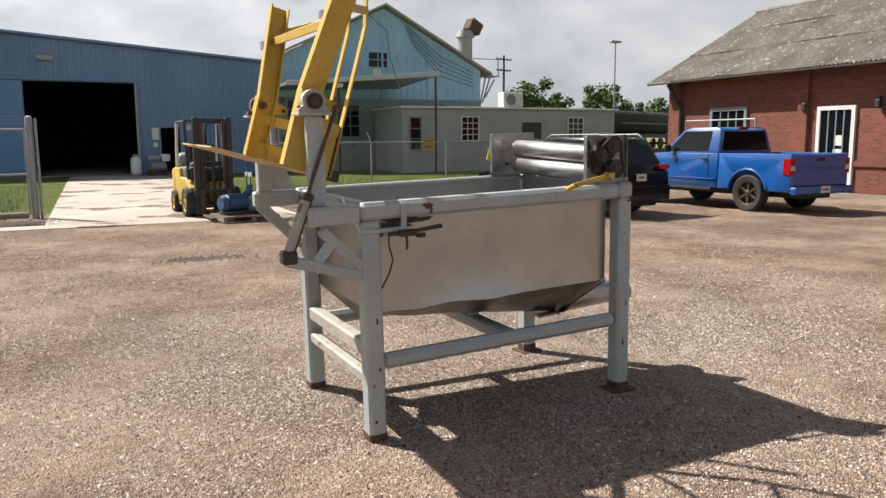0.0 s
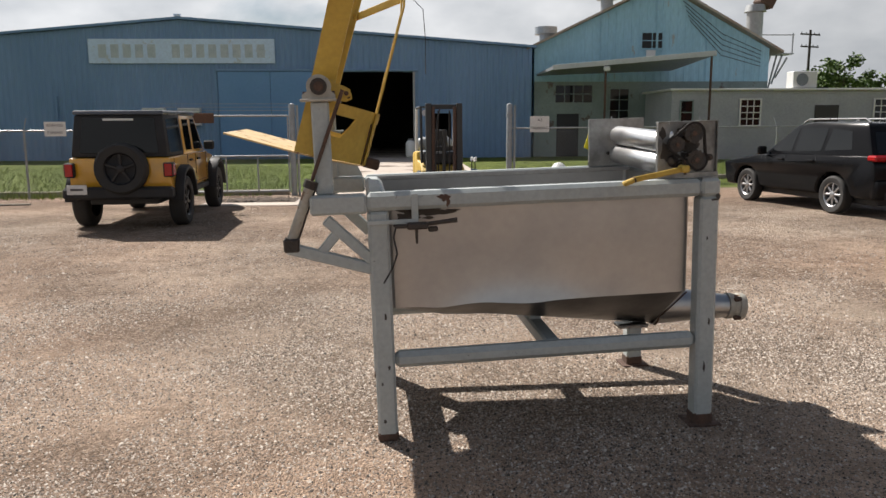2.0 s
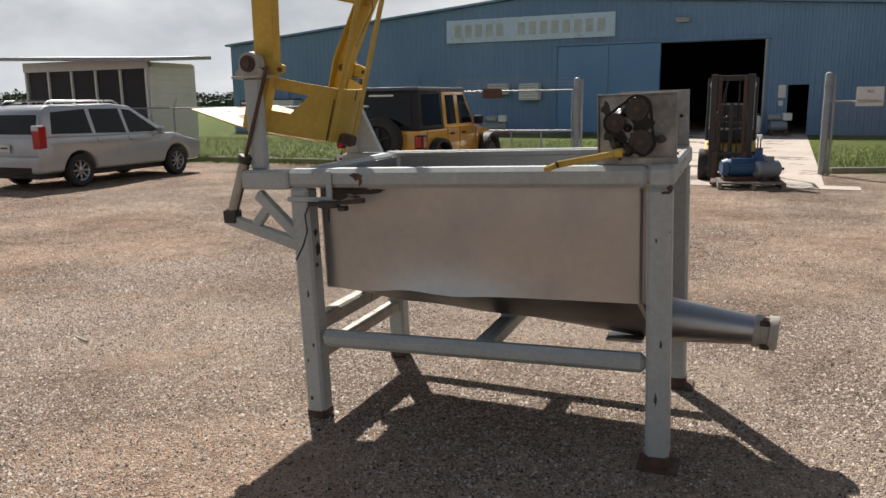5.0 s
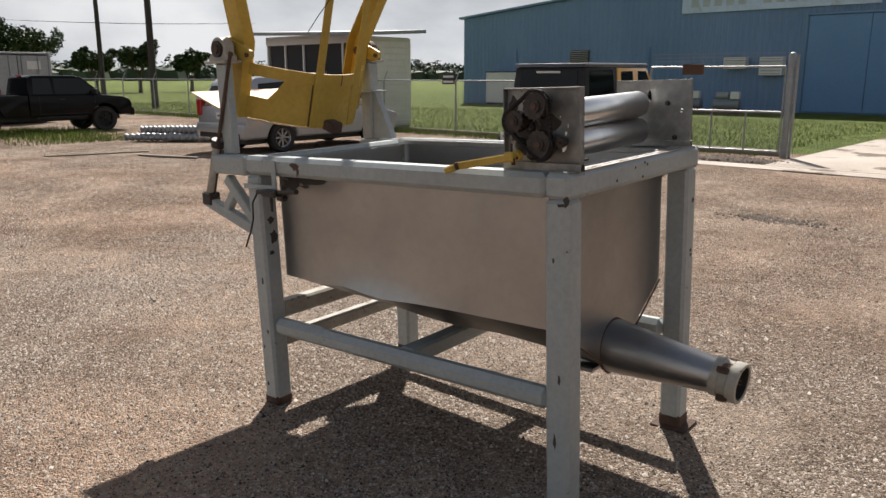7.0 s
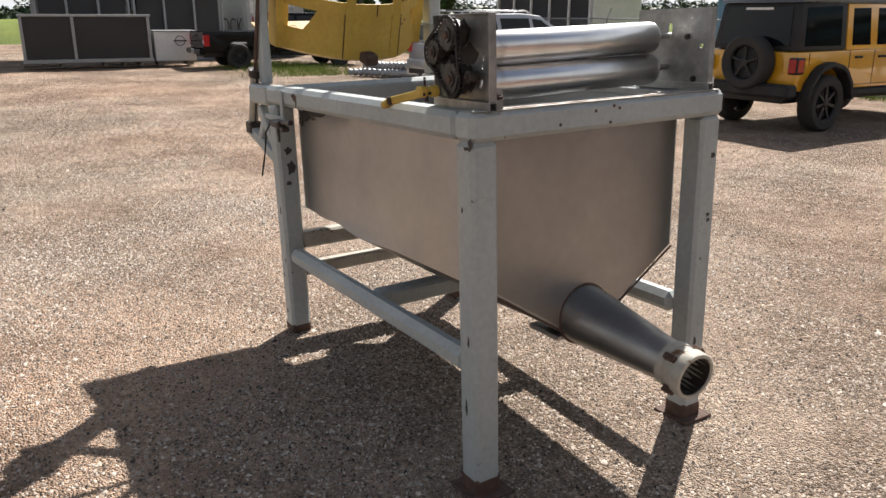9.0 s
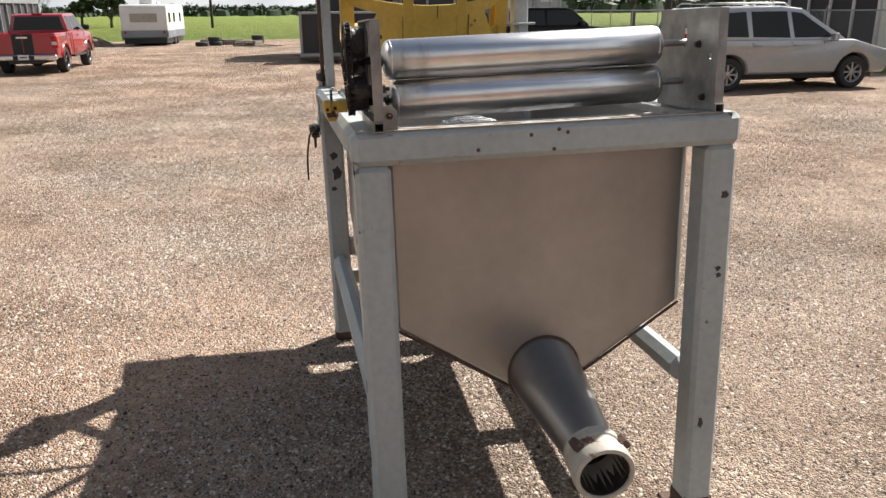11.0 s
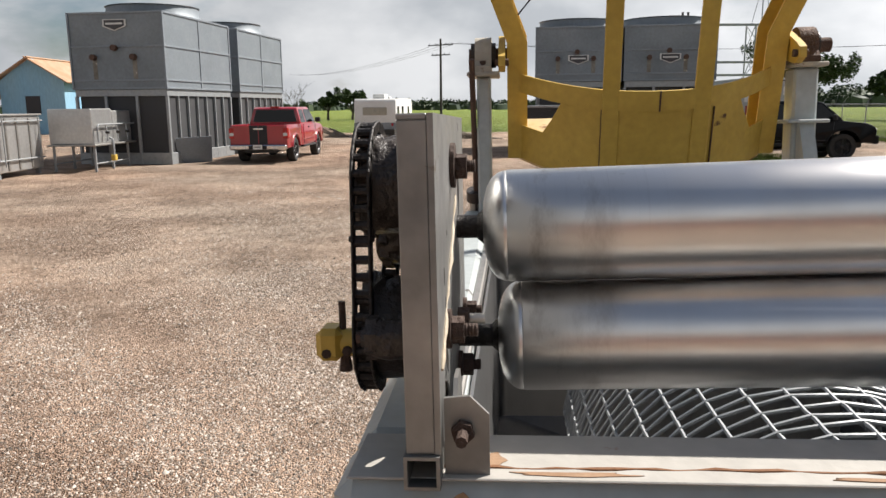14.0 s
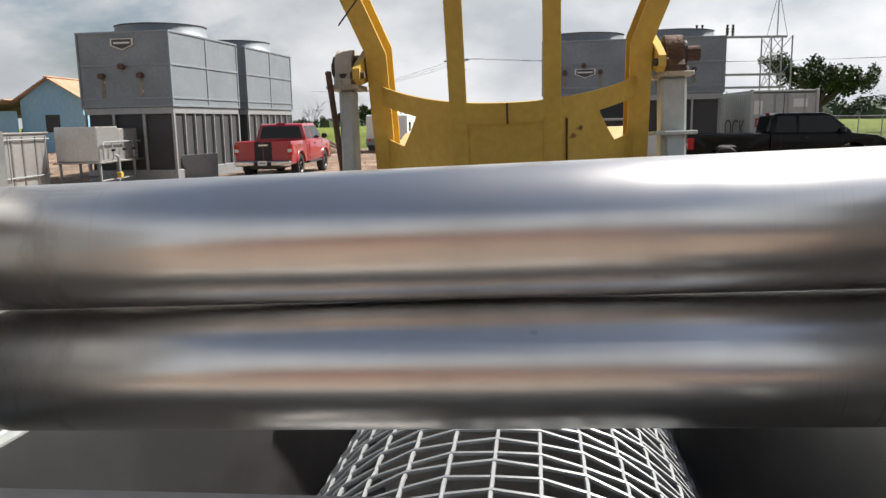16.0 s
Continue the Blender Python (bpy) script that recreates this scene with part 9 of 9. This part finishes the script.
tree(-95, -28.8, 3.5, 1.5, "round dark bush in the far field", OAK, 34, 120, 0.2, trunk=0.16, name="bush")
tree(-95, -25.5, 3.7, 2.0, "broad dark bush in the far field", OAK, 38, 120, 0.2, trunk=0.16, name="bush")
woods, hearts = [], Mesh()
for k in range(620):
    a = radians(rnd.uniform(28, 135))
    d = rnd.uniform(290, 420)
    hgt = rnd.uniform(3.5, 9.5) if a < 1.55 else rnd.uniform(2.2, 4.8)
    x, y, r = -d * math.sin(a), d * math.cos(a), hgt * 0.75
    woods += [(x + rnd.gauss(0, 0.55) * r, y + rnd.gauss(0, 0.55) * r, hgt * rnd.uniform(0.42, 0.78), r * rnd.uniform(0.35, 0.55)) for _ in range(4)]
    ring = [(x + 1.05 * r * math.cos(q * 1.0472 + k) * rnd.uniform(0.7, 1.1), y + 1.05 * r * math.sin(q * 1.0472 + k) * rnd.uniform(0.7, 1.1)) for q in range(6)]
    body = [(px, py, 0.0) for px, py in ring] + [(x + (px - x) * 0.8, y + (py - y) * 0.8, hgt * rnd.uniform(0.40, 0.60)) for px, py in ring] + [(x, y, hgt * rnd.uniform(0.55, 0.75))]
    hearts.add(body, [(q, (q + 1) % 6, 6 + (q + 1) % 6, 6 + q) for q in range(6)] + [(6 + q, 6 + (q + 1) % 6, 12) for q in range(6)])
foliage = leaves(woods, 26, 0.75)
foliage.add(hearts.v, hearts.f)
wo = part("far_woods", foliage, FAR_LEAF)
tagged(wo, "low dark belt of distant woods along the horizon", "woods", kind="stuff")

blades = Mesh()
GRASS = leaf_material("grass_blades", (0.10, 0.15, 0.024), (0.21, 0.28, 0.055))


def grass_at(x, y, hgt):
    a = rnd.uniform(0, 6.28)
    w = rnd.uniform(0.006, 0.014)
    c, s = math.cos(a) * w, math.sin(a) * w
    lx, ly = rnd.gauss(0, 0.35) * hgt, rnd.gauss(0, 0.35) * hgt
    blades.add([(x - c, y - s, -0.01), (x + c, y + s, -0.01), (x + lx, y + ly, hgt)], [(0, 1, 2)])


for _ in range(26000):
    x = rnd.uniform(-46, -3.0)
    grass_at(x, 15.05 + 14 * rnd.random() ** 1.6, rnd.uniform(0.05, 0.16))
for _ in range(12000):
    x = rnd.uniform(3.0, 19)
    base = 15.9 + (x - 3.05) * 0.485
    grass_at(x, base + rnd.uniform(0, 12) * rnd.random(), rnd.uniform(0.05, 0.15))
for _ in range(5000):
    x = rnd.uniform(-46, -5.5)
    grass_at(x, 14.85 + rnd.gauss(0, 0.18), rnd.uniform(0.08, 0.30))
for _ in range(5000):
    grass_at(rnd.uniform(-24.5, -17.5), 6.6 + rnd.gauss(0, 0.9), rnd.uniform(0.05, 0.17))
gr = part("grass", blades, GRASS)
tagged(gr, "short green lawn grass with weeds along the fence", "grass", kind="stuff")
